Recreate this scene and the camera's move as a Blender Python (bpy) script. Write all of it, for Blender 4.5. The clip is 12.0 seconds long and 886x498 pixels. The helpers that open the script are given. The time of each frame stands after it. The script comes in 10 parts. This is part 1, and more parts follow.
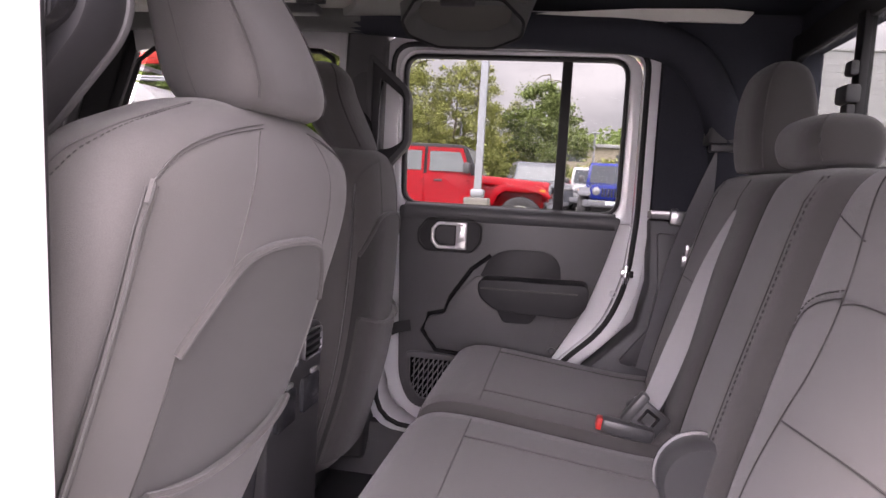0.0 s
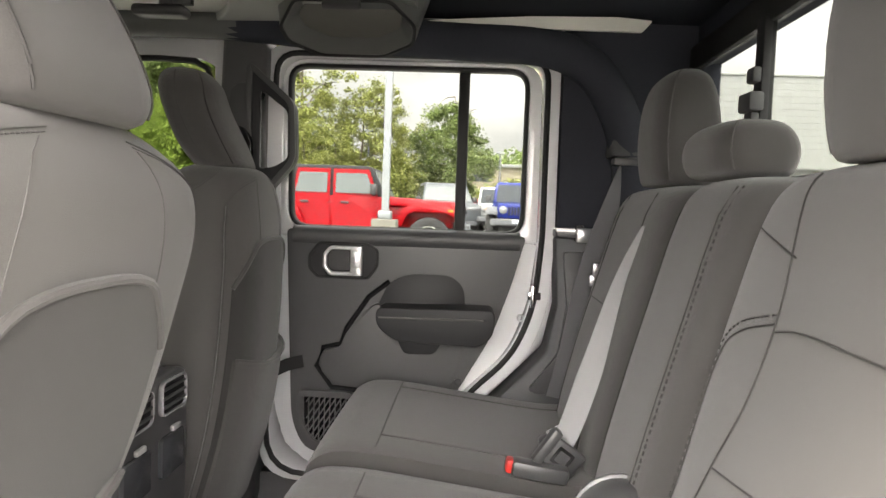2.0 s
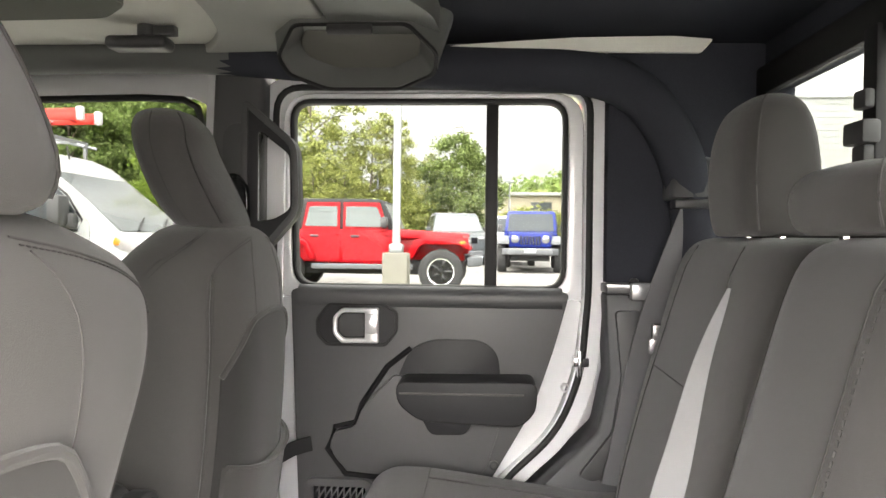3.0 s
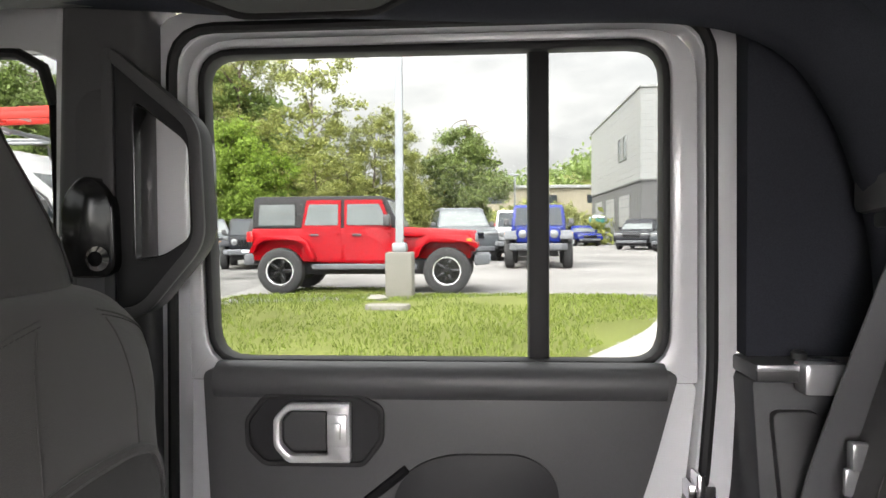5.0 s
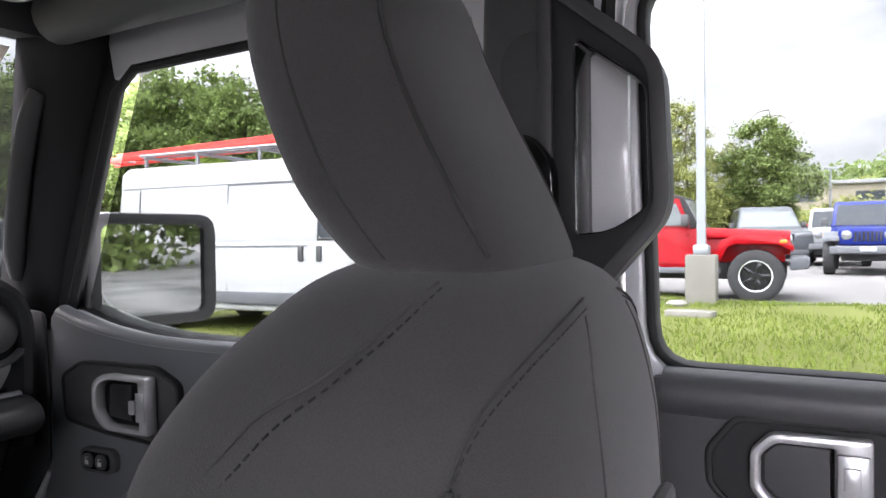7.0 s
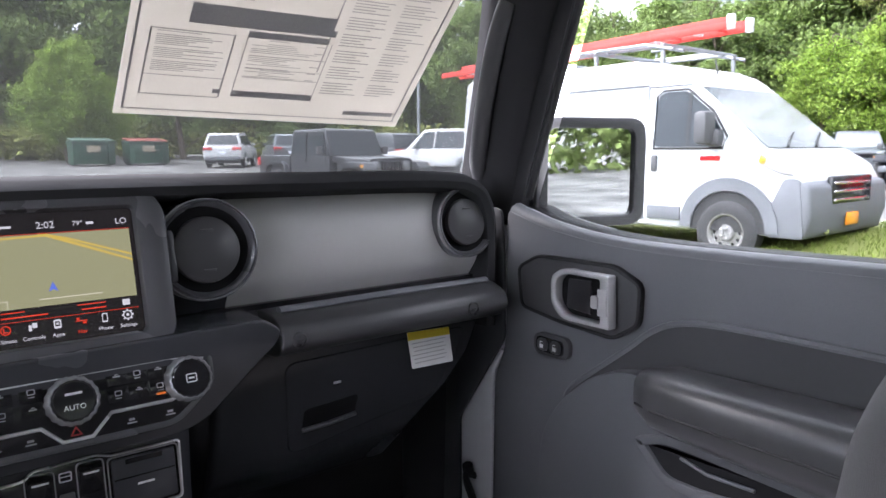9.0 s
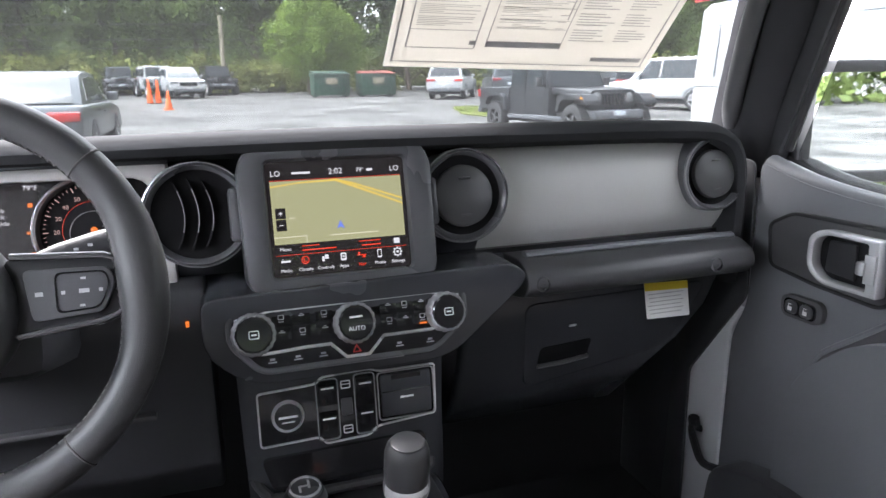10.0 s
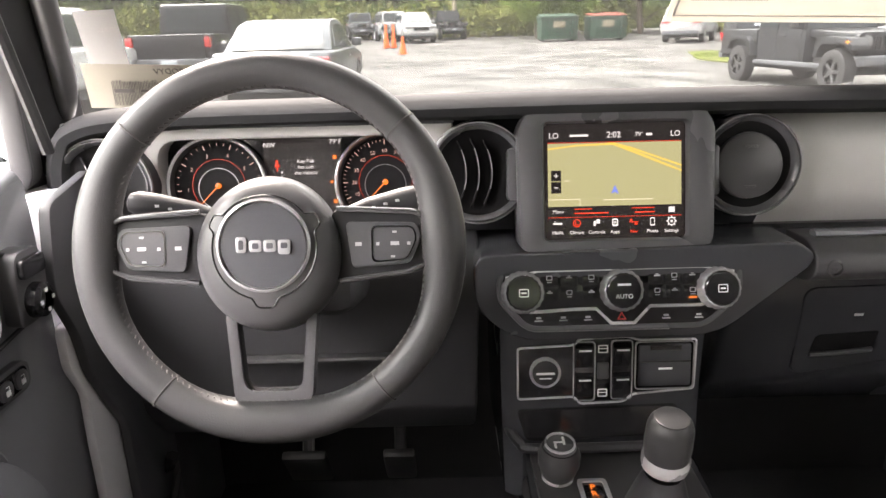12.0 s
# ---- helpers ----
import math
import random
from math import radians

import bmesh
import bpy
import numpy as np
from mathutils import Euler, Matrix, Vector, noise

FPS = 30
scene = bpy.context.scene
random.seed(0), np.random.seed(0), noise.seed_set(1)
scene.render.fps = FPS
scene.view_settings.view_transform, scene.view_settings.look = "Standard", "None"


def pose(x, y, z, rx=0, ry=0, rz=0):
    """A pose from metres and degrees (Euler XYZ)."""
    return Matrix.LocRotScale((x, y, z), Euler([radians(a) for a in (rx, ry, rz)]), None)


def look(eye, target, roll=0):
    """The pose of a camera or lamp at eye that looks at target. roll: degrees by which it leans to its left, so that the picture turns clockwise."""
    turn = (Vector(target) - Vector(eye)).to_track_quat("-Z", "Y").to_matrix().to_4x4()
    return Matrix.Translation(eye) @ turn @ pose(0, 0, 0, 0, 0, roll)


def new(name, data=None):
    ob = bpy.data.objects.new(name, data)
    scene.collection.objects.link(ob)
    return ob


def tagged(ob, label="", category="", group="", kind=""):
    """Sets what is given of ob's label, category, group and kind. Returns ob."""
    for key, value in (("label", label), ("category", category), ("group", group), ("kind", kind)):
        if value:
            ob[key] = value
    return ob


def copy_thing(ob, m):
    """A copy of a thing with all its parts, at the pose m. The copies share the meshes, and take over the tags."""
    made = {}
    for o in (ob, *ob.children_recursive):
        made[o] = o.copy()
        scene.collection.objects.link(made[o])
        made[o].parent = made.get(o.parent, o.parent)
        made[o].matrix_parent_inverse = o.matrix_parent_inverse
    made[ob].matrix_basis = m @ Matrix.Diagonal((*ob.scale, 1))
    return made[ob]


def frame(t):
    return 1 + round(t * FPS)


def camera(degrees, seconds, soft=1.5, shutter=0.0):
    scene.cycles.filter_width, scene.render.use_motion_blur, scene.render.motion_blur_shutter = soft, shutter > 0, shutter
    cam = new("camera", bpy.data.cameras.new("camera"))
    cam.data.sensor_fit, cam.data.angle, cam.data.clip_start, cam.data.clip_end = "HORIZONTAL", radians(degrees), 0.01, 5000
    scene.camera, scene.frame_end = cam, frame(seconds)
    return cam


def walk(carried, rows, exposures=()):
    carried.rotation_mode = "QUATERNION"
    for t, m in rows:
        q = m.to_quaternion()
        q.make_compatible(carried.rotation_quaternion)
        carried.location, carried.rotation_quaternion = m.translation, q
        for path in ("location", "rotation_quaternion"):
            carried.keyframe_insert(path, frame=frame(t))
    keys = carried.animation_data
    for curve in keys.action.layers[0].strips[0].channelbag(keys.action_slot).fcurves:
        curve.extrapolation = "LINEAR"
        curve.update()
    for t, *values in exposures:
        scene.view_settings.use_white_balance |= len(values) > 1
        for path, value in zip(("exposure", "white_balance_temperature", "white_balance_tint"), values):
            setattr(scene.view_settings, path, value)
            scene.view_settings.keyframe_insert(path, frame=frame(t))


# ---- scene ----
cam = camera(65.9, 12.0)
# seconds, eye, target, roll
PATH = [
    (0, (0.661, -0.99, 1.363), (0.314, 0.97, 1.172), 3.3),
    (0.5, (0.657, -0.986, 1.366), (0.486, 1.0, 1.205), 2.3),
    (1, (0.658, -0.987, 1.365), (0.532, 1.003, 1.215), 2.3),
    (1.5, (0.671, -0.961, 1.356), (0.568, 1.031, 1.217), 2.3),
    (2, (0.676, -0.858, 1.361), (0.583, 1.136, 1.244), 2.1),
    (2.5, (0.682, -0.757, 1.366), (0.578, 1.238, 1.278), 1.6),
    (3, (0.63, -0.645, 1.407), (0.504, 1.351, 1.374), 0.7),
    (3.5, (0.612, -0.538, 1.456), (0.446, 1.455, 1.436), 0.2),
    (3.7, (0.608, -0.493, 1.468), (0.459, 1.501, 1.422), -0.0),
    (5.3, (0.576, -0.043, 1.454), (0.433, 1.952, 1.402), -0.4),
    (5.5, (0.566, -0.016, 1.444), (0.362, 1.973, 1.379), -1.1),
    (6, (0.5, 0.018, 1.443), (0.082, 1.973, 1.389), -0.8),
    (6.5, (0.442, 0.018, 1.443), (-0.23, 1.901, 1.405), -0.7),
    (7, (0.376, 0.022, 1.432), (-0.542, 1.799, 1.401), -0.7),
    (7.2, (0.355, 0.019, 1.434), (-0.657, 1.744, 1.397), -0.7),
    (8.8, (0.232, -0.08, 1.423), (-1.296, 1.186, 1.172), -0.5),
    (9, (0.226, -0.095, 1.425), (-1.364, 1.084, 1.14), -0.3),
    (9.2, (0.229, -0.101, 1.427), (-1.433, 0.964, 1.108), -0.4),
    (9.5, (0.225, -0.127, 1.434), (-1.512, 0.793, 1.064), -0.4),
    (10, (0.233, -0.149, 1.453), (-1.608, 0.473, 0.98), -0.7),
    (10.5, (0.222, -0.185, 1.465), (-1.651, 0.199, 0.878), 0.3),
    (11, (0.221, -0.2, 1.47), (-1.673, -0.019, 0.854), 0.1),
    (11.5, (0.218, -0.216, 1.474), (-1.689, -0.171, 0.872), -0.6),
    (12, (0.218, -0.219, 1.474), (-1.686, -0.207, 0.863), -1.3),
]
EXPOSURES = [(0, 2.90, 6850, 35), (0.5, 3.12, 7100, 26), (1.5, 3.28, 7400, 13), (3.5, 3.95, 7200, 13), (5.3, 3.25, 6800, 16), (6.5, 3.1, 6400, 20), (7.0, 3.5, 6350, 21), (9.0, 4.35, 6050, 22), (10.0, 4.75, 6150, 17), (10.5, 4.95, 6500, 18), (11.0, 4.95, 6900, 19), (12, 5.1, 7200, 19)]
walk(cam, [(t, look(eye, target, roll)) for t, eye, target, roll in PATH], EXPOSURES)

# ---- sky and sun: a bright overcast afternoon ----
world = bpy.data.worlds.new("overcast_sky")
scene.world = world
world.use_nodes = True
wn, wl = world.node_tree.nodes, world.node_tree.links
sky = wn.new("ShaderNodeTexSky")
sky.sky_type, sky.sun_disc = "NISHITA", False
sky.sun_elevation, sky.sun_rotation = radians(48), radians(235)
coord, cloud_map = wn.new("ShaderNodeTexCoord"), wn.new("ShaderNodeMapping")
cloud_map.inputs["Scale"].default_value = (1.6, 1.6, 4.0)
cloud = wn.new("ShaderNodeTexNoise")
cloud.inputs["Scale"].default_value, cloud.inputs["Detail"].default_value = 2.2, 7.0
cloud_ramp = wn.new("ShaderNodeValToRGB")
cloud_ramp.color_ramp.elements[0].position, cloud_ramp.color_ramp.elements[1].position = 0.38, 0.66
cloud_ramp.color_ramp.elements[0].color = (3.2, 3.3, 3.45, 1)
cloud_ramp.color_ramp.elements[1].color = (7.6, 7.6, 7.6, 1)
veil = wn.new("ShaderNodeMix")
veil.data_type = "RGBA"
veil.inputs["Factor"].default_value = 0.93
wl.new(coord.outputs["Generated"], cloud_map.inputs["Vector"])
wl.new(cloud_map.outputs["Vector"], cloud.inputs["Vector"])
wl.new(cloud.outputs["Fac"], cloud_ramp.inputs["Fac"])
wl.new(sky.outputs["Color"], veil.inputs["A"])
wl.new(cloud_ramp.outputs["Color"], veil.inputs["B"])
# the overcast sky is brighter overhead, and on the driver side, where the sun stands behind the clouds
height, grade = wn.new("ShaderNodeSeparateXYZ"), wn.new("ShaderNodeMapRange")
grade.inputs["From Min"].default_value = 0.10
grade.inputs["To Min"].default_value, grade.inputs["To Max"].default_value = 0.80, 2.0
shade = wn.new("ShaderNodeMix")
shade.data_type, shade.blend_type = "RGBA", "MULTIPLY"
shade.inputs["Factor"].default_value = 1
wl.new(coord.outputs["Generated"], height.inputs["Vector"])
wl.new(height.outputs["Z"], grade.inputs["Value"])
wl.new(veil.outputs["Result"], shade.inputs["A"])
sideways, product = wn.new("ShaderNodeMapRange"), wn.new("ShaderNodeMath")
sideways.interpolation_type = "SMOOTHSTEP"
sideways.inputs["From Min"].default_value, sideways.inputs["From Max"].default_value = -0.9, 0.95
sideways.inputs["To Min"].default_value, sideways.inputs["To Max"].default_value = 0.62, 3.1
towards = wn.new("ShaderNodeVectorMath")
towards.operation = "DOT_PRODUCT"
towards.inputs[1].default_value = (-0.36, -0.92, 0.14)
wl.new(coord.outputs["Generated"], towards.inputs[0])
product.operation = "MULTIPLY"
wl.new(towards.outputs["Value"], sideways.inputs["Value"])
wl.new(grade.outputs["Result"], product.inputs[0])
wl.new(sideways.outputs["Result"], product.inputs[1])
wl.new(product.outputs["Value"], shade.inputs["B"])
wl.new(shade.outputs["Result"], wn["Background"].inputs["Color"])
wn["Background"].inputs["Strength"].default_value = 0.10
sun = new("sun", bpy.data.lights.new("sun", "SUN"))
sun.data.energy, sun.data.angle, sun.data.color = 1.1, radians(25), (1.0, 0.96, 0.9)
sun.matrix_basis = look((0, 0, 30), (11, 8, 15))


# ---- mesh tools: a shape is (verts, faces) ----
def part(name, geo, material, parent=None, label="", smooth=40):
    """One mesh object from a shape, under a thing or a part."""
    mesh = bpy.data.meshes.new(name)
    mesh.from_pydata([tuple(v) for v in geo[0]], [], geo[1])
    mesh.validate()
    if smooth:
        mesh.shade_smooth()
        mesh.set_sharp_from_angle(angle=radians(smooth))
    mesh.materials.append(material)
    ob = new(name, mesh)
    ob.parent = parent
    return tagged(ob, label)


def thing(name, label, category, at=(0, 0, 0), group="", kind=""):
    ob = new(name)
    ob.empty_display_size = 0.05
    ob.matrix_basis = Matrix.Translation(at)
    return tagged(ob, label, category, group, kind)


def join(*geos):
    verts, faces = [], []
    for v, f in geos:
        n = len(verts)
        verts += list(v)
        faces += [tuple(i + n for i in q) for q in f]
    return verts, faces


def moved(geo, m):
    return [m @ Vector(v) for v in geo[0]], geo[1]


def shift(geo, x=0, y=0, z=0):
    return moved(geo, Matrix.Translation((x, y, z)))


def flip(geo, axis=1):
    """Mirrored across the plane of the axis."""
    return [tuple(-c if i == axis else c for i, c in enumerate(v)) for v in geo[0]], [tuple(reversed(f)) for f in geo[1]]


def from_bm(bm):
    bm.verts.index_update()
    out = [v.co.copy() for v in bm.verts], [tuple(v.index for v in f.verts) for f in bm.faces]
    bm.free()
    return out


def rounded(geo, r, seg=2, angle=20):
    """Bevels the sharp edges."""
    if r <= 0:
        return geo
    bm = bmesh.new()
    vs = [bm.verts.new(v) for v in geo[0]]
    for f in geo[1]:
        try:
            bm.faces.new([vs[i] for i in f])
        except ValueError:
            pass
    bm.normal_update()
    edges = [e for e in bm.edges if len(e.link_faces) == 2 and e.calc_face_angle(0) > radians(angle)]
    bmesh.ops.bevel(bm, geom=edges, offset=r, segments=seg, profile=0.5, affect="EDGES", clamp_overlap=True)
    return from_bm(bm)


def box(x0, x1, y0, y1, z0, z1, r=0.0, seg=2):
    v = [(x, y, z) for x in (x0, x1) for y in (y0, y1) for z in (z0, z1)]
    f = [(0, 1, 3, 2), (4, 6, 7, 5), (0, 4, 5, 1), (2, 3, 7, 6), (0, 2, 6, 4), (1, 5, 7, 3)]
    return rounded((v, f), r, seg)


def lift(p, axis, d):
    """A point of a plan at the depth d: axis x takes (y, z), y takes (x, z), z takes (x, y)."""
    return {"x": (d, p[0], p[1]), "y": (p[0], d, p[1]), "z": (p[0], p[1], d)}[axis]


def area2(pts):
    return sum(a[0] * b[1] - b[0] * a[1] for a, b in zip(pts, pts[1:] + pts[:1]))


def prism(pts, axis, a, b, r=0.0, seg=2):
    """A plan polygon, thick from a to b along the axis."""
    pts = list(pts)
    if (area2(pts) > 0) == (axis != "y"):
        pass
    else:
        pts.reverse()
    if a > b:
        a, b = b, a
    n = len(pts)
    v = [lift(p, axis, a) for p in pts] + [lift(p, axis, b) for p in pts]
    f = [tuple(reversed(range(n))), tuple(range(n, 2 * n))] + [(i, (i + 1) % n, n + (i + 1) % n, n + i) for i in range(n)]
    return rounded((v, f), r, seg)


def hoop(outer, inner, axis, a, b, r=0.0):
    """A frame between two outlines with the same number of points."""
    n = len(outer)
    v = [lift(p, axis, d) for d in (a, b) for pts in (outer, inner) for p in pts]
    f = []
    for i in range(n):
        j = (i + 1) % n
        f += [(i, j, n + j, n + i), (2 * n + j, 2 * n + i, 3 * n + i, 3 * n + j), (j, i, 2 * n + i, 2 * n + j), (n + i, n + j, 3 * n + j, 3 * n + i)]
    bm = bmesh.new()
    vs = [bm.verts.new(p) for p in v]
    for q in f:
        bm.faces.new([vs[i] for i in q])
    bmesh.ops.recalc_face_normals(bm, faces=bm.faces[:])
    return rounded(from_bm(bm), r, 2, 50)


def soft(pts, r, n=5):
    """A polygon with its corners rounded; r one radius or one for each corner. Every corner gives n + 1 points."""
    out, m = [], len(pts)
    for i, p in enumerate(pts):
        p = Vector(p)
        a, b = Vector(pts[i - 1]) - p, Vector(pts[(i + 1) % m]) - p
        rad = r[i] if isinstance(r, (list, tuple)) else r
        d = min(rad, a.length * 0.48, b.length * 0.48)
        a, b = p + a.normalized() * d, p + b.normalized() * d
        for k in range(n + 1):
            s = k / n
            out.append(tuple(a * (1 - s) ** 2 + p * 2 * s * (1 - s) + b * s ** 2))
    return out


def rect(x0, x1, z0, z1, r=0.02, n=5):
    return soft([(x0, z0), (x1, z0), (x1, z1), (x0, z1)], r, n)


def inset(pts, d):
    """The outline moved inwards by d."""
    s = 1 if area2(pts) > 0 else -1
    out, m = [], len(pts)
    for i, p in enumerate(pts):
        a, b = Vector(pts[i - 1]), Vector(pts[(i + 1) % m])
        t = (b - a).normalized()
        out.append((p[0] - s * t.y * d, p[1] + s * t.x * d))
    return out


def loft(rings, cap=True, closed=True):
    n = len(rings[0])
    v = [p for ring in rings for p in ring]
    f = []
    for k in range(len(rings) - 1):
        for i in range(n if closed else n - 1):
            j = (i + 1) % n
            f.append((k * n + i, k * n + j, (k + 1) * n + j, (k + 1) * n + i))
    if cap and closed:
        f += [tuple(reversed(range(n))), tuple(range((len(rings) - 1) * n, len(rings) * n))]
    bm = bmesh.new()
    vs = [bm.verts.new(p) for p in v]
    for q in f:
        bm.faces.new([vs[i] for i in q])
    bmesh.ops.recalc_face_normals(bm, faces=bm.faces[:])
    return from_bm(bm)


def smooth_path(pts, per=6, closed=False):
    """A Catmull-Rom curve through the points."""
    pts = [Vector(p) for p in pts]
    m, out = len(pts), []
    for i in range(m if closed else m - 1):
        if closed:
            a, b, c, d = pts[i - 1], pts[i], pts[(i + 1) % m], pts[(i + 2) % m]
        else:
            a, b, c, d = pts[max(i - 1, 0)], pts[i], pts[i + 1], pts[min(i + 2, m - 1)]
        for k in range(per):
            s = k / per
            out.append(0.5 * (2 * b + (c - a) * s + (2 * a - 5 * b + 4 * c - d) * s * s + (3 * b - a - 3 * c + d) * s ** 3))
    if not closed:
        out.append(pts[-1])
    return out


def tube(pts, r, n=8, closed=False, flat=1.0, up=(0, 0, 1)):
    """A bar along a path; r one radius or one for each point; flat squeezes it along the up side."""
    pts = [Vector(p) for p in pts]
    rings, m = [], len(pts)
    for i, p in enumerate(pts):
        a = pts[(i - 1) % m] if closed or i else p
        b = pts[(i + 1) % m] if closed or i < m - 1 else p
        t = (b - a).normalized()
        side = t.cross(Vector(up))
        side = side.normalized() if side.length > 1e-4 else t.orthogonal().normalized()
        top = side.cross(t)
        rad = r[i] if isinstance(r, (list, tuple)) else r
        rings.append([p + side * math.cos(2 * math.pi * k / n) * rad + top * math.sin(2 * math.pi * k / n) * rad * flat for k in range(n)])
    if closed:
        rings.append(rings[0])
    return loft(rings, cap=not closed)


def ribbon(pts, width, thick, across):
    """A flat strap along a path; across: the direction of its width."""
    across = Vector(across).normalized()
    pts = [Vector(p) for p in pts]
    rings = []
    for i, p in enumerate(pts):
        t = (pts[min(i + 1, len(pts) - 1)] - pts[max(i - 1, 0)]).normalized()
        w = (across - t * across.dot(t)).normalized()
        nrm = t.cross(w)
        rings.append([p + w * width * sx / 2 + nrm * thick * sy / 2 for sx, sy in ((-1, -1), (1, -1), (1, 1), (-1, 1))])
    return loft(rings)


def lathe(profile, n=32, m=None):
    """(radius, height) pairs turned round z, then placed by m; an outline that never meets the axis becomes a closed ring."""
    rings = [[(max(r, 1e-5) * math.cos(2 * math.pi * k / n), max(r, 1e-5) * math.sin(2 * math.pi * k / n), h) for k in range(n)] for r, h in profile]
    open_ring = profile[0][0] > 1e-3 and profile[-1][0] > 1e-3
    if open_ring and len(profile) > 2:
        bm = bmesh.new()
        vs = [[bm.verts.new(p) for p in ring] for ring in rings]
        for a, b in zip(vs, vs[1:] + vs[:1]):
            for i in range(n):
                bm.faces.new((a[i], a[(i + 1) % n], b[(i + 1) % n], b[i]))
        bmesh.ops.recalc_face_normals(bm, faces=bm.faces[:])
        geo = from_bm(bm)
    else:
        geo = loft(rings)
    return moved(geo, m) if m else geo


def face_x(x, y, z, tilt=0):
    """Places a lathe or a flat thing (its z outwards) on a surface that faces the rear; tilt: degrees by which it looks up."""
    return Matrix.Translation((x, y, z)) @ Matrix.Rotation(radians(-tilt), 4, "Y") @ Matrix(((0, 0, 1, 0), (1, 0, 0, 0), (0, 1, 0, 0), (0, 0, 0, 1)))


def words(text, size, m, depth=0.0004, align="CENTER"):
    """Raised letters: x along the line, z out of the surface, placed by m."""
    cu = bpy.data.curves.new("letters", "FONT")
    cu.body, cu.size, cu.extrude, cu.align_x, cu.align_y, cu.resolution_u = text, size, depth, align, "CENTER", 3
    ob = bpy.data.objects.new("letters", cu)
    mesh = bpy.data.meshes.new_from_object(ob)
    geo = [m @ v.co for v in mesh.vertices], [tuple(p.vertices) for p in mesh.polygons]
    bpy.data.objects.remove(ob)
    bpy.data.curves.remove(cu)
    bpy.data.meshes.remove(mesh)
    return geo


def cushion(rings_z, ny=20):
    """A padded body from rows (z, front x, rear x, half width, corner): superellipse rings, stacked."""
    rings = []
    for z, xf, xr, hw, p in rings_z:
        cx, hx = (xf + xr) / 2, (xr - xf) / 2
        ring = []
        for k in range(ny * 2):
            a = math.pi * k / ny
            c, s = math.cos(a), math.sin(a)
            ring.append((cx + hx * math.copysign(abs(c) ** (2 / p), c), hw * math.copysign(abs(s) ** (2 / p), s), z))
        rings.append(ring)
    return loft(rings)


def spline_rows(rows, per=4):
    """Rows of numbers, made finer along a smooth curve."""
    out, m = [], len(rows)
    arr = [np.array(r, float) for r in rows]
    for i in range(m - 1):
        a, b, c, d = arr[max(i - 1, 0)], arr[i], arr[i + 1], arr[min(i + 2, m - 1)]
        for k in range(per):
            s = k / per
            out.append(tuple(0.5 * (2 * b + (c - a) * s + (2 * a - 5 * b + 4 * c - d) * s * s + (3 * b - a - 3 * c + d) * s ** 3)))
    out.append(tuple(arr[-1]))
    return out


# ---- materials ----
def material(name, colour, rough=0.6, metal=0.0, scale=400.0, bump=0.15, vary=0.12, large=3.0, wear=0.08, coat=0.0, depth=0.002, stretch=(1, 1, 1), sheen=0.0, spec=0.5):
    """A surface with fine grain (scale: grains a metre) and slow stains."""
    m = bpy.data.materials.new(name)
    m.use_nodes = True
    n, l = m.node_tree.nodes, m.node_tree.links
    p = n["Principled BSDF"]
    co, mp = n.new("ShaderNodeTexCoord"), n.new("ShaderNodeMapping")
    mp.inputs["Scale"].default_value = stretch
    l.new(co.outputs["Object"], mp.inputs["Vector"])
    fine, slow = n.new("ShaderNodeTexNoise"), n.new("ShaderNodeTexNoise")
    fine.inputs["Scale"].default_value, fine.inputs["Detail"].default_value = scale, 3
    slow.inputs["Scale"].default_value, slow.inputs["Detail"].default_value = large, 5
    for t in (fine, slow):
        l.new(mp.outputs["Vector"], t.inputs["Vector"])
    dark = n.new("ShaderNodeMix")
    dark.data_type = "RGBA"
    dark.inputs["A"].default_value = (*[c * (1 - vary) for c in colour], 1)
    dark.inputs["B"].default_value = (*[min(1, c * (1 + vary)) for c in colour], 1)
    l.new(fine.outputs["Fac"], dark.inputs["Factor"])
    stain = n.new("ShaderNodeMix")
    stain.data_type, stain.blend_type = "RGBA", "MULTIPLY"
    ramp = n.new("ShaderNodeMapRange")
    ramp.inputs["From Min"].default_value, ramp.inputs["From Max"].default_value = 0.3, 0.7
    ramp.inputs["To Min"].default_value, ramp.inputs["To Max"].default_value = 1 - wear * 2, 1.0
    l.new(slow.outputs["Fac"], ramp.inputs["Value"])
    stain.inputs["Factor"].default_value = 1
    l.new(dark.outputs["Result"], stain.inputs["A"])
    l.new(ramp.outputs["Result"], stain.inputs["B"])
    l.new(stain.outputs["Result"], p.inputs["Base Color"])
    rr = n.new("ShaderNodeMapRange")
    rr.inputs["To Min"].default_value, rr.inputs["To Max"].default_value = max(0.02, rough - wear), min(1, rough + wear)
    l.new(slow.outputs["Fac"], rr.inputs["Value"])
    l.new(rr.outputs["Result"], p.inputs["Roughness"])
    p.inputs["Metallic"].default_value, p.inputs["Coat Weight"].default_value, p.inputs["Sheen Weight"].default_value = metal, coat, sheen
    p.inputs["Specular IOR Level"].default_value = spec
    p.inputs["Coat Roughness"].default_value = 0.08
    if bump:
        b = n.new("ShaderNodeBump")
        b.inputs["Strength"].default_value, b.inputs["Distance"].default_value = bump, depth
        l.new(fine.outputs["Fac"], b.inputs["Height"])
        l.new(b.outputs["Normal"], p.inputs["Normal"])
    return m


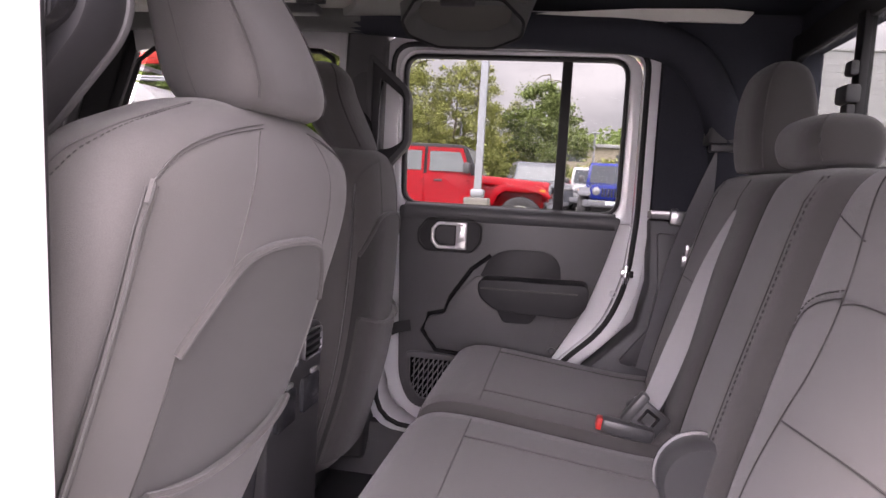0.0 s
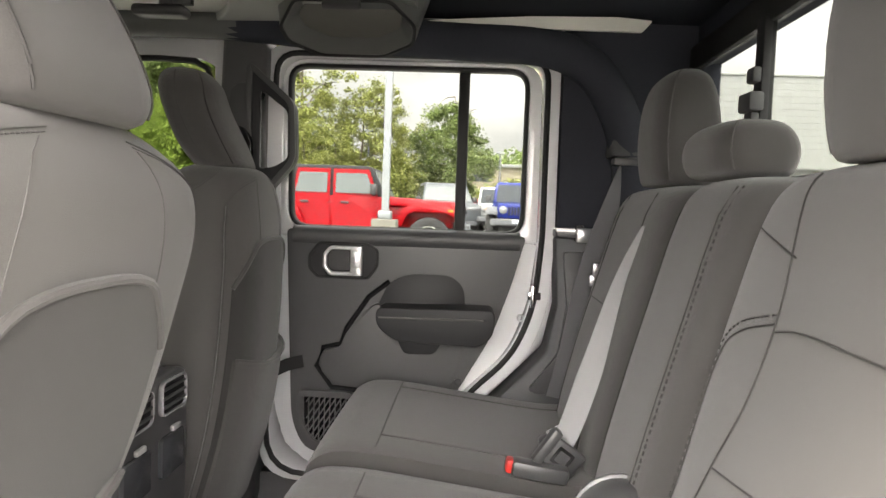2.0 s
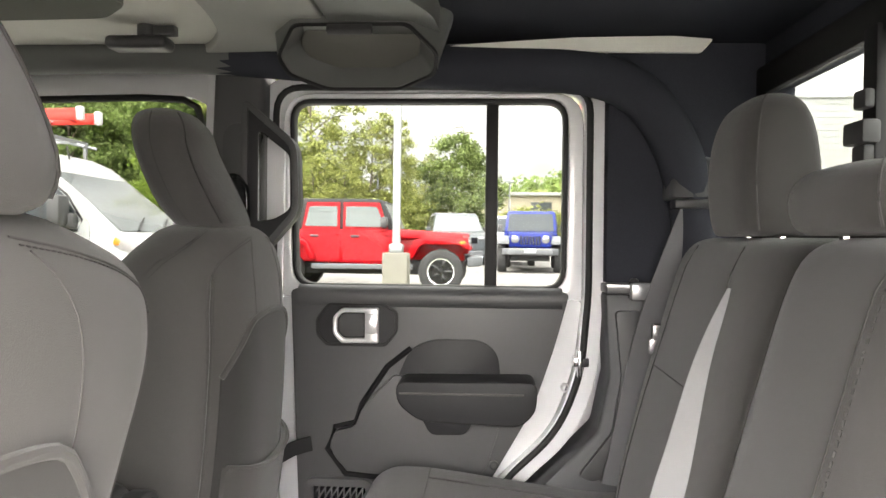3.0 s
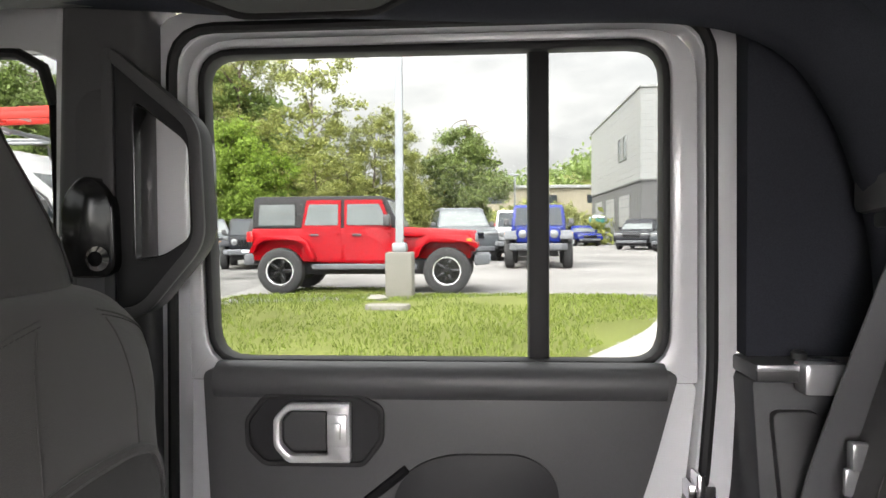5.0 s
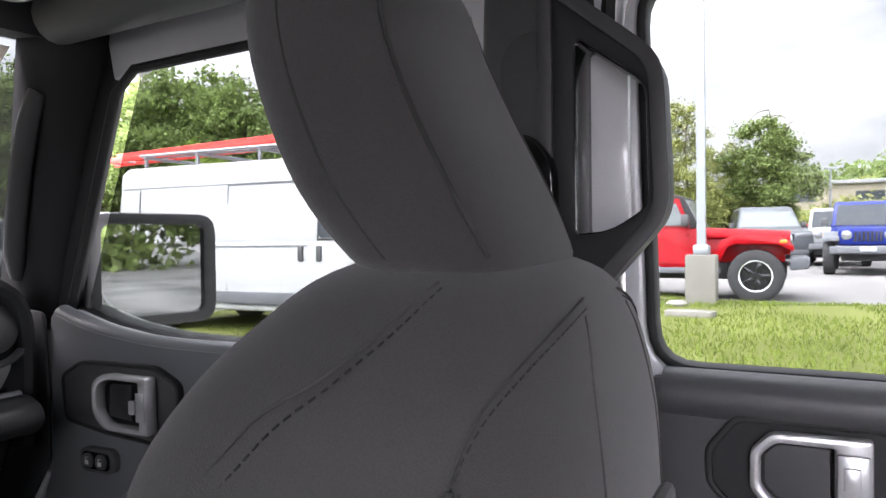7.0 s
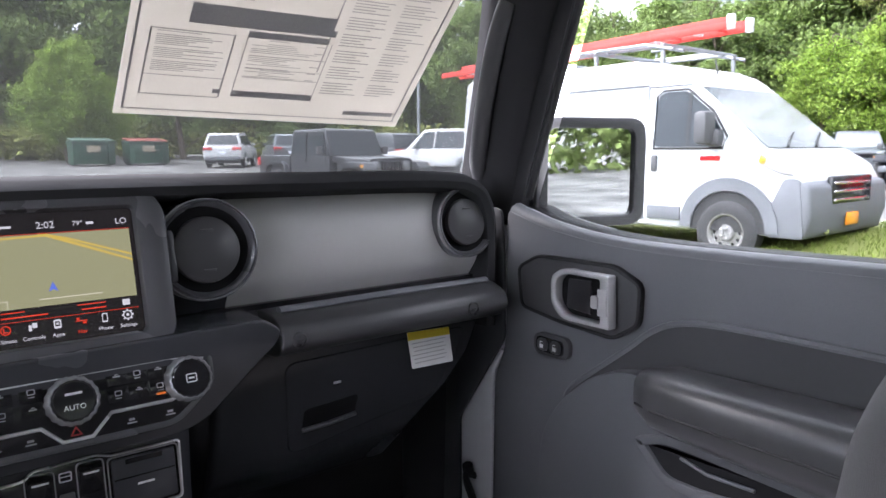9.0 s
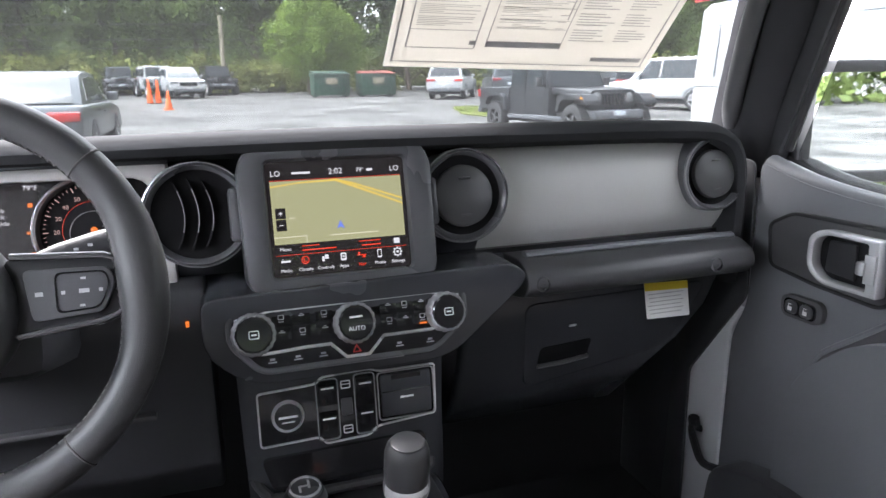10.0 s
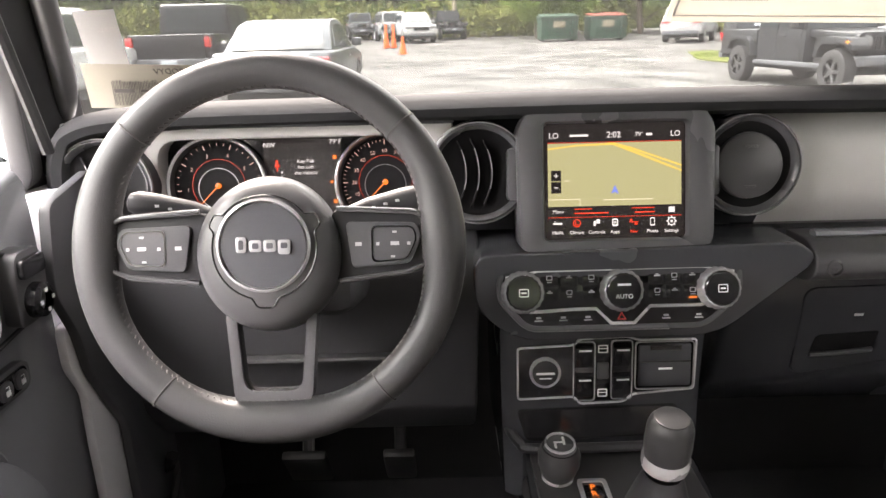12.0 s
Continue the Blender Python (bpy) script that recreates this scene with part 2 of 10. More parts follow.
def glass_material(name, tint=(1, 1, 1), rough=0.0, gloss_amount=0.6, haze=0.0):
    """A thin pane: see-through with a tint, a sheen that grows towards grazing angles, and a haze put in as translucent
    white.
    """
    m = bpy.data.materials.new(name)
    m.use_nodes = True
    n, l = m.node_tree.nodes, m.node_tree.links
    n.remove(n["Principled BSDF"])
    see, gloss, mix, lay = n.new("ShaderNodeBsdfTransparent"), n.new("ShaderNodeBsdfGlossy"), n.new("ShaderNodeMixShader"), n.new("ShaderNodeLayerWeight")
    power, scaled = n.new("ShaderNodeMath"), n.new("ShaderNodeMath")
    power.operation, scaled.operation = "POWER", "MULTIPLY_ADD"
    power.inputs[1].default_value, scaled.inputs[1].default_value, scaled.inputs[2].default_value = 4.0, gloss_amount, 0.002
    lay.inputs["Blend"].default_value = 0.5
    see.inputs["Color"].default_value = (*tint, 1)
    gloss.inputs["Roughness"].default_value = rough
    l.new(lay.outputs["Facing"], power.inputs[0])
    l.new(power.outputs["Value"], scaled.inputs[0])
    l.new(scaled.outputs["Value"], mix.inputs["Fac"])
    if haze:
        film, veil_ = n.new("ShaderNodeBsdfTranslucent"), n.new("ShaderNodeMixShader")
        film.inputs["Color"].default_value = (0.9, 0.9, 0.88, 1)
        veil_.inputs["Fac"].default_value = haze
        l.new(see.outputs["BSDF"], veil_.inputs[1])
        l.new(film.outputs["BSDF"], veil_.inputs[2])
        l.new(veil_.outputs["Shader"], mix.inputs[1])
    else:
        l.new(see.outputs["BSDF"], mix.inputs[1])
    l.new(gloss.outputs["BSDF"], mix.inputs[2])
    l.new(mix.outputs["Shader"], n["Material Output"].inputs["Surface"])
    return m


def sheet_material(name, colour, through_light=0.5):
    """A thin sheet that lets some light through, such as paper or a leaf."""
    m = material(name, colour, 0.8, scale=300, bump=0.0, vary=0.04)
    n, l = m.node_tree.nodes, m.node_tree.links
    thin, mix = n.new("ShaderNodeBsdfTranslucent"), n.new("ShaderNodeMixShader")
    thin.inputs["Color"].default_value = (*colour, 1)
    mix.inputs["Fac"].default_value = through_light
    l.new(n["Principled BSDF"].outputs["BSDF"], mix.inputs[1])
    l.new(thin.outputs["BSDF"], mix.inputs[2])
    l.new(mix.outputs["Shader"], n["Material Output"].inputs["Surface"])
    return m


def glow_material(name, colour, strength=1.0, scale=3.0, vary=0.05):
    m = bpy.data.materials.new(name)
    m.use_nodes = True
    n, l = m.node_tree.nodes, m.node_tree.links
    p = n["Principled BSDF"]
    p.inputs["Base Color"].default_value = (0.01, 0.01, 0.01, 1)
    p.inputs["Roughness"].default_value = 0.25
    p.inputs["Emission Color"].default_value = (*colour, 1)
    p.inputs["Emission Strength"].default_value = strength
    return m


M_WHITE = material("white_body_paint", (0.78, 0.78, 0.8), 0.22, scale=900, bump=0.02, vary=0.02, wear=0.03, coat=0.6)
M_BLACK = material("black_grained_plastic", (0.062, 0.062, 0.064), 0.50, scale=1400, bump=0.25, vary=0.25, depth=0.0006)
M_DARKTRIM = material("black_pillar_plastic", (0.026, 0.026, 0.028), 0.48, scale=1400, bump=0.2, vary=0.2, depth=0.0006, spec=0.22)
M_DASHBLACK = material("black_dash_plastic", (0.046, 0.048, 0.053), 0.25, scale=1400, bump=0.2, vary=0.2, depth=0.0006)
M_RINGGREY = material("satin_charcoal_plastic", (0.085, 0.086, 0.091), 0.28, scale=900, bump=0.06, vary=0.1, depth=0.0005)
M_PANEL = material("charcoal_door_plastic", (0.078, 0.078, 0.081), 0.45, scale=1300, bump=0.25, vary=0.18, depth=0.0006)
# the door plastic again, its colour raised where the front doors lack light
M_DOORGREY = material("lightened_door_plastic", (0.160, 0.165, 0.175), 0.42, scale=1300, bump=0.25, vary=0.15, depth=0.0006)
M_SATIN = material("satin_black_plastic", (0.060, 0.060, 0.062), 0.36, scale=700, bump=0.05, vary=0.1)
M_GLOSSBLACK = material("gloss_black_plastic", (0.013, 0.013, 0.014), 0.12, scale=300, bump=0.0, vary=0.1)
M_RUBBER = material("black_rubber_seal", (0.012, 0.012, 0.013), 0.6, scale=500, bump=0.1)
M_FABRIC = material("dark_grey_seat_cloth", (0.072, 0.069, 0.067), 0.92, scale=1500, bump=0.5, vary=0.3, wear=0.06, depth=0.001, sheen=0.25, spec=0.2)
M_FABRIC_SIDE = material("grey_bolster_cloth", (0.092, 0.088, 0.085), 0.88, scale=1200, bump=0.35, vary=0.22, wear=0.06, depth=0.001, sheen=0.25, spec=0.25)
M_THREAD = material("black_seam_thread", (0.045, 0.043, 0.042), 0.8, scale=900, bump=0.2)
M_SEAM = material("dark_seam_thread", (0.090, 0.087, 0.085), 0.85, scale=900, bump=0.2)
M_HEADLINER = material("black_headliner_felt", (0.046, 0.049, 0.060), 0.95, scale=800, bump=0.3, vary=0.3, spec=0.1)
M_ROOFGREY = material("light_grey_roof_panel", (0.84, 0.84, 0.77), 0.75, scale=500, bump=0.15, vary=0.06)
M_CARPET = material("black_carpet", (0.050, 0.050, 0.052), 0.98, scale=700, bump=0.9, vary=0.5, depth=0.004, spec=0.05)
M_MATTE = material("black_lower_trim", (0.056, 0.057, 0.061), 0.50, scale=900, bump=0.3, vary=0.2, depth=0.0008)
M_SILVER = material("satin_silver_trim", (0.72, 0.72, 0.73), 0.28, metal=0.5, scale=500, bump=0.02, vary=0.05)
M_CHROME = material("chrome", (0.8, 0.8, 0.82), 0.08, metal=1.0, scale=300, bump=0.0, vary=0.03, wear=0.03)
M_DASHTRIM = material("dark_grey_dash_panel", (0.52, 0.516, 0.50), 0.33, scale=1000, bump=0.08, vary=0.1, wear=0.04, depth=0.0005)
M_LEATHER = material("black_wheel_leather", (0.044, 0.044, 0.045), 0.36, scale=900, bump=0.3, vary=0.2, depth=0.0008, spec=0.5)
M_BELT = material("grey_seat_belt_webbing", (0.15, 0.15, 0.155), 0.7, scale=1500, bump=0.4, vary=0.25, depth=0.0008)
M_BELTLIGHT = material("light_grey_seat_belt_webbing", (0.29, 0.288, 0.295), 0.6, scale=1500, bump=0.4, vary=0.12, depth=0.0008)
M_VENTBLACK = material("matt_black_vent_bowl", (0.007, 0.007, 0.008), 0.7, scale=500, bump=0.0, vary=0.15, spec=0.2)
M_RED = material("red_button_plastic", (0.5, 0.03, 0.025), 0.4, bump=0.0)
# tints darker than real panes, to dim the outdoors; daylight passes them unshadowed
M_GLASS = glass_material("dimmed_window_glass", (0.54, 0.56, 0.55), 0.0, 0.22)
# its haze stands in for the dashboard's reflection on the windscreen
M_SCREENGLASS = glass_material("hazed_windscreen_glass", (0.325, 0.336, 0.331), 0.0, 0.22, 0.002)
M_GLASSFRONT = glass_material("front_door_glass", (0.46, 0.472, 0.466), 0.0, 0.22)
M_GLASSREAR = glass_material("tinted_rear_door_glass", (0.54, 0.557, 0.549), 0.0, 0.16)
M_MIRROR = material("mirror_glass", (0.82, 0.85, 0.85), 0.02, metal=1.0, bump=0.0, vary=0.0, wear=0.0)
M_PAPER = sheet_material("white_paper", (0.70, 0.68, 0.63), 0.28)
M_CARD = sheet_material("cream_card", (0.30, 0.285, 0.235), 0.12)
M_SLIP = sheet_material("thin_white_slip", (0.40, 0.40, 0.39), 0.2)
M_DARKINK = material("dark_print", (0.07, 0.065, 0.06), 0.8, bump=0.0)
M_INK = material("grey_print", (0.42, 0.41, 0.40), 0.8, bump=0.0)
M_YELLOW = material("yellow_label_print", (0.80, 0.62, 0.03), 0.6, bump=0.0)
M_LABELWHITE = material("white_label_card", (0.82, 0.82, 0.80), 0.6, bump=0.0, vary=0.03)
M_GREYMARK = material("pale_icon_paint", (0.85, 0.85, 0.85), 0.5, bump=0.0)
M_SMOKE = material("grey_reflective_pane", (0.30, 0.285, 0.295), 0.18, scale=200, bump=0.0, vary=0.05)
M_TOPPAD = material("matt_black_dash_top", (0.034, 0.035, 0.037), 0.85, scale=1200, bump=0.35, vary=0.2, depth=0.0008, spec=0.12)
M_SPOKE = material("dark_satin_spoke_metal", (0.10, 0.10, 0.104), 0.22, metal=0.45, scale=700, bump=0.02, vary=0.06)
M_ICON = material("dim_icon_paint", (0.42, 0.42, 0.43), 0.5, bump=0.0)
M_DROP = glass_material("rain_water", (0.85, 0.88, 0.9), 0.0, 1.0)
M_SILVERDARK = material("satin_grey_metal_paint", (0.46, 0.46, 0.47), 0.22, metal=0.5, scale=500, bump=0.02, vary=0.05)


# ---- cab shell: x runs to the rear, y to the passenger side ----
floor = part("floor", join(box(-0.95, 0.46, -0.74, 0.74, 0.58, 0.63, 0.004), box(0.46, 1.14, -0.74, 0.74, 0.58, 0.74, 0.01)), M_CARPET)
tagged(floor, "black carpeted cab floor with a raised rear step", "floor", kind="structure")
mat_rear = part("floor_mat", prism(rect(0.02, 0.43, 0.16, 0.58, 0.05), "z", 0.631, 0.642, 0.003), M_MATTE)
tagged(mat_rear, "black rubber floor mat behind the passenger seat", "floor mat")

M_LINING = material("olive_grey_roof_felt", (0.19, 0.198, 0.172), 0.95, scale=700, bump=0.3, vary=0.2)
M_BARGREY = material("grey_bar_cover_plastic", (0.135, 0.141, 0.134), 0.42, scale=900, bump=0.15, vary=0.1, depth=0.0006)
M_BEAM = material("grey_roof_beam_plastic", (0.42, 0.427, 0.395), 0.6, scale=900, bump=0.2, vary=0.1, depth=0.0006)
ceiling = thing("ceiling", "black felt headliner with a light grey front panel", "ceiling", kind="structure")
part("rear_headliner", rounded(([(0.52, -0.66, 1.775), (1.16, -0.66, 1.765), (1.16, 0.66, 1.765), (0.52, 0.66, 1.775), (0.52, -0.66, 1.80), (1.16, -0.66, 1.80), (1.16, 0.66, 1.80), (0.52, 0.66, 1.80)],
     [(3, 2, 1, 0), (4, 5, 6, 7), (0, 1, 5, 4), (1, 2, 6, 5), (2, 3, 7, 6), (3, 0, 4, 7)]), 0.004), M_HEADLINER, ceiling, "black felt headliner")
part("front_roof_panel", box(-0.58, 0.52, -0.66, 0.66, 1.78, 1.80, 0.004), M_HEADLINER, ceiling)
part("grey_roof_panel", prism(soft([(-0.50, 0.12), (0.24, 0.12), (0.27, 0.16), (0.27, 0.54), (0.22, 0.58), (-0.50, 0.58)], 0.03), "z", 1.755, 1.779, 0.006), M_ROOFGREY, ceiling, "light grey removable roof panel")
part("grey_roof_panel", prism(soft([(-0.50, -0.12), (0.24, -0.12), (0.27, -0.16), (0.27, -0.54), (0.22, -0.58), (-0.50, -0.58)], 0.03), "z", 1.755, 1.779, 0.006), M_ROOFGREY, ceiling)
part("centre_beam", box(-0.55, 0.22, -0.10, 0.10, 1.735, 1.785, 0.02, 3), M_BEAM, ceiling, "light grey plastic roof beam")
for s in (1, -1):
    edge = smooth_path([(0.185, 0.0, 0), (0.205, s * 0.10, 0), (0.215, s * 0.26, 0), (0.19, s * 0.44, 0), (0.13, s * 0.56, 0), (0.06, s * 0.612, 0)], 4)
    part("cross_beam", prism([(p.x, p.y) for p in edge] + [(0.376, s * 0.612), (0.376, 0.0)], "z", 1.738, 1.79, 0.012, 3), M_BEAM, ceiling, "light grey plastic cross beam")
    part("beam_cover", prism(soft([(0.386, 0.0), (0.386, s * 0.60), (0.53, s * 0.60), (0.555, s * 0.50), (0.548, s * 0.36), (0.50, s * 0.25), (0.50, 0.0)], [0.004, 0.02, 0.03, 0.03, 0.04, 0.04, 0.004]), "z", 1.733, 1.79, 0.014, 3), M_BARGREY, ceiling, "grey beam cover behind the groove")
    part("roof_lining", prism(soft([(-0.52, s * 0.14), (0.10, s * 0.14), (0.115, s * 0.24), (0.085, s * 0.30), (0.095, s * 0.34), (0.03, s * 0.40), (-0.10, s * 0.405), (-0.52, s * 0.42)], 0.02, 3), "z", 1.744, 1.758, 0.004), M_LINING, ceiling, "dark olive-grey roof panel lining")
part("gap_strip", prism(soft([(0.52, 1.744), (0.60, 1.752), (0.78, 1.762), (0.95, 1.764), (1.02, 1.758), (1.00, 1.735), (0.78, 1.738), (0.60, 1.733), (0.52, 1.729)], 0.006), "y", 0.575, 0.585), M_ROOFGREY, ceiling, "pale grey roof edge strip")
dome = thing("dome_lamp", "dark overhead lamp console with chrome-edged buttons", "lamp", (-0.18, 0, 1.735))
part("lamp_housing", box(-0.14, 0.14, -0.085, 0.085, -0.035, 0.0, 0.014, 3), M_PANEL, dome)
for dx, dy in ((-0.05, -0.035), (-0.05, 0.035), (0.05, -0.035), (0.05, 0.035)):
    part("lens", box(dx - 0.035, dx + 0.035, dy - 0.02, dy + 0.02, -0.042, -0.034, 0.006), M_SILVER, dome)


def ease_bar(x):
    return min(1.0, max(0.0, (x - 0.05) / 0.25))


def sport_bar(s):
    """The padded roll bar on one side of the cab; s: 1 passenger side, -1 driver side."""
    bar = thing("sport_bar", "black padded roll bar along the roof edge", "roll bar", group="roll bars", kind="structure")
    path = smooth_path([(-0.52, s * 0.615, 1.738), (-0.1, s * 0.615, 1.745), (0.22, s * 0.605, 1.736), (0.6, s * 0.60, 1.715), (0.80, s * 0.60, 1.706), (0.90, s * 0.597, 1.665), (0.955, s * 0.593, 1.59), (0.985, s * 0.588, 1.50), (1.0, s * 0.586, 1.40), (1.005, s * 0.585, 1.20)], 5)
    part("padding", tube(path, [0.030 + 0.010 * ease_bar(p.x) for p in path], 14), M_HEADLINER, bar)
    part("bar_cover", tube([(-0.52, s * 0.615, 1.738), (-0.1, s * 0.615, 1.745), (0.10, s * 0.609, 1.742), (0.16, s * 0.607, 1.740)], 0.035, 16), M_BARGREY, bar, "grey plastic cover on the front of the bar")
    part("belt_guide", join(rounded(([(0.945, s * 0.545, 1.48), (1.035, s * 0.545, 1.48), (1.035, s * 0.575, 1.55), (0.955, s * 0.575, 1.55), (0.94, s * 0.60, 1.475), (1.04, s * 0.60, 1.475), (1.03, s * 0.62, 1.56), (0.95, s * 0.62, 1.56)],
         [(0, 1, 2, 3), (5, 4, 7, 6), (4, 0, 3, 7), (1, 5, 6, 2), (3, 2, 6, 7), (4, 5, 1, 0)]), 0.008)), M_BLACK, bar, "black plastic belt guide")
    part("guide_slot", box(0.95, 1.03, s * 0.56 - 0.02, s * 0.56 + 0.02, 1.462, 1.478, 0.004), M_SATIN, bar)
    pod = thing("overhead_speaker", "dark grey eight-sided speaker pod under the roof bar", "speaker", (0.42, s * 0.455, 1.742), group="overhead speakers")
    face = soft([(-0.125, -0.01), (-0.085, 0.055), (0.085, 0.055), (0.125, -0.005), (0.118, -0.05), (0.06, -0.085), (-0.06, -0.085), (-0.118, -0.05)], 0.012, 3)
    tilt = Matrix.Rotation(radians(-29 * s), 4, "X") @ Matrix.Diagonal((1, -s, 1, 1))
    cup = ((1.24, 0.012, 0.05), (1.16, 0.006, 0.01), (1.10, 0.002, -0.02), (1.07, 0, -0.040), (1.045, 0, -0.047), (0.99, 0, -0.046), (0.95, -0.002, -0.036), (0.80, -0.010, -0.004), (0.79, -0.010, 0.0))
    part("pod_body", moved(loft([[(x * k, y * k + dy, z) for x, y in face] for k, dy, z in cup]), tilt), M_BARGREY, pod, smooth=50)
    part("rim", moved(hoop([(x * 1.055, y * 1.055) for x, y in face], [(x * 1.005, y * 1.005) for x, y in face], "z", -0.051, -0.044, 0.002), tilt), M_RUBBER, pod, "black ring round the grille")
    part("grille", moved(prism([(x * 0.80, y * 0.80 - 0.010) for x, y in face], "z", -0.010, -0.002, 0.002), tilt), M_GRILLE, pod, "olive grey speaker cloth")
    part("bracket", moved(box(-0.035, 0.035, 0.050, 0.062, -0.064, -0.05, 0.003), tilt), M_SATIN, pod)


M_GRILLE = material("grey_speaker_cloth", (0.15, 0.15, 0.132), 0.9, scale=1500, bump=0.5, vary=0.3, depth=0.001)
for side in (1, -1):
    sport_bar(side)

# ---- pillars and side walls ----
for s in (1, -1):
    wall = thing("wall_right" if s > 0 else "wall_left", "black trimmed cab side with white painted pillars and sill", "cab side", kind="structure")
    q = 0.0 if s > 0 else 0.07  # the open side's quarter starts further back
    # rear quarter: felt upper panel and plastic lower trim
    part("quarter_panel", box(0.852 + q, 1.14, min(s * 0.632, s * 0.70), max(s * 0.632, s * 0.70), 1.328, 1.79), M_HEADLINER, wall, "black felt quarter panel")
    part("quarter_ledge", box(0.845 + q, 1.00 + q, min(s * 0.585, s * 0.66), max(s * 0.585, s * 0.66), 1.310, 1.327, 0.003), M_SATIN, wall, "satin black latch ledge")
    part("ledge_edge", box(0.845 + q, 1.00 + q, min(s * 0.583, s * 0.588), max(s * 0.583, s * 0.588), 1.321, 1.328, 0.001), M_SILVERDARK, wall, "thin grey edge of the ledge")
    part("latch_block", box(0.885 + q, 0.925 + q, min(s * 0.57, s * 0.60), max(s * 0.57, s * 0.60), 1.300, 1.332, 0.004), M_SILVERDARK, wall)
    for bx in (0.90 + q, 0.96 + q):
        part("bolt", lathe([(0.008, 0), (0.008, 0.006), (0.004, 0.009)], 10, Matrix.Translation((bx, s * 0.62, 1.328))), M_SATIN, wall)
    low = prism([(0.845 + q, 1.31), (0.855 + q, 1.16), (0.835 + q, 1.06), (0.74 + q, 0.96), (0.68 + q, 0.90), (0.64 + q, 0.66), (1.14, 0.66), (1.14, 1.31)], "y", s * 0.60, s * 0.70, 0.008)
    part("quarter_trim", low, M_MATTE, wall, "black plastic rear quarter trim")
    part("trim_clip", box(0.895 + q, 0.935 + q, min(s * 0.588, s * 0.602), max(s * 0.588, s * 0.602), 1.13, 1.17, 0.004), M_BLACK, wall)
    part("quarter_step", prism(soft([(x + q, z) for x, z in ((0.862, 1.28), (0.875, 1.16), (0.86, 1.06), (0.80, 0.98), (0.83, 0.97), (0.90, 1.04), (0.91, 1.28))], 0.01, 3), "y", s * 0.59, s * 0.602, 0.004), M_BLACK, wall)
    # white jamb edge and pinch seal round the rear door opening
    f, b, lean_in = (0.0, 0.0, 0.0) if s > 0 else (0.13, 0.07, 0.045)  # the open driver side: front and rear edge
    outer = soft([(0.196 + f, 0.73), (0.60 + b, 0.73), (0.69 + b, 0.93), (0.80 + b, 1.03), (0.843 + b, 1.15), (0.850 + b, 1.30), (0.848 + b, 1.712), (0.20 + f, 1.712)], [0.10, 0.05, 0.05, 0.06, 0.05, 0.03, 0.05, 0.05])
    inner = soft([(0.222 + f + lean_in, 0.752), (0.578 + b, 0.752), (0.655 + b, 0.945), (0.760 + b, 1.045), (0.802 + b, 1.155), (0.815 + b, 1.31), (0.813 + b, 1.686), (0.232 + f, 1.686)], [0.10, 0.05, 0.05, 0.06, 0.05, 0.03, 0.05, 0.05])
    part("door_jamb", hoop(outer, inner, "y", s * 0.652, s * 0.74, 0.002), M_WHITE, wall, "white painted door opening")
    mid = [(a[0] * 0.22 + b[0] * 0.78, a[1] * 0.22 + b[1] * 0.78) for a, b in zip(outer, inner)]
    if s < 0:
        part("door_seal", tube([(x, -0.735, z) for x, z in inset(inner, -0.004)], 0.009, 8, True, up=(0, 1, 0)), M_RUBBER, wall, "black rubber door seal")
    part("door_seal", tube([(x, s * 0.649, z) for x, z in mid], 0.0065, 8, True, up=(0, 1, 0)), M_RUBBER, wall, "black rubber door seal")
    # inner sill below the opening
    part("sill_trim", prism([(s * 0.60, 0.63), (s * 0.655, 0.70), (s * 0.66, 0.745), (s * 0.70, 0.745), (s * 0.70, 0.63)], "x", -0.66, 0.60, 0.006), M_MATTE, wall, "black sill trim")
    # centre pillar
    d, wide = (-0.004, -0.004) if s > 0 else (0.09, 0.122)
    part("pillar_core", prism([(0.098, 0.66), (0.098, 1.30), (0.114, 1.70), (0.116, 1.745), (0.216 + wide, 1.745), (0.215 + wide, 1.70), (0.212 + wide, 1.30), (0.207 + wide, 0.66)], "y", s * 0.615, s * 0.70, 0.012, 3), M_PANEL, wall, "charcoal plastic centre pillar")
    part("pillar_white_edge", prism([(0.062, 0.70), (0.062, 1.31), (0.076, 1.33), (0.084, 1.70), (0.086, 1.745), (0.120, 1.745), (0.118, 1.70), (0.104, 1.33), (0.100, 1.31), (0.100, 0.70)], "y", s * 0.655, s * 0.74, 0.004), M_WHITE, wall)
    groove = soft([(0.132, 1.36), (0.136, 1.60), (0.153, 1.617), (0.178, 1.617), (0.180, 1.36)], 0.018, 4)
    part("pillar_inlay", prism(groove, "y", s * 0.606, s * 0.62, 0.003), M_BLACK, wall, "raised black pillar inlay")
    trap = soft([(0.185 + d, 1.66), (0.285 + d, 1.575), (0.29 + d, 1.450), (0.225 + d, 1.375), (0.185 + d, 1.37)], [0.02, 0.02, 0.02, 0.02, 0.01], 4)
    pocket = soft([(0.214 + d, 1.602), (0.273 + d, 1.556), (0.275 + d, 1.456), (0.243 + d, 1.436), (0.214 + d, 1.433)], [0.012, 0.012, 0.012, 0.012, 0.006], 4)
    grip = part("pillar_grip", hoop(trap, pocket, "y", s * 0.588, s * 0.626, 0.010), M_DARKTRIM, wall, "black angular grab handle on the pillar")
    part("grip_lip", hoop(inset(trap, -0.002), inset(trap, 0.010), "y", s * 0.584, s * 0.590, 0.002), M_BLACK, grip)
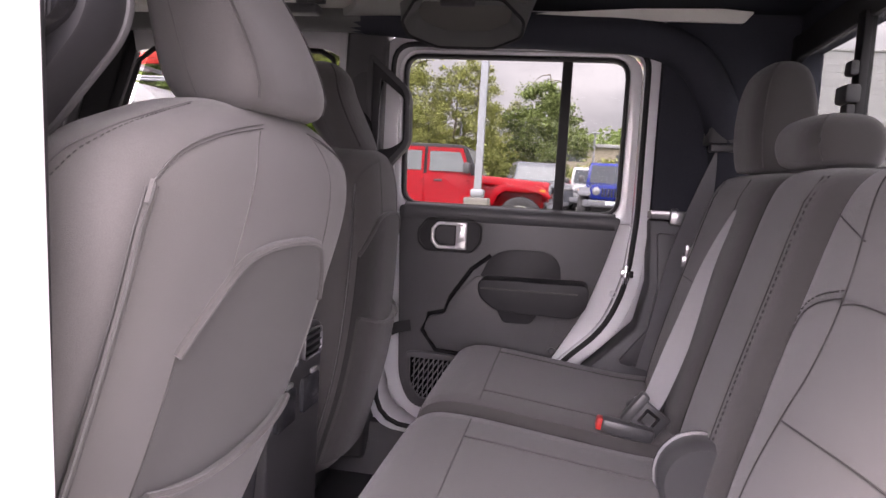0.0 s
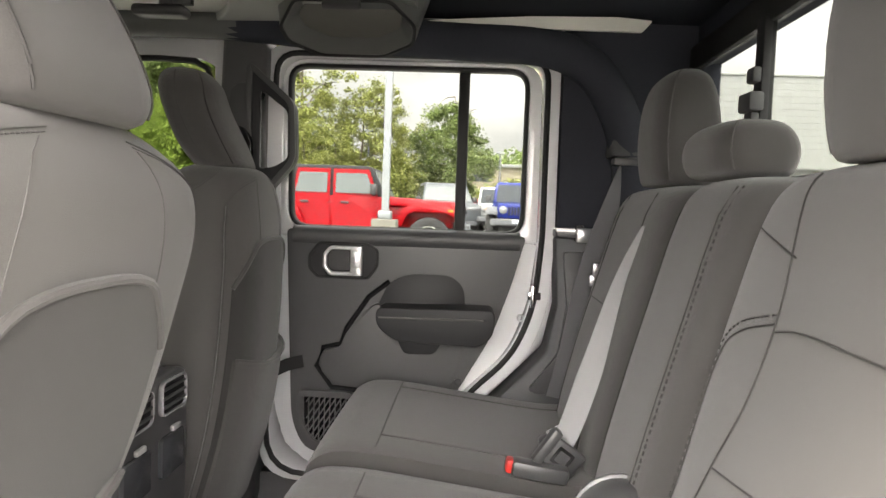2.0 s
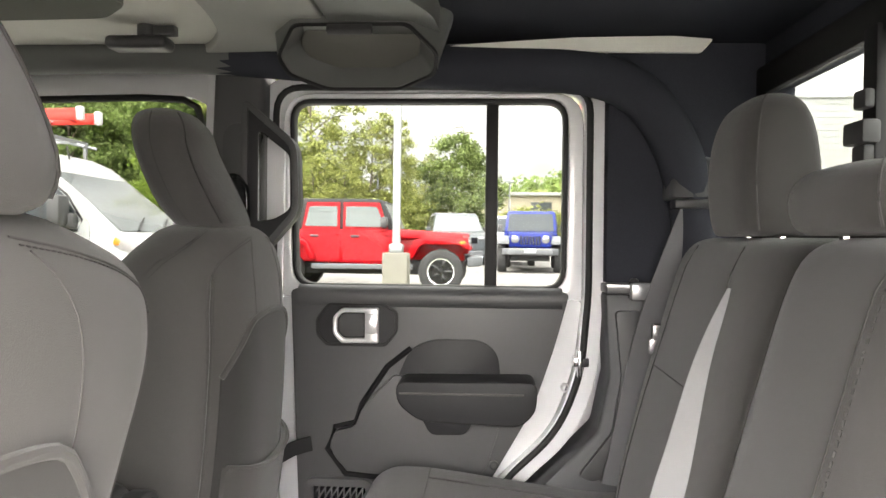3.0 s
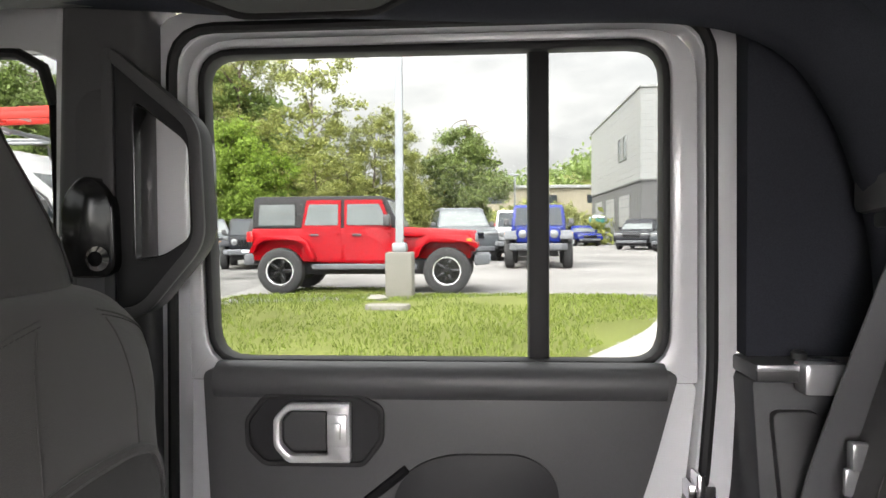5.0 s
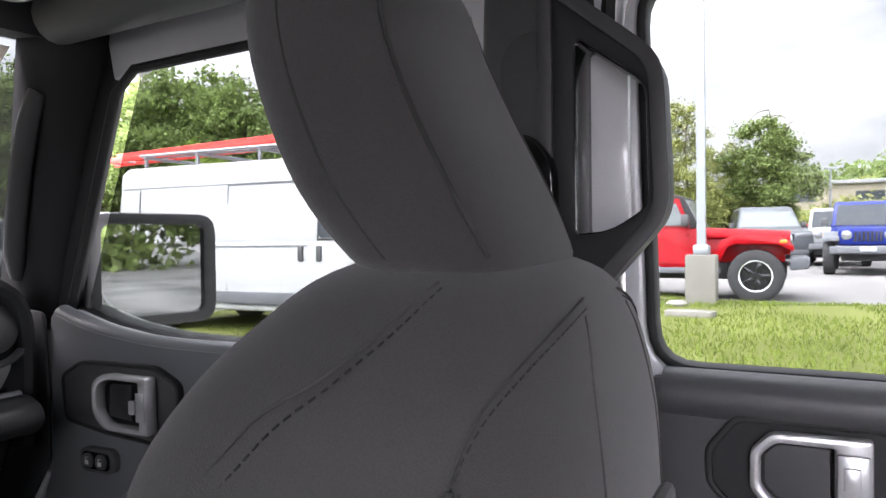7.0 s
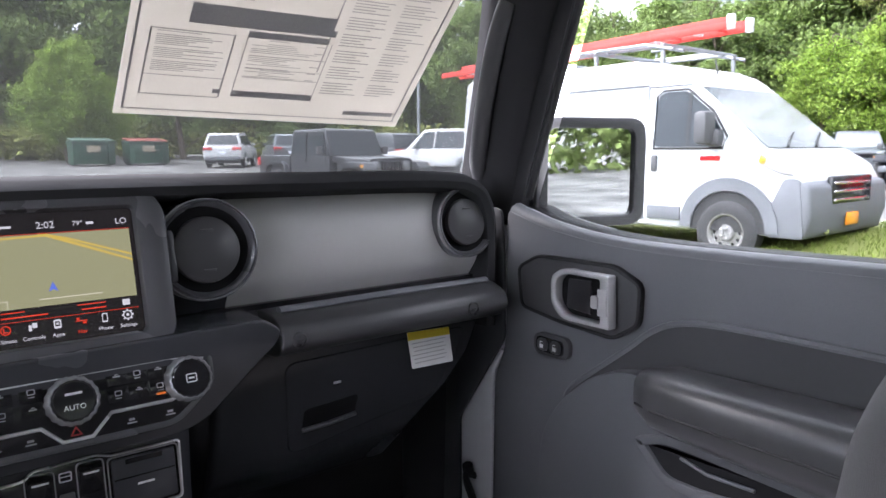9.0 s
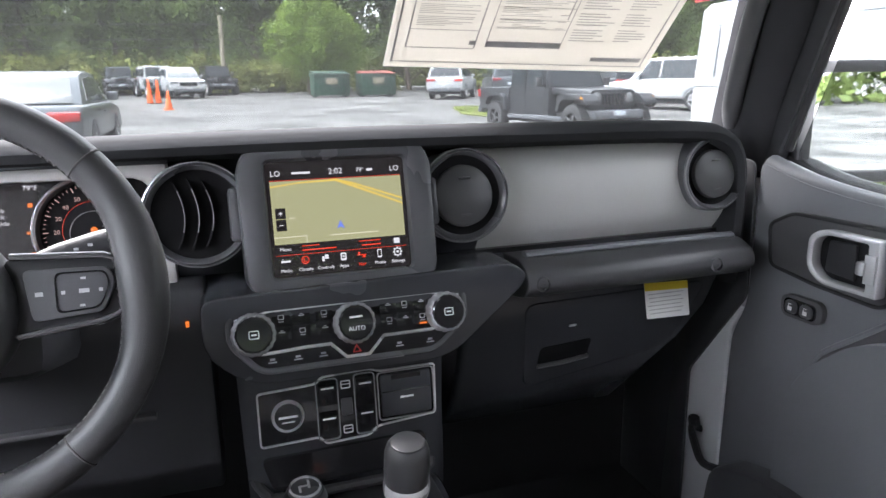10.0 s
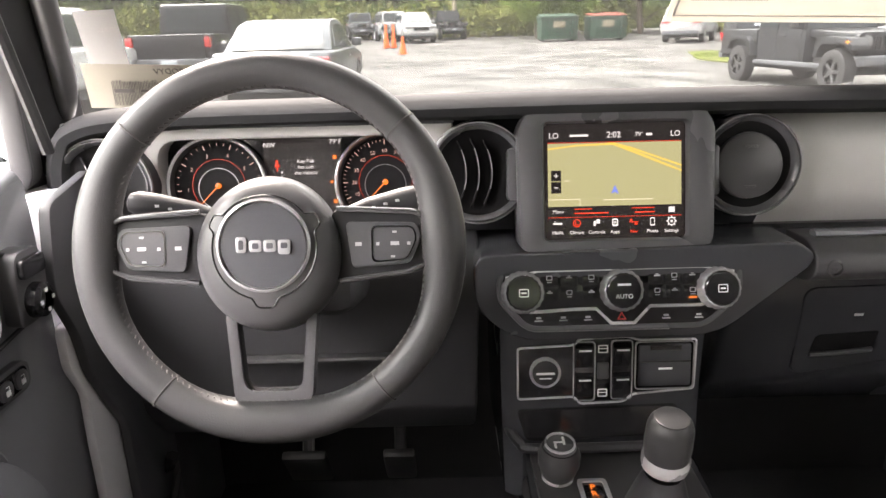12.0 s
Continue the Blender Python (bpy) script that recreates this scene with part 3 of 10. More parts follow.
    part("grip_lining", hoop(inset(pocket, -0.010), inset(pocket, 0.001), "y", s * 0.590, s * 0.640, 0.002), M_GLOSSBLACK, grip, "dark lining of the handle opening")
    part("pillar_jamb_face", box(0.199 if s > 0 else 0.33, 0.2445 if s > 0 else 0.365, min(s * 0.640, s * 0.6515), max(s * 0.640, s * 0.6515), 1.425, 1.60, 0.004), M_WHITE, wall, "white pillar face behind the grab handle")
    guide = thing("belt_anchor", "black shoulder belt guide on the centre pillar", "seat belt", (0.167, s * 0.592, 1.465), group="front belt guides")
    part("guide_loop", shift(prism(soft([(-0.03, -0.05), (-0.028, 0.035), (0, 0.062), (0.028, 0.035), (0.03, -0.05)], 0.02, 5), "y", -0.018, 0.02, 0.008, 3), 0, 0, 0), M_GLOSSBLACK, guide)
    part("anchor_bolt", lathe([(0.013, -0.02), (0.013, 0.02), (0.008, 0.024)], 16, Matrix.Rotation(radians(90 * s), 4, "X") @ Matrix.Translation((0.012, -0.03 * s * s, 0.0))), M_CHROME, guide, "chrome anchor bolt")
    part("belt", ribbon(smooth_path([(0, 0, -0.04), (0.004, 0.004 * s, -0.2), (0.01, 0.006 * s, -0.45), (0.02, 0.012 * s, -0.68)], 4), 0.046, 0.0015, (1, 0, 0)), M_BELT, guide, "black belt webbing")
    # front pillar: black inner trim over a white outer frame
    out = 0.045 if s < 0 else 0.0
    part("front_pillar_trim", loft([[(x0, s * (y + out + 0.03), z), (x0 + 0.02, s * (y + out - 0.015), z), (x1 - 0.03, s * (y + out - 0.02), z), (x1, s * (y + out + 0.01), z), (x1, s * (y + out + 0.04), z)] for x0, x1, y, z in ((-0.755, -0.625, 0.668, 1.31), (-0.735, -0.605, 0.662, 1.40), (-0.68, -0.545, 0.648, 1.58), (-0.635, -0.485, 0.632, 1.735))]), M_DARKTRIM, wall, "black windscreen pillar trim", smooth=60)
    part("pillar_rod", tube(smooth_path([(-0.672, s * (out + 0.650), 1.385), (-0.655, s * (out + 0.632), 1.42), (-0.625, s * (out + 0.622), 1.51), (-0.59, s * (out + 0.616), 1.60), (-0.572, s * (out + 0.622), 1.645)], 4), 0.015, 10), M_SATIN, wall, "black grab handle on the windscreen pillar")
    part("pillar_outer", prism([(-0.70, 1.28), (-0.64, 1.28), (-0.60, 1.33), (-0.485, 1.66), (-0.50, 1.745), (-0.56, 1.68)], "y", s * (out + 0.675), s * (out + 0.698), 0.004), M_DARKTRIM if s > 0 else M_WHITE, wall, "black lined windscreen pillar" if s > 0 else "white windscreen pillar")
    part("door_header", prism([(-0.484, 1.662), (-0.43, 1.674), (-0.10, 1.680), (0.045, 1.678), (0.075, 1.664), (0.083, 1.640), (0.083, 1.734), (-0.499, 1.734)], "y", s * (out + 0.674), s * (out + 0.699), 0.004), M_WHITE, wall, "white roof edge above the front window")
    part("front_jamb", prism(soft([(-0.745, 0.64), (-0.61, 0.64), (-0.61, 1.10), (-0.575, 1.30), (-0.70, 1.30), (-0.745, 1.1)], 0.02), "y", s * 0.664, s * 0.745, 0.004), M_WHITE, wall, "white painted hinge pillar")
    part("kick_panel", box(-0.93, -0.735, min(s * 0.648, s * 0.70), max(s * 0.648, s * 0.70), 0.62, 1.16, 0.008), M_MATTE, wall, "black kick panel")
    if s < 0:
        part("hinge_cover", prism(soft([(-0.74, 1.34), (-0.52, 1.30), (-0.50, 1.20), (-0.530, 1.14), (-0.541, 1.081), (-0.571, 1.026), (-0.603, 0.974), (-0.600, 0.64), (-0.74, 0.64)], 0.015, 3), "y", -0.648, -0.662, 0.004), M_MATTE, wall, "black trim over the hinge pillar")
        part("jamb_lip", prism(soft([(-0.62, 1.15), (-0.524, 1.15), (-0.523, 1.095), (-0.547, 1.051), (-0.544, 0.995), (-0.543, 0.64), (-0.62, 0.64)], 0.012, 3), "y", -0.663, -0.675, 0.004), M_WHITE, wall, "white lip of the hinge pillar")
    if s > 0:
        part("hinge_cover", prism(soft([(-0.75, 1.34), (-0.612, 1.33), (-0.606, 1.263), (-0.603, 1.112), (-0.66, 1.031), (-0.724, 0.939), (-0.722, 0.64), (-0.78, 0.64)], 0.012, 3), "y", 0.645, 0.651, 0.002), M_MATTE, wall, "black trim over the hinge pillar")
        part("jamb_lip", prism([(-0.745, 1.09), (-0.612, 1.09), (-0.641, 1.045), (-0.646, 0.64), (-0.745, 0.64)], "y", 0.653, 0.663, 0.003), M_WHITE, wall, "white lip of the hinge pillar")
        part("outer_skin", box(-0.76, 1.17, 0.752, 0.762, 0.52, 1.292), M_WHITE, wall, "white outer body side")
    else:
        part("outer_skin", box(-0.76, 0.34, -0.772, -0.762, 0.52, 1.292), M_WHITE, wall, "white outer body side")
        part("outer_skin", box(0.925, 1.17, -0.762, -0.752, 0.52, 1.80), M_WHITE, wall)
    part("roof_edge", box(-0.58, 1.17, min(s * 0.655, s * 0.762), max(s * 0.655, s * 0.762), 1.735, 1.802, 0.004), M_WHITE, wall, "white roof edge")
    part("front_window_seal", tube([(x, s * 0.662, z) for x, z in ((-0.565, 1.35), (-0.545, 1.41), (-0.465, 1.638), (-0.425, 1.668), (-0.05, 1.675), (0.035, 1.671), (0.064, 1.655), (0.078, 1.61), (0.073, 1.33))], 0.007, 8), M_RUBBER, wall, "black rubber window seal")
    hook = part("check_strap", join(tube(smooth_path([(-0.69, s * 0.655, 0.835), (-0.685, s * 0.63, 0.845), (-0.675, s * 0.632, 0.815), (-0.66, s * 0.64, 0.785), (-0.62, s * 0.652, 0.79)], 4), 0.007, 6), tube([(-0.69, s * 0.64, 0.845), (-0.688, s * 0.635, 0.862)], 0.01, 8)), M_RUBBER, wall, "black door check strap")

# ---- rear window wall ----
back = thing("wall_back", "black cab back wall with a three-pane sliding window", "cab wall", kind="structure")
wo, wi = rect(-0.66, 0.66, 1.36, 1.72, 0.04), rect(-0.615, 0.615, 1.425, 1.668, 0.035)
part("back_upper", hoop([(-0.70, 1.30), (0.70, 1.30), (0.70, 1.80), (-0.70, 1.80)], [(-0.60, 1.41), (0.60, 1.41), (0.60, 1.68), (-0.60, 1.68)], "x", 1.13, 1.17), M_HEADLINER, back)
part("back_lower", box(1.13, 1.17, -0.70, 0.70, 0.62, 1.30), M_MATTE, back)
window_1 = thing("window_1", "rear sliding window in a black frame", "window", kind="structure")
part("window_frame", hoop(wo, wi, "x", 1.115, 1.135, 0.004), M_RUBBER, window_1)
for y in (-0.25, 0.25):
    part("slider_post", box(1.108, 1.128, y - 0.016, y + 0.016, 1.41, 1.68, 0.003), M_RUBBER, window_1, "black sliding window post")
part("slider_catch", join(box(1.088, 1.112, 0.225, 0.275, 1.530, 1.560, 0.005), box(1.095, 1.11, 0.235, 0.265, 1.575, 1.60, 0.005), box(1.095, 1.11, 0.235, 0.265, 1.50, 1.53, 0.004)), M_BLACK, window_1, "black window catch")
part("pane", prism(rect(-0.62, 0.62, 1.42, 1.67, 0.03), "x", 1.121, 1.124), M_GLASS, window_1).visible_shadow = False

# ---- windscreen ----
window_2 = thing("window_2", "windscreen with fine rain drops on the glass", "windscreen", kind="structure")
WS = ((-0.83, 1.345), (-0.585, 1.755))  # foot and head: x, z


def screen_point(y, k, off=0.0):
    """A point of the windscreen: y across, k from foot to head; off: towards the cab."""
    bow = 0.055 * (1 - (y / 0.74) ** 2)
    (x0, z0), (x1, z1) = WS
    return Vector((x0 + (x1 - x0) * k - bow + off * 0.86, y, z0 + (z1 - z0) * k + off * 0.5 * 0))


def screen_patch(y0, y1, k0, k1, off, thick=0.003, n=14):
    rings = []
    for i in range(n + 1):
        y = y0 + (y1 - y0) * i / n
        rings.append([screen_point(y, k0, off), screen_point(y, k1, off), screen_point(y, k1, off + thick), screen_point(y, k0, off + thick)])
    return loft(rings)


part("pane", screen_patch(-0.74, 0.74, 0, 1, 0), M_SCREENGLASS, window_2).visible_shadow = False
part("header", loft([[(x + d, y, z + e) for d, e in ((-0.03, -0.02), (0.05, -0.03), (0.06, 0.03), (-0.03, 0.04))] for x, y, z in [screen_point(y, 0.985) for y in np.linspace(-0.66, 0.66, 12)]]), M_BLACK, window_2, "black windscreen header")
part("cowl", loft([[(x - 0.18, y, 1.30), (x - 0.18, y, 1.315), (x, y, z + 0.004), (x, y, 1.26)] for x, y, z in [screen_point(y, 0.0) for y in np.linspace(-0.69, 0.69, 12)]]), M_MATTE, window_2, "black cowl below the windscreen")
# unseen from the cab; added to bounce daylight up onto the roof panel
bonnet = thing("bonnet", "white bonnet, out of view, added ahead of the windscreen", "bonnet", kind="structure")
part("bonnet_top", loft([[(-2.32, y, 1.13 - 0.05 * (y / 0.66) ** 2), (-1.9, y, 1.185 - 0.05 * (y / 0.66) ** 2), (-1.04, y, 1.225 - 0.05 * (y / 0.70) ** 2), (-1.04, y, 1.15), (-2.32, y, 1.06)] for y in np.linspace(-0.64, 0.64, 11)]), M_WHITE, bonnet)
for s in (1, -1):
    part("wing", prism(soft([(-2.42, 0.86), (-2.30, 1.02), (-1.60, 1.06), (-0.98, 1.10), (-0.98, 0.62), (-1.36, 0.62), (-1.46, 0.86), (-1.80, 0.98), (-2.20, 0.92), (-2.36, 0.80)], 0.04, 3), "y", s * 0.60, s * 0.88, 0.02), M_WHITE, bonnet)
part("nose", box(-2.40, -2.28, -0.60, 0.60, 0.72, 1.12, 0.04), M_WHITE, bonnet)
load_bed = thing("load_bed", "white load bed of the truck behind the cab", "truck bed", kind="structure")
for s in (1, -1):
    part("bed_side", box(1.21, 2.78, min(s * 0.70, s * 0.80), max(s * 0.70, s * 0.80), 0.62, 1.24, 0.03), M_WHITE, load_bed)
part("bed_floor", box(1.21, 2.74, -0.70, 0.70, 0.66, 0.72), M_MATTE, load_bed)
part("tailgate", box(2.74, 2.80, -0.70, 0.70, 0.66, 1.24, 0.02), M_WHITE, load_bed)
firewall = part("wall_front", box(-0.98, -0.93, -0.72, 0.72, 0.58, 1.30), M_CARPET)
tagged(firewall, "black carpeted bulkhead behind the dashboard", "bulkhead", kind="structure")
rng = random.Random(5)
drops = []
for _ in range(170):
    y, k = rng.uniform(-0.62, 0.62), rng.uniform(0.05, 0.95)
    p, r = screen_point(y, k, -0.004), rng.uniform(0.0008, 0.0021)
    drops.append(moved(lathe([(0.0, 0.0), (r, 0.0), (r * 0.7, r * 0.5), (0, r * 0.7)], 6), Matrix.Translation(p) @ Matrix.Rotation(radians(-120), 4, "Y")))
rain = part("rain_drops", join(*drops), M_DROP)
tagged(rain, "small rain drops on the windscreen", "rain drops", kind="stuff")
# wiper on the outside
for y0, y1 in ((-0.20, 0.06), (0.30, 0.56)):
    wiper = thing("wiper", "black windscreen wiper at rest", "wiper", group="wipers")
    part("blade", tube([screen_point(y, 0.055 + 0.02 * math.sin((y - y0) * 9), -0.012) for y in np.linspace(y0, y1, 8)], 0.006, 6), M_RUBBER, wiper)
    part("arm", tube([screen_point(y0 - 0.06, -0.02, -0.02), screen_point((y0 + y1) / 2, 0.075, -0.02)], 0.008, 6), M_SATIN, wiper)


# ---- sun visors ----
for s in (1, -1):
    visor = thing("sun_visor", "light grey sun visor folded up against the roof", "sun visor", (-0.42, s * 0.36, 1.745), group="sun visors")
    part("visor_pad", prism(rect(-0.08, 0.08, -0.19, 0.19, 0.03), "z", -0.012, 0.006, 0.006), M_ROOFGREY, visor)
    part("visor_clip", box(-0.10, -0.07, -0.02, 0.02, -0.02, 0.005, 0.005), M_BLACK, visor)
clip = thing("roof_latch", "black roof panel latch handle", "latch", (0.06, 0.47, 1.75))
part("latch_handle", box(-0.065, 0.04, -0.022, 0.022, -0.036, -0.014, 0.009, 3), M_SATIN, clip)
part("latch_pivot", join(lathe([(0.016, -0.03), (0.016, 0.02)], 14), box(0.0, 0.05, -0.008, 0.008, -0.012, 0.004, 0.002)), M_SATIN, clip)


# ---- doors ----
def inner_handle(parent, x, z, y, s, k=1.0):
    """The framed inside door pull: angular bezel, dark bowl, silver lever with its lock tab."""
    def P(px, pz):
        return (x + px * k, z + pz * k)
    bez = soft([P(-0.067, 0.006), P(-0.046, 0.033), P(0.048, 0.035), P(0.074, 0.020), P(0.074, -0.014), P(0.054, -0.040), P(-0.048, -0.040), P(-0.066, -0.022)], 0.008, 3)
    handle = part("handle", hoop(bez, inset(bez, 0.006), "y", y, y - s * 0.006, 0.002), M_RUBBER, parent, "silver pull in an angular black bezel")
    part("bowl", prism(inset(bez, 0.005), "y", y + s * 0.002, y - s * 0.002), M_DARKTRIM, handle)
    out = soft([P(-0.035, -0.018), P(-0.035, 0.010), P(-0.021, 0.025), P(0.042, 0.026), P(0.042, -0.033), P(-0.021, -0.034)], [0.006, 0.006, 0.006, 0.003, 0.003, 0.006], 3)
    inn = soft([P(-0.028, -0.015), P(-0.028, 0.008), P(-0.018, 0.018), P(0.019, 0.018), P(0.019, -0.025), P(-0.018, -0.026)], [0.005, 0.005, 0.005, 0.002, 0.002, 0.005], 3)
    part("lever", hoop(out, inn, "y", y - s * 0.003, y - s * 0.016, 0.003), M_SILVER, handle, "satin silver pull lever")
    part("lever_pad", prism(inset(inn, 0.003), "y", y, y - s * 0.007, 0.003), M_BLACK, handle)
    part("lock_tab", join(prism([P(0.020, -0.016), P(0.020, 0.016), P(0.040, 0.016), P(0.040, -0.016)], "y", y - s * 0.016, y - s * 0.021, 0.002), prism([P(0.024, -0.008), P(0.024, 0.008), P(0.034, 0.008), P(0.034, -0.008)], "y", y - s * 0.021, y - s * 0.024, 0.001)), M_SILVER, handle, "silver lock tab")
    return handle


def rear_door():
    s = 1
    door = thing("rear_door", "closed white rear door with a charcoal inner panel", "car door")
    top_o = soft([(0.234, 1.29), (0.813, 1.29), (0.811, 1.684), (0.234, 1.684)], [0.005, 0.005, 0.06, 0.06])
    top_i = soft([(0.254, 1.306), (0.783, 1.306), (0.783, 1.674), (0.244, 1.674)], 0.045)
    part("window_surround", hoop(top_o, top_i, "y", 0.664, 0.699, 0.006), M_WHITE, door, "white window surround")
    part("window_seal", hoop(top_i, inset(top_i, 0.009), "y", 0.668, 0.694, 0.003), M_RUBBER, door, "black window seal")
    part("window_bar", box(0.627, 0.651, 0.682, 0.712, 1.30, 1.68, 0.004), M_RUBBER, door, "black upright window bar")
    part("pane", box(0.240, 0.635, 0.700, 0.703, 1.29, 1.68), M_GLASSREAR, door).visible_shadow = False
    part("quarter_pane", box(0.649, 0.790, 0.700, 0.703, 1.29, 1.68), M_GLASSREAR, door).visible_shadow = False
    low = soft([(0.226, 0.87), (0.30, 0.757), (0.583, 0.757), (0.652, 0.942), (0.758, 1.046), (0.799, 1.16), (0.813, 1.29), (0.234, 1.29)], [0.08, 0.08, 0.02, 0.03, 0.05, 0.04, 0.01, 0.005])
    part("door_skin", prism(low, "y", 0.672, 0.74, 0.006), M_WHITE, door, "white painted door skin")
    pan = soft([(0.275, 0.87), (0.31, 0.80), (0.57, 0.80), (0.640, 0.94), (0.722, 1.085), (0.760, 1.20), (0.788, 1.306), (0.256, 1.306)], [0.05, 0.04, 0.02, 0.03, 0.04, 0.03, 0.012, 0.012])
    panel = part("inner_panel", prism(pan, "y", 0.648, 0.673, 0.008, 3), M_PANEL, door, "charcoal grained plastic panel")
    part("sill_roll", tube([(0.270, 0.662, 1.292), (0.40, 0.659, 1.292), (0.774, 0.662, 1.292)], 0.022, 14), M_PANEL, panel)
    inner_handle(door, 0.381, 1.243, 0.648, s, 1.13)
    arch = soft([(0.448, 1.10), (0.488, 1.195), (0.530, 1.214), (0.622, 1.215), (0.655, 1.192), (0.665, 1.10)], [0.005, 0.03, 0.03, 0.03, 0.03, 0.005])
    # no hollow here: the recess is put into a dark plate's colour
    part("pull_recess", prism(arch, "y", 0.643, 0.652, 0.003), M_DARKTRIM, panel, "dark arched plate drawing the recess above the armrest")
    wave = soft([(0.398, 1.080), (0.462, 1.150), (0.49, 1.135), (0.66, 1.135), (0.66, 1.05), (0.63, 0.955), (0.44, 0.955), (0.37, 0.960), (0.338, 0.997), (0.345, 1.036), (0.385, 1.045)], [0.01, 0.02, 0.01, 0.01, 0.02, 0.03, 0.01, 0.03, 0.02, 0.012, 0.012], 4)
    part("raised_panel", prism(wave, "y", 0.636, 0.652, 0.006, 3), M_PANEL, panel)
    # a black bead takes the place of the groove's shade
    part("shadow_groove", tube([(x, 0.6465, z) for x, z in [(0.49, 1.196), (0.445, 1.160), (0.397, 1.088), (0.385, 1.052), (0.345, 1.042), (0.330, 1.0), (0.366, 0.952), (0.45, 0.946)]], 0.0055, 8), M_VENTBLACK, panel, "black bead drawing the shade of the panel groove")
    arm = part("armrest", prism(soft([(0.470, 1.148), (0.725, 1.152), (0.722, 1.098), (0.695, 1.072), (0.515, 1.078), (0.474, 1.108)], 0.018, 4), "y", 0.565, 0.65, 0.020, 4), M_DARKTRIM, door, "black padded armrest")
    part("armrest_seam", tube([(0.478, 0.5655, 1.128), (0.60, 0.5645, 1.129), (0.70, 0.5655, 1.130)], 0.0022, 6), M_SEAM, arm)
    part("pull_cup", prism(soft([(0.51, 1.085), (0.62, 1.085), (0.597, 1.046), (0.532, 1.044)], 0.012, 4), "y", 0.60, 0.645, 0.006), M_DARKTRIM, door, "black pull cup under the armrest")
    pk = soft([(0.29, 0.945), (0.42, 0.945), (0.43, 0.815), (0.325, 0.815), (0.293, 0.86)], 0.02, 4)
    pocket = part("map_pocket", hoop(pk, inset(pk, 0.014), "y", 0.632, 0.652, 0.004), M_PANEL, door, "netted door pocket")
    part("pocket_back", prism(inset(pk, 0.013), "y", 0.644, 0.650), M_GLOSSBLACK, pocket)
    net = []
    for i in range(-9, 16):
        for d in (1, -1):
            a = Vector((0.305 + i * 0.012, 0.6395, 0.83))
            b = a + Vector((d * 0.10 * 0.62, 0, 0.10))
            a, b = (a, b) if d > 0 else (b + Vector((0.062, 0, -0.10)), a + Vector((0.0, 0, 0.10)))
            for seg in range(8):
                p, q = a.lerp(b, seg / 8), a.lerp(b, (seg + 1) / 8)
                if min(p.x, q.x) > 0.308 and max(p.x, q.x) < 0.412:
                    net.append(tube([p, q], 0.0016, 4))
    part("net", join(*net), M_BELT, pocket, "grey elastic net")
    for x, z in ((0.650, 0.977), (0.784, 1.124)):
        part("screw_cap", lathe([(0.009, 0), (0.009, 0.004), (0.005, 0.006)], 14, Matrix.Translation((x, 0.648 if x < 0.7 else 0.668, z)) @ Matrix.Rotation(radians(90), 4, "X")), M_SILVER if x > 0.7 else M_SATIN, door)
    part("striker", join(box(0.795, 0.825, 0.640, 0.668, 1.168, 1.186, 0.003), box(0.802, 0.812, 0.632, 0.66, 1.15, 1.20, 0.003)), M_CHROME, door, "chrome door striker")
    strap = thing("door_strap", "black webbing door check strap", "strap", (0.24, 0.63, 0.995))
    part("webbing", ribbon(smooth_path([(-0.05, 0.03, -0.01), (-0.03, -0.02, -0.012), (0.0, -0.028, -0.004), (0.03, -0.005, 0.008), (0.06, 0.014, 0.014)], 4), 0.028, 0.004, (0, 0, 1)), M_RUBBER, strap)
    part("buckle", box(-0.04, -0.012, -0.036, -0.012, -0.026, 0.008, 0.004), M_SATIN, strap)


rear_door()


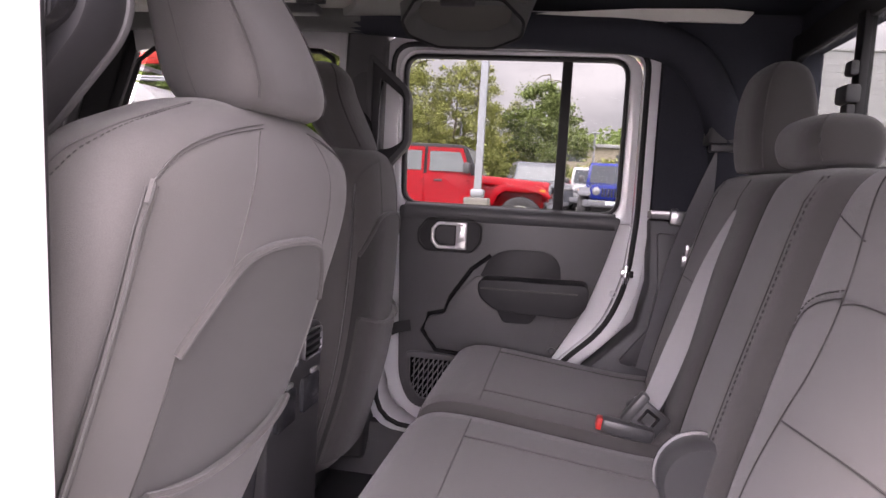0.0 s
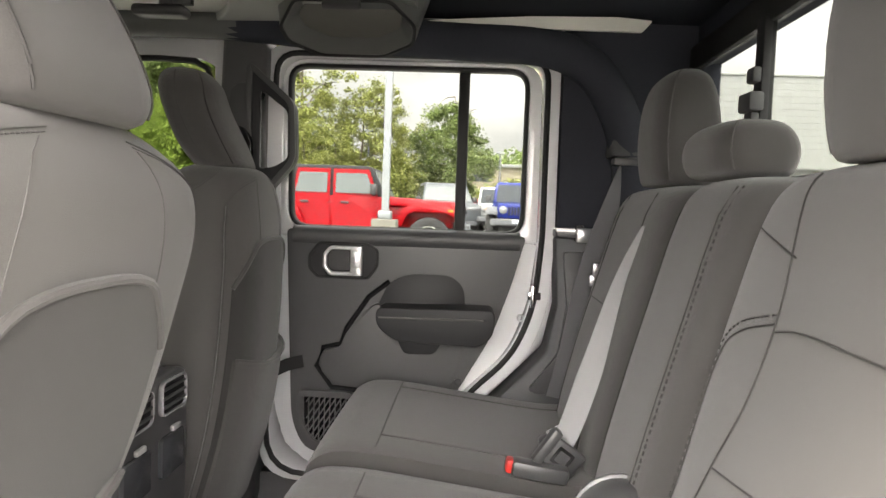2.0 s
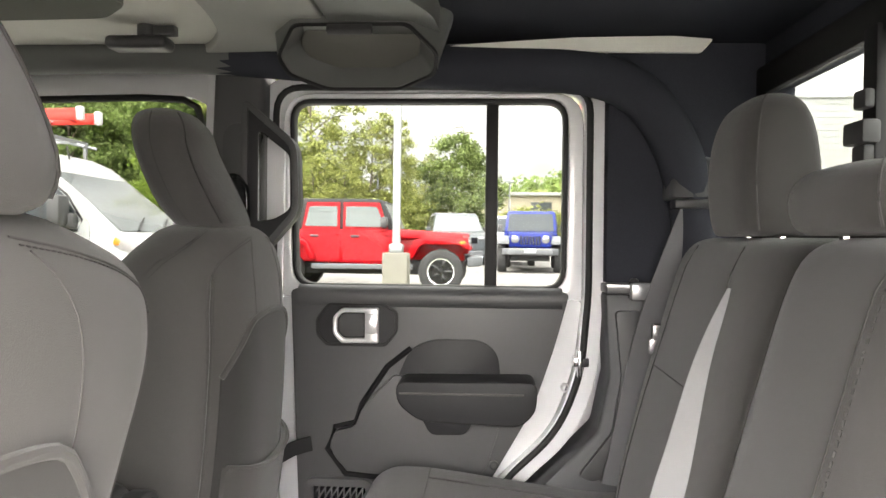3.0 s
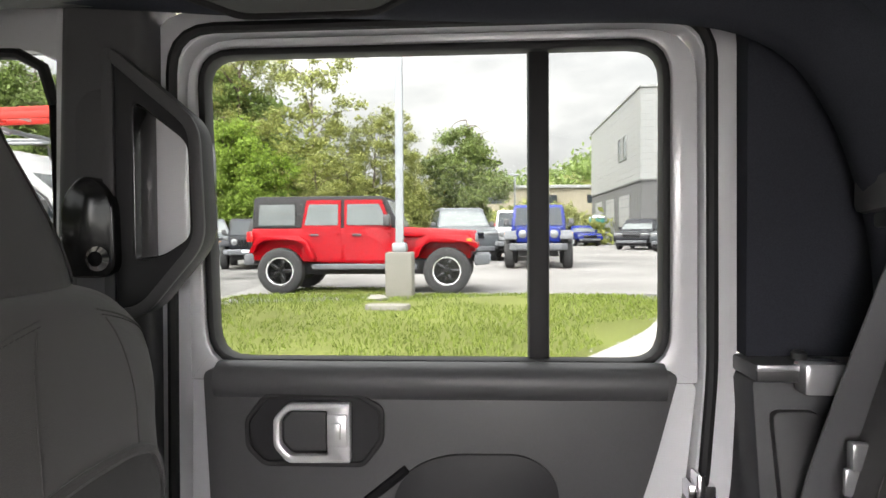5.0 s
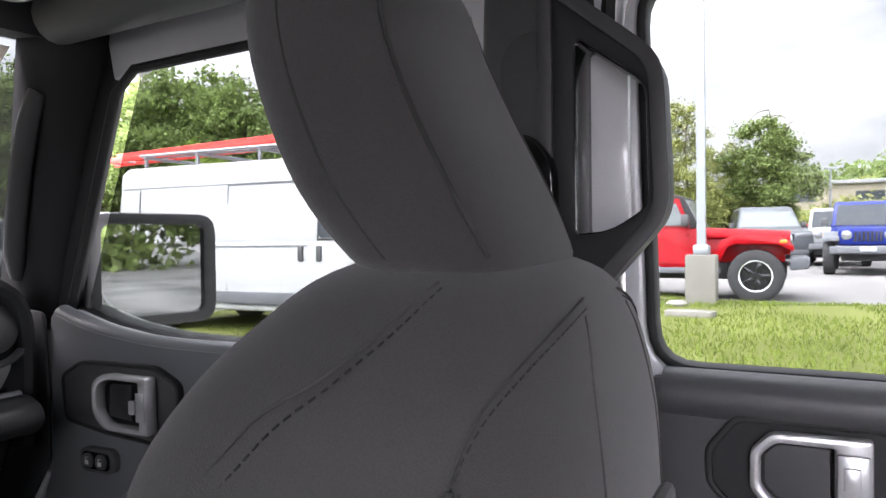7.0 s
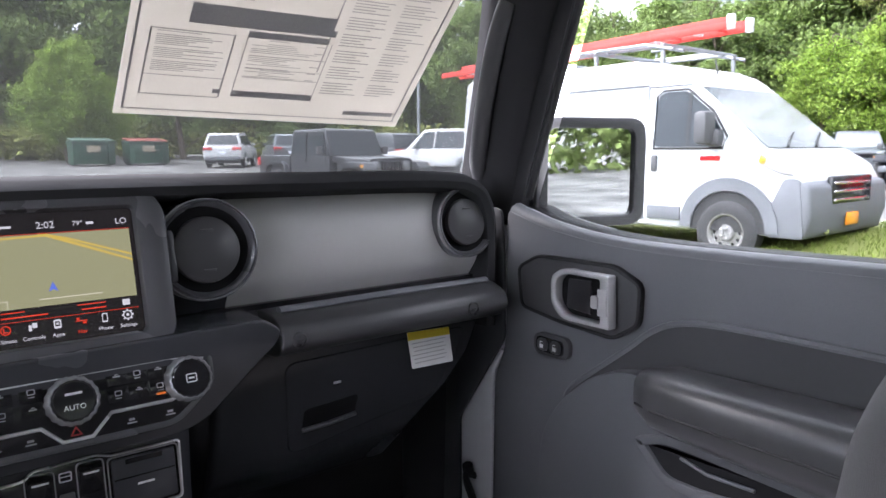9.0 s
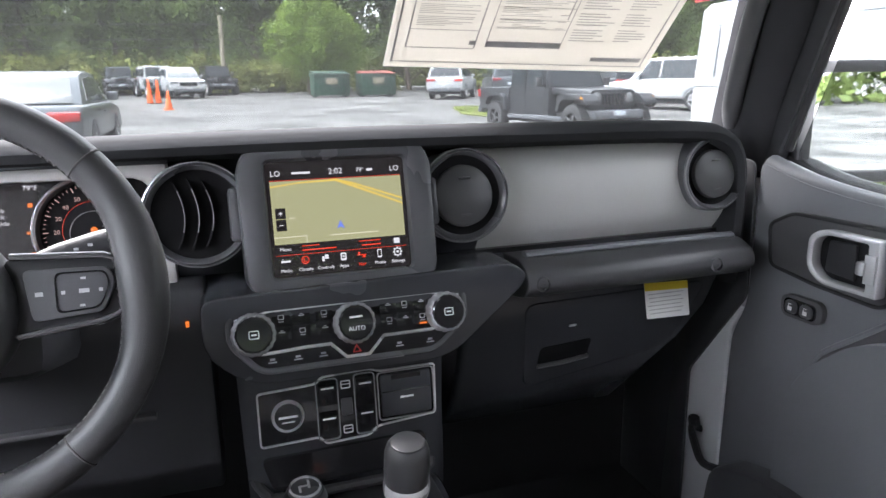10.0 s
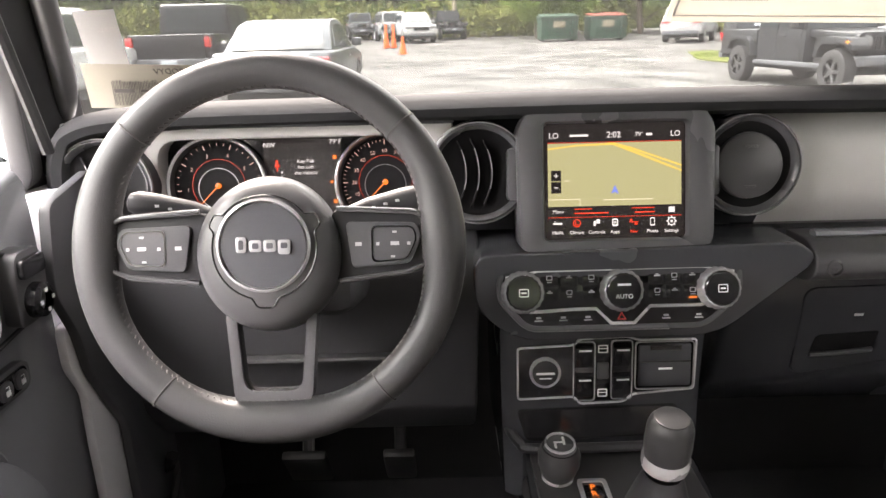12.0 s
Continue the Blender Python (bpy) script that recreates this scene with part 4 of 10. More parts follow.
def front_door(s):
    """A closed front door seen from inside; s: 1 passenger side, -1 driver side."""
    door = thing("front_door", "closed white front door with a black inner panel" + (" and seat buttons" if s < 0 else ""), "car door", group="front doors")
    Y = lambda v: s * v
    outline = soft([(-0.643, 0.66), (-0.637, 1.045), (-0.610, 1.098), (-0.608, 1.335), (-0.53, 1.312), (-0.41, 1.297), (-0.28, 1.295), (0.055, 1.304), (0.06, 0.70), (-0.05, 0.66)], [0.03, 0.03, 0.03, 0.02, 0.08, 0.05, 0.05, 0.01, 0.05, 0.05], 4)
    part("door_skin", prism(outline, "y", Y(0.69), Y(0.75), 0.004), M_WHITE, door, "white painted door skin")
    panel = part("inner_panel", prism(inset(outline, 0.004), "y", Y(0.652), Y(0.691), 0.012, 3), M_DOORGREY, door, "black grained plastic panel, missing light put into its colour")
    part("sill_roll", tube(smooth_path([(-0.60, Y(0.668), 1.325), (-0.53, Y(0.668), 1.306), (-0.41, Y(0.668), 1.290), (-0.25, Y(0.668), 1.288), (0.05, Y(0.668), 1.297)], 5), 0.016, 10), M_DOORGREY, panel)
    part("belt_seal", tube(smooth_path([(-0.60, Y(0.718), 1.331), (-0.53, Y(0.718), 1.309), (-0.41, Y(0.718), 1.295), (-0.25, Y(0.718), 1.293), (0.05, Y(0.718), 1.302)], 5), 0.026, 10, flat=0.35), M_RUBBER, door, "black rubber belt seal")
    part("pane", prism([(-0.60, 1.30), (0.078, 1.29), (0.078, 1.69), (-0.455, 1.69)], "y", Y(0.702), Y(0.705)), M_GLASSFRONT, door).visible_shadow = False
    plate = soft([(-0.566, 1.240), (-0.525, 1.262), (-0.378, 1.264), (-0.334, 1.245), (-0.336, 1.192), (-0.376, 1.166), (-0.476, 1.170), (-0.558, 1.180)], 0.010, 3)
    part("handle_plate", prism(plate, "y", Y(0.644), Y(0.655), 0.003), M_BLACK, panel, "black plate round the pull")
    part("plate_edge", hoop(inset(plate, -0.004), inset(plate, 0.0015), "y", Y(0.642), Y(0.654), 0.002), M_RUBBER, panel)
    lever_o = soft([(-0.478, 1.198), (-0.478, 1.243), (-0.458, 1.255), (-0.370, 1.256), (-0.367, 1.180), (-0.455, 1.179)], [0.014, 0.014, 0.014, 0.004, 0.004, 0.016], 4)
    lever_i = soft([(-0.468, 1.203), (-0.468, 1.237), (-0.451, 1.248), (-0.386, 1.248), (-0.384, 1.187), (-0.450, 1.187)], [0.010, 0.010, 0.010, 0.003, 0.003, 0.010], 4)
    handle = part("handle", hoop(lever_o, lever_i, "y", Y(0.643), Y(0.624), 0.005), M_SILVER, door, "satin silver pull lever")
    part("bowl", prism(inset(lever_i, -0.004), "y", Y(0.646), Y(0.640)), M_VENTBLACK, handle, "dark finger bowl")
    part("lever_pad", prism([(-0.455, 1.196), (-0.452, 1.240), (-0.410, 1.242), (-0.408, 1.193)], "y", Y(0.640), Y(0.634), 0.003), M_DARKTRIM, handle)
    part("lock_tab", join(prism([(-0.386, 1.198), (-0.387, 1.236), (-0.371, 1.236), (-0.370, 1.199)], "y", Y(0.624), Y(0.622), 0.001), prism(rect(-0.396, -0.384, 1.208, 1.226, 0.003, 3), "y", Y(0.630), Y(0.619), 0.002)), M_SILVER, handle, "silver lock tab")
    sw = part("seat_memory_switch" if s < 0 else "lock_switch", prism(soft([(-0.531, 1.137), (-0.520, 1.144), (-0.464, 1.145), (-0.456, 1.136), (-0.457, 1.116), (-0.468, 1.110), (-0.522, 1.109), (-0.530, 1.116)], 0.006, 3), "y", Y(0.643), Y(0.655), 0.003), M_BLACK, door, "black lock rocker switch")
    part("switch_face", prism(rect(-0.523, -0.466, 1.115, 1.139, 0.009), "y", Y(0.641), Y(0.646), 0.002), M_GLOSSBLACK, sw)
    for dx in (-0.508, -0.481):
        part("rocker", prism(rect(dx - 0.011, dx + 0.011, 1.117, 1.137, 0.008, 3), "y", Y(0.638), Y(0.643), 0.002), M_SATIN, sw)
        part("lock_mark", join(prism(rect(dx - 0.0035, dx + 0.0035, 1.122, 1.128, 0.001, 2), "y", Y(0.6372), Y(0.6382)), tube([(dx - 0.0025, Y(0.6376), 1.128), (dx - 0.0025, Y(0.6376), 1.132), (dx + 0.0025, Y(0.6376), 1.132)], 0.0006, 4)), M_GREYMARK, sw)
    # the recess above the armrest, its rolled upper edge, and the moulded bulge below
    upper = soft([(-0.470, 1.035), (-0.464, 1.066), (-0.407, 1.111), (-0.352, 1.155), (-0.318, 1.184), (-0.280, 1.203), (-0.22, 1.212), (0.045, 1.216), (0.045, 1.02)], [0.01, 0.012, 0.02, 0.02, 0.03, 0.03, 0.03, 0.005, 0.01], 4)
    # a flat plate, the recess's shade put into its darker colour
    part("pull_recess", prism(upper, "y", Y(0.6500), Y(0.656)), M_PANEL, panel, "darker plate shading the recess above the armrest")
    rim = [(-0.468, 1.052), (-0.455, 1.073), (-0.407, 1.112), (-0.352, 1.156), (-0.318, 1.185), (-0.280, 1.204), (-0.22, 1.213), (-0.10, 1.216), (0.04, 1.217)]
    part("recess_edge", tube(smooth_path([(x, Y(0.653), z) for x, z in rim], 4), 0.006, 8, flat=0.8), M_DOORGREY, panel, "rolled edge of the recess")
    bulge = soft([(-0.50, 0.80), (-0.496, 0.985), (-0.462, 1.050), (-0.396, 1.108), (-0.355, 1.126), (-0.318, 1.132), (-0.296, 1.116), (-0.270, 1.090), (0.045, 1.10), (0.045, 0.80)], [0.04, 0.05, 0.04, 0.03, 0.02, 0.012, 0.012, 0.02, 0.01, 0.03], 5)
    part("raised_panel", prism(bulge, "y", Y(0.626), Y(0.655), 0.012, 4), M_DOORGREY, panel)
    arm_rows = ((-0.302, 1.121, 0.016, 0.012), (-0.292, 1.122, 0.028, 0.028), (-0.26, 1.121, 0.036, 0.046), (-0.18, 1.121, 0.039, 0.050), (-0.08, 1.122, 0.042, 0.052), (0.045, 1.124, 0.044, 0.054))
    rings = []
    for x, zc, hz, depth in arm_rows:
        ring = []
        for k in range(20):
            a = 2 * math.pi * k / 20
            c, sn = math.cos(a), math.sin(a)
            ring.append((x, Y(0.612 - depth * math.copysign(abs(c) ** 0.6, c)), zc + hz * math.copysign(abs(sn) ** 0.7, sn)))
        rings.append(ring)
    arm = part("armrest", loft(rings), M_SATIN, door, "black padded armrest")
    part("armrest_seam", tube([(-0.285, Y(0.5785), 1.114), (-0.25, Y(0.5655), 1.116), (-0.18, Y(0.5615), 1.118), (-0.08, Y(0.5595), 1.120), (0.04, Y(0.5575), 1.121)], 0.0016, 6), M_RUBBER, arm)
    cup_o = soft([(-0.318, 1.048), (-0.27, 1.068), (-0.06, 1.066), (-0.115, 1.020), (-0.20, 1.002), (-0.27, 1.000)], [0.012, 0.02, 0.02, 0.03, 0.03, 0.02], 5)
    part("pull_scoop", hoop(cup_o, inset(cup_o, 0.012), "y", Y(0.618), Y(0.632), 0.004), M_DOORGREY, door, "moulded lip of the pull scoop")
    # the scoop's shade is a dark plate too, set flat on the bulge
    part("scoop_floor", prism(inset(cup_o, 0.010), "y", Y(0.6245), Y(0.632)), M_DARKTRIM, door, "dark plate shading the pull scoop")
    part("scoop_rib", tube([(-0.246, Y(0.622), 1.044), (-0.208, Y(0.621), 1.037), (-0.149, Y(0.622), 1.040)], 0.0025, 6), M_DOORGREY, door)
    part("map_pocket", prism(soft([(-0.62, 0.68), (-0.60, 0.83), (-0.48, 0.86), (0.04, 0.84), (0.04, 0.68)], 0.04, 5), "y", Y(0.60), Y(0.655), 0.014), M_MATTE, door, "black lower map pocket")
    if s < 0:
        pod = part("mirror_control", prism(soft([(-0.582, 1.182), (-0.567, 1.262), (-0.521, 1.262), (-0.508, 1.182)], 0.014, 4), "y", Y(0.628), Y(0.655), 0.006), M_SATIN, door, "black mirror control pod")
        turn = Matrix.Translation((-0.542, Y(0.628), 1.205)) @ Matrix.Rotation(radians(-90), 4, "X")
        part("mirror_knob", lathe([(0.020, 0), (0.019, 0.010), (0.012, 0.013)], 24, turn), M_GLOSSBLACK, pod)
        for dx, dz in ((0.011, 0), (-0.011, 0), (0, 0.011), (0, -0.011)):
            part("arrow_mark", box(-0.542 + dx - 0.002, -0.542 + dx + 0.002, Y(0.6145), Y(0.6135), 1.205 + dz - 0.002, 1.205 + dz + 0.002), M_GREYMARK, pod)
        part("fold_button", prism(rect(-0.565, -0.522, 1.233, 1.254, 0.006, 3), "y", Y(0.622), Y(0.63), 0.002), M_GLOSSBLACK, pod)
    if s < 0:
        door.matrix_basis = Matrix.Translation((0.065, -0.03, 0))
    return door


for side in (1, -1):
    front_door(side)


def side_mirror(s):
    mirror = thing("side_mirror", "black door mirror with a square silvered glass", "door mirror", (-0.597, s * 0.812, 1.387), group="door mirrors")
    turn = Matrix.Rotation(radians(-s * 17), 4, "Z")
    f = lambda g: moved(g, turn)
    shell = [(0.035 - d, w, h) for d, w, h in ((0.0, 1.0, 1.0), (0.03, 1.03, 1.03), (0.08, 0.98, 0.97), (0.115, 0.75, 0.74), (0.125, 0.4, 0.4))]
    rings = [[(x, y, z) for y, z in rect(-0.105 * w, 0.105 * w, -0.091 * h, 0.091 * h, 0.033, 5)] for x, w, h in shell]
    part("mirror_shell", f(loft(rings)), M_BLACK, mirror)
    part("mirror_rim", f(hoop(rect(-0.106, 0.106, -0.092, 0.092, 0.033), rect(-0.083, 0.083, -0.074, 0.074, 0.018), "x", 0.03, 0.045, 0.004)), M_BLACK, mirror)
    part("mirror_glass", f(prism(rect(-0.0835, 0.0835, -0.0745, 0.0745, 0.018), "x", 0.032, 0.0365)), M_MIRROR, mirror, "silvered mirror glass")
    part("mirror_arm", join(f(box(-0.06, 0.0, -0.05, 0.02, -0.115, -0.08, 0.01)), tube([(-0.02, 0, -0.09), (-0.01, -s * 0.10, -0.085)], 0.028, 10)), M_BLACK, mirror)


for side in (1, -1):
    side_mirror(side)


# ---- seats ----
# seat cloth darkened to carry the shade inside the pocket
M_POCKET = material("shaded_pocket_cloth", (0.040, 0.039, 0.038), 0.92, scale=1500, bump=0.5, vary=0.3, wear=0.06, depth=0.001, sheen=0.2, spec=0.2)


def dashes(path, gap, r, n=1):
    """Short stitches along a path."""
    out, pts, acc = [], [Vector(p) for p in path], 0.0
    for a, b in zip(pts, pts[1:]):
        length = (b - a).length
        while acc < length:
            p = a.lerp(b, acc / length)
            q = a.lerp(b, min(1, (acc + gap * 0.6) / length))
            if (q - p).length > 1e-4:
                out.append(tube([p, q], r, 4))
            acc += gap
        acc -= length
    return join(*out)


BACK_ROWS = spline_rows([(-0.62, -0.36, -0.190, 0.215, 3.0), (-0.45, -0.30, -0.118, 0.242, 3.2), (-0.28, -0.235, -0.055, 0.258, 3.6), (-0.15, -0.180, -0.018, 0.260, 3.6), (-0.09, -0.156, -0.004, 0.262, 3.4), (-0.05, -0.140, 0.000, 0.250, 3.2), (-0.025, -0.126, -0.005, 0.228, 3.0), (-0.008, -0.112, -0.012, 0.185, 2.8), (0.006, -0.100, -0.022, 0.135, 2.6), (0.014, -0.082, -0.036, 0.080, 2.4)], 4)


def back_at(z):
    """Front x, rear x, half width and corner of the front seat's back at a height."""
    for a, b in zip(BACK_ROWS, BACK_ROWS[1:]):
        if a[0] <= z <= b[0]:
            s = (z - a[0]) / (b[0] - a[0])
            return [a[i] + (b[i] - a[i]) * s for i in range(1, 5)]
    return BACK_ROWS[-1][1:]


def on_back(z, ang, out=0.0):
    """A point of the back's surface: ang 0 is the rear's middle, 90 the passenger side, 180 the front."""
    xf, xr, hw, p = back_at(z)
    c, s = math.cos(radians(ang)), math.sin(radians(ang))
    return Vector(((xf + xr) / 2 + ((xr - xf) / 2 + out) * math.copysign(abs(c) ** (2 / p), c), (hw + out) * math.copysign(abs(s) ** (2 / p), s), z))


FULL_ROWS = list(BACK_ROWS)
DEEP_ROWS = spline_rows([(-0.62, -0.26, -0.06, 0.150, 3.0), (-0.45, -0.25, -0.012, 0.152, 3.0), (-0.31, -0.24, 0.008, 0.154, 3.0), (-0.16, -0.225, 0.014, 0.156, 3.0), (-0.11, -0.215, 0.012, 0.158, 2.9), (-0.07, -0.195, 0.009, 0.158, 2.9), (-0.035, -0.168, 0.003, 0.146, 2.8), (-0.012, -0.150, -0.003, 0.122, 2.6), (0.004, -0.135, -0.014, 0.098, 2.4), (0.014, -0.115, -0.035, 0.062, 2.4)], 4)
# headrests: z, front x, rear x, half width, corner
REST_DRIVER = [(0.006, -0.082, -0.010, 0.076, 3.2), (0.015, -0.092, -0.002, 0.086, 4.4), (0.04, -0.102, -0.003, 0.092, 5.0), (0.09, -0.112, -0.026, 0.094, 5.0), (0.14, -0.126, -0.058, 0.090, 4.6), (0.18, -0.146, -0.094, 0.078, 3.8), (0.198, -0.156, -0.120, 0.056, 2.8), (0.204, -0.158, -0.138, 0.030, 2.2)]
REST_PASSENGER = [(0.006, -0.100, -0.030, 0.066, 2.6), (0.014, -0.112, -0.026, 0.078, 2.6), (0.045, -0.135, -0.040, 0.087, 2.7), (0.085, -0.155, -0.060, 0.086, 2.7), (0.12, -0.172, -0.074, 0.078, 2.5), (0.15, -0.181, -0.082, 0.066, 2.3), (0.170, -0.179, -0.100, 0.045, 2.2), (0.178, -0.168, -0.120, 0.024, 2.2)]


def front_seat(x, y, label, narrow=1.0, corner=1.0, rest_y=0.0, rows=REST_DRIVER, deep=False):
    """A front bucket seat; its origin is the rear top edge of the back."""
    BACK_ROWS[:] = DEEP_ROWS if deep else [(z, xf, xr, hw * narrow, p * corner) for z, xf, xr, hw, p in FULL_ROWS]
    seat = thing("front_seat", label, "car seat", (x, y, 1.41), group="front seats")
    back = part("backrest", cushion(BACK_ROWS, 28), M_FABRIC_SIDE, seat)
    def seam_dashes(keys, s, gap=0.0050):
        """Short separate stitches lying along a seam."""
        run = [Vector(p) for p in smooth_path([on_back(z, s * a, 0.0009) for z, a in keys], 8)]
        out, travelled = [], 0.0
        for p, q in zip(run, run[1:]):
            length = (q - p).length
            while travelled < length:
                a = p.lerp(q, travelled / max(length, 1e-6))
                out.append(tube([a, a + (q - p).normalized() * gap * 0.6], 0.0005, 4))
                travelled += gap
            travelled -= length
        return join(*out)
    for s in (1, -1):
        part("shoulder_stitches", seam_dashes([(0.003, 66), (-0.012, 76), (-0.028, 84), (-0.049, 90), (-0.104, 98), (-0.20, 104), (-0.40, 108), (-0.60, 110)], s), M_THREAD, back, "dark dashed stitches")
        part("back_stitches", seam_dashes([(-0.009, 12), (-0.016, 24), (-0.026, 36), (-0.038, 46), (-0.049, 51), (-0.060, 54)], s), M_THREAD, back, "dark dashed stitches")
        for k in (-2.5, 2.5):
            part("edge_seam", tube([on_back(z, s * (a + k), 0.0006) for z, a in zip(np.linspace(-0.60, -0.06, 20), np.linspace(60, 54, 20))], 0.0007, 5), M_SEAM, back)
        part("shoulder_seam", tube(smooth_path([on_back(z, s * a, 0.0008) for z, a in ((0.005, 68), (-0.010, 78), (-0.025, 86), (-0.045, 92), (-0.10, 100), (-0.20, 106), (-0.40, 110), (-0.60, 112))], 6), 0.0007, 5), M_SEAM, back, "stitched shoulder seam")
        part("back_seam", tube(smooth_path([on_back(z, s * a, 0.0008) for z, a in ((-0.005, 12), (-0.012, 24), (-0.022, 36), (-0.034, 46), (-0.045, 51), (-0.056, 54))], 6), 0.0007, 5), M_SEAM, back, "stitched seam across the top of the back")
        part("rear_seam", tube([on_back(z, s * 13, 0.0003) for z in np.linspace(-0.165, -0.012, 14)], 0.0006, 5), M_SEAM, back)
        if s < 0:
            part("zip_strip", ribbon([on_back(z, s * a, 0.0016) for z, a in zip(np.linspace(-0.58, -0.060, 22), np.linspace(60, 54, 22))], 0.022, 0.0020, (0.5, s, 0)), M_FABRIC, back, "ribbed cloth strip over the zip")
            part("zip_cap", ribbon([on_back(z, s * 54, 0.0024) for z in np.linspace(-0.072, -0.058, 3)], 0.026, 0.0026, (0.5, s, 0)), M_FABRIC_SIDE, back, "small cloth tab at the head of the zip")
    # pocket on the back of the seat: an arched cloth panel with a sagging mouth
    def rear(yy, z, out):
        xf, xr, hw, p = back_at(z)
        k = max(0.0, 1 - abs(yy / hw) ** p) ** (1 / p)
        return Vector(((xf + xr) / 2 + (xr - xf) / 2 * k + out, yy, z))
    def patch(edge_top, z0, hw0, hw1, out, thick, nz=12, ny=14):
        rings = []
        for i in range(nz + 1):
            s = i / nz
            row = []
            for j in range(ny + 1):
                u = 2 * j / ny - 1
                hw = hw0 + (hw1 - hw0) * s
                zt = edge_top(u)
                z = z0 + (zt - z0) * s
                row.append(rear(u * hw, z, out * (1 - 0.5 * abs(u) ** 4)))
            rings.append(row + [p - Vector((thick, 0, 0)) for p in reversed(row)])
        return loft(rings)
    part("upper_pocket", patch(lambda u: -0.112 - 0.05 * abs(u) ** 3 - 0.07 * max(0, abs(u) - 0.6), -0.60, 0.17 * narrow, 0.165 * narrow, 0.0035, 0.006), M_POCKET, back, "arched cloth seat pocket with its inner shade painted dark")
    part("lower_pocket", patch(lambda u: -0.33 + 0.02 * u * u, -0.60, 0.16 * narrow, 0.155 * narrow, 0.014, 0.008), M_FABRIC, back, "lower cloth pocket")
    part("pocket_hem", tube([rear(u * 0.155 * narrow, -0.33 + 0.02 * u * u, 0.016 * (1 - 0.5 * abs(u) ** 4)) for u in np.linspace(-1, 1, 16)], 0.004, 6), M_FABRIC, back)
    part("pocket_binding", tube([rear(u * 0.166 * narrow, -0.112 - 0.05 * abs(u) ** 3 - 0.07 * max(0, abs(u) - 0.6), 0.002) for u in np.linspace(-1, 1, 28)], 0.0045, 8), M_FABRIC, back, "padded pocket edge")
    # headrest
    rx, ry, rw = 0.0, rest_y, rows[3][3] / 0.126
    rest = part("headrest", shift(cushion(spline_rows([(z, xf, xr, hw, p) for z, xf, xr, hw, p in rows], 4), 26), rx, ry, 0), M_FABRIC, seat, "dark grey cloth headrest")
    for s in (1, -1):
        line = []
        for z, xf, xr, hw, p in spline_rows([(z, xf + rx, xr + rx, hw, p) for z, xf, xr, hw, p in rows], 3)[3:-3]:
            c, sn = math.cos(radians(44)), math.sin(radians(44))
            line.append(((xf + xr) / 2 + (xr - xf) / 2 * c ** (2 / p) + 0.001, ry + s * hw * sn ** (2 / p), z))
        part("headrest_seam", tube(line, 0.0013, 5), M_THREAD, rest)
        line = []
        for z, xf, xr, hw, p in spline_rows([(z, xf + rx, xr + rx, hw, p) for z, xf, xr, hw, p in rows], 3)[3:-3]:
            c, sn = math.cos(radians(92)), math.sin(radians(92))
            line.append(((xf + xr) / 2 - (xr - xf) / 2 * abs(c) ** (2 / p), ry + s * (hw * sn ** (2 / p) - 0.0008), z))
        part("headrest_stitch", tube(line, 0.0012, 5), M_THREAD, rest)
        part("headrest_post", tube([((rows[1][1] + rows[1][2]) / 2, ry + s * 0.05, -0.03), ((rows[1][1] + rows[1][2]) / 2, ry + s * 0.05, 0.02)], 0.007, 8), M_SATIN, rest)
    # an added black plate paints the shade between headrest and back
    part("headrest_gap_shade", prism(rect(rows[0][1], rows[0][2] - 0.020, ry - rows[0][3] + 0.004, ry + rows[0][3] - 0.004, 0.020), "z", -0.012, 0.008, 0.003), M_RUBBER, rest, "black plate drawing the shaded gap below the headrest")
    cush = spline_rows([(-0.68, -0.64, -0.24, 0.20, 4), (-0.58, -0.66, -0.20, 0.25, 4), (-0.50, -0.66, -0.17, 0.255, 3.6), (-0.465, -0.63, -0.18, 0.24, 3.2), (-0.455, -0.58, -0.22, 0.20, 3)], 3)
    cush = [(z, xf, xr, hw * (0.45 + 0.55 * narrow), p) for z, xf, xr, hw, p in cush]
    part("seat_cushion", cushion(cush, 24), M_FABRIC_SIDE, seat)
    part("seat_base", box(-0.60, -0.16, -0.21, 0.21, -0.78, -0.62, 0.02), M_MATTE, seat, "black seat base")
    part("side_shield", box(-0.60, -0.12, -0.275, -0.245, -0.66, -0.54, 0.012), M_MATTE, seat)
    part("side_shield", box(-0.60, -0.12, 0.245, 0.275, -0.66, -0.54, 0.012), M_MATTE, seat)
    return seat


front_seat(0.410, -0.375, "grey cloth driver seat with a pocketed back", 0.90)
front_seat(0.300, 0.348, "grey cloth passenger seat with a pocketed back", 0.76, 0.87, -0.013, REST_PASSENGER, True)


# ---- rear bench ----
def bench_back(y0, y1, label, bolster=0.02):
    """One section of the rear backrest, leaning to the rear."""
    yc, hw = (y0 + y1) / 2, (y1 - y0) / 2
    seat = thing("rear_bench_seat", label, "car seat", (0, yc, 0), group="rear bench")
    rows = spline_rows([(0.88, 0.86, 1.00, hw - 0.02, 4), (0.96, 0.855, 1.03, hw - 0.004, 4.5), (1.10, 0.885, 1.065, hw - 0.002, 4.5), (1.25, 0.925, 1.09, hw - 0.002, 4.5), (1.36, 0.955, 1.105, hw - 0.006, 4.2), (1.400, 0.975, 1.105, hw - 0.02, 3.6), (1.412, 1.00, 1.09, hw - 0.05, 3.0)], 4)
    body = part("backrest", cushion(rows, 28), M_FABRIC, seat)
    return seat, body, rows


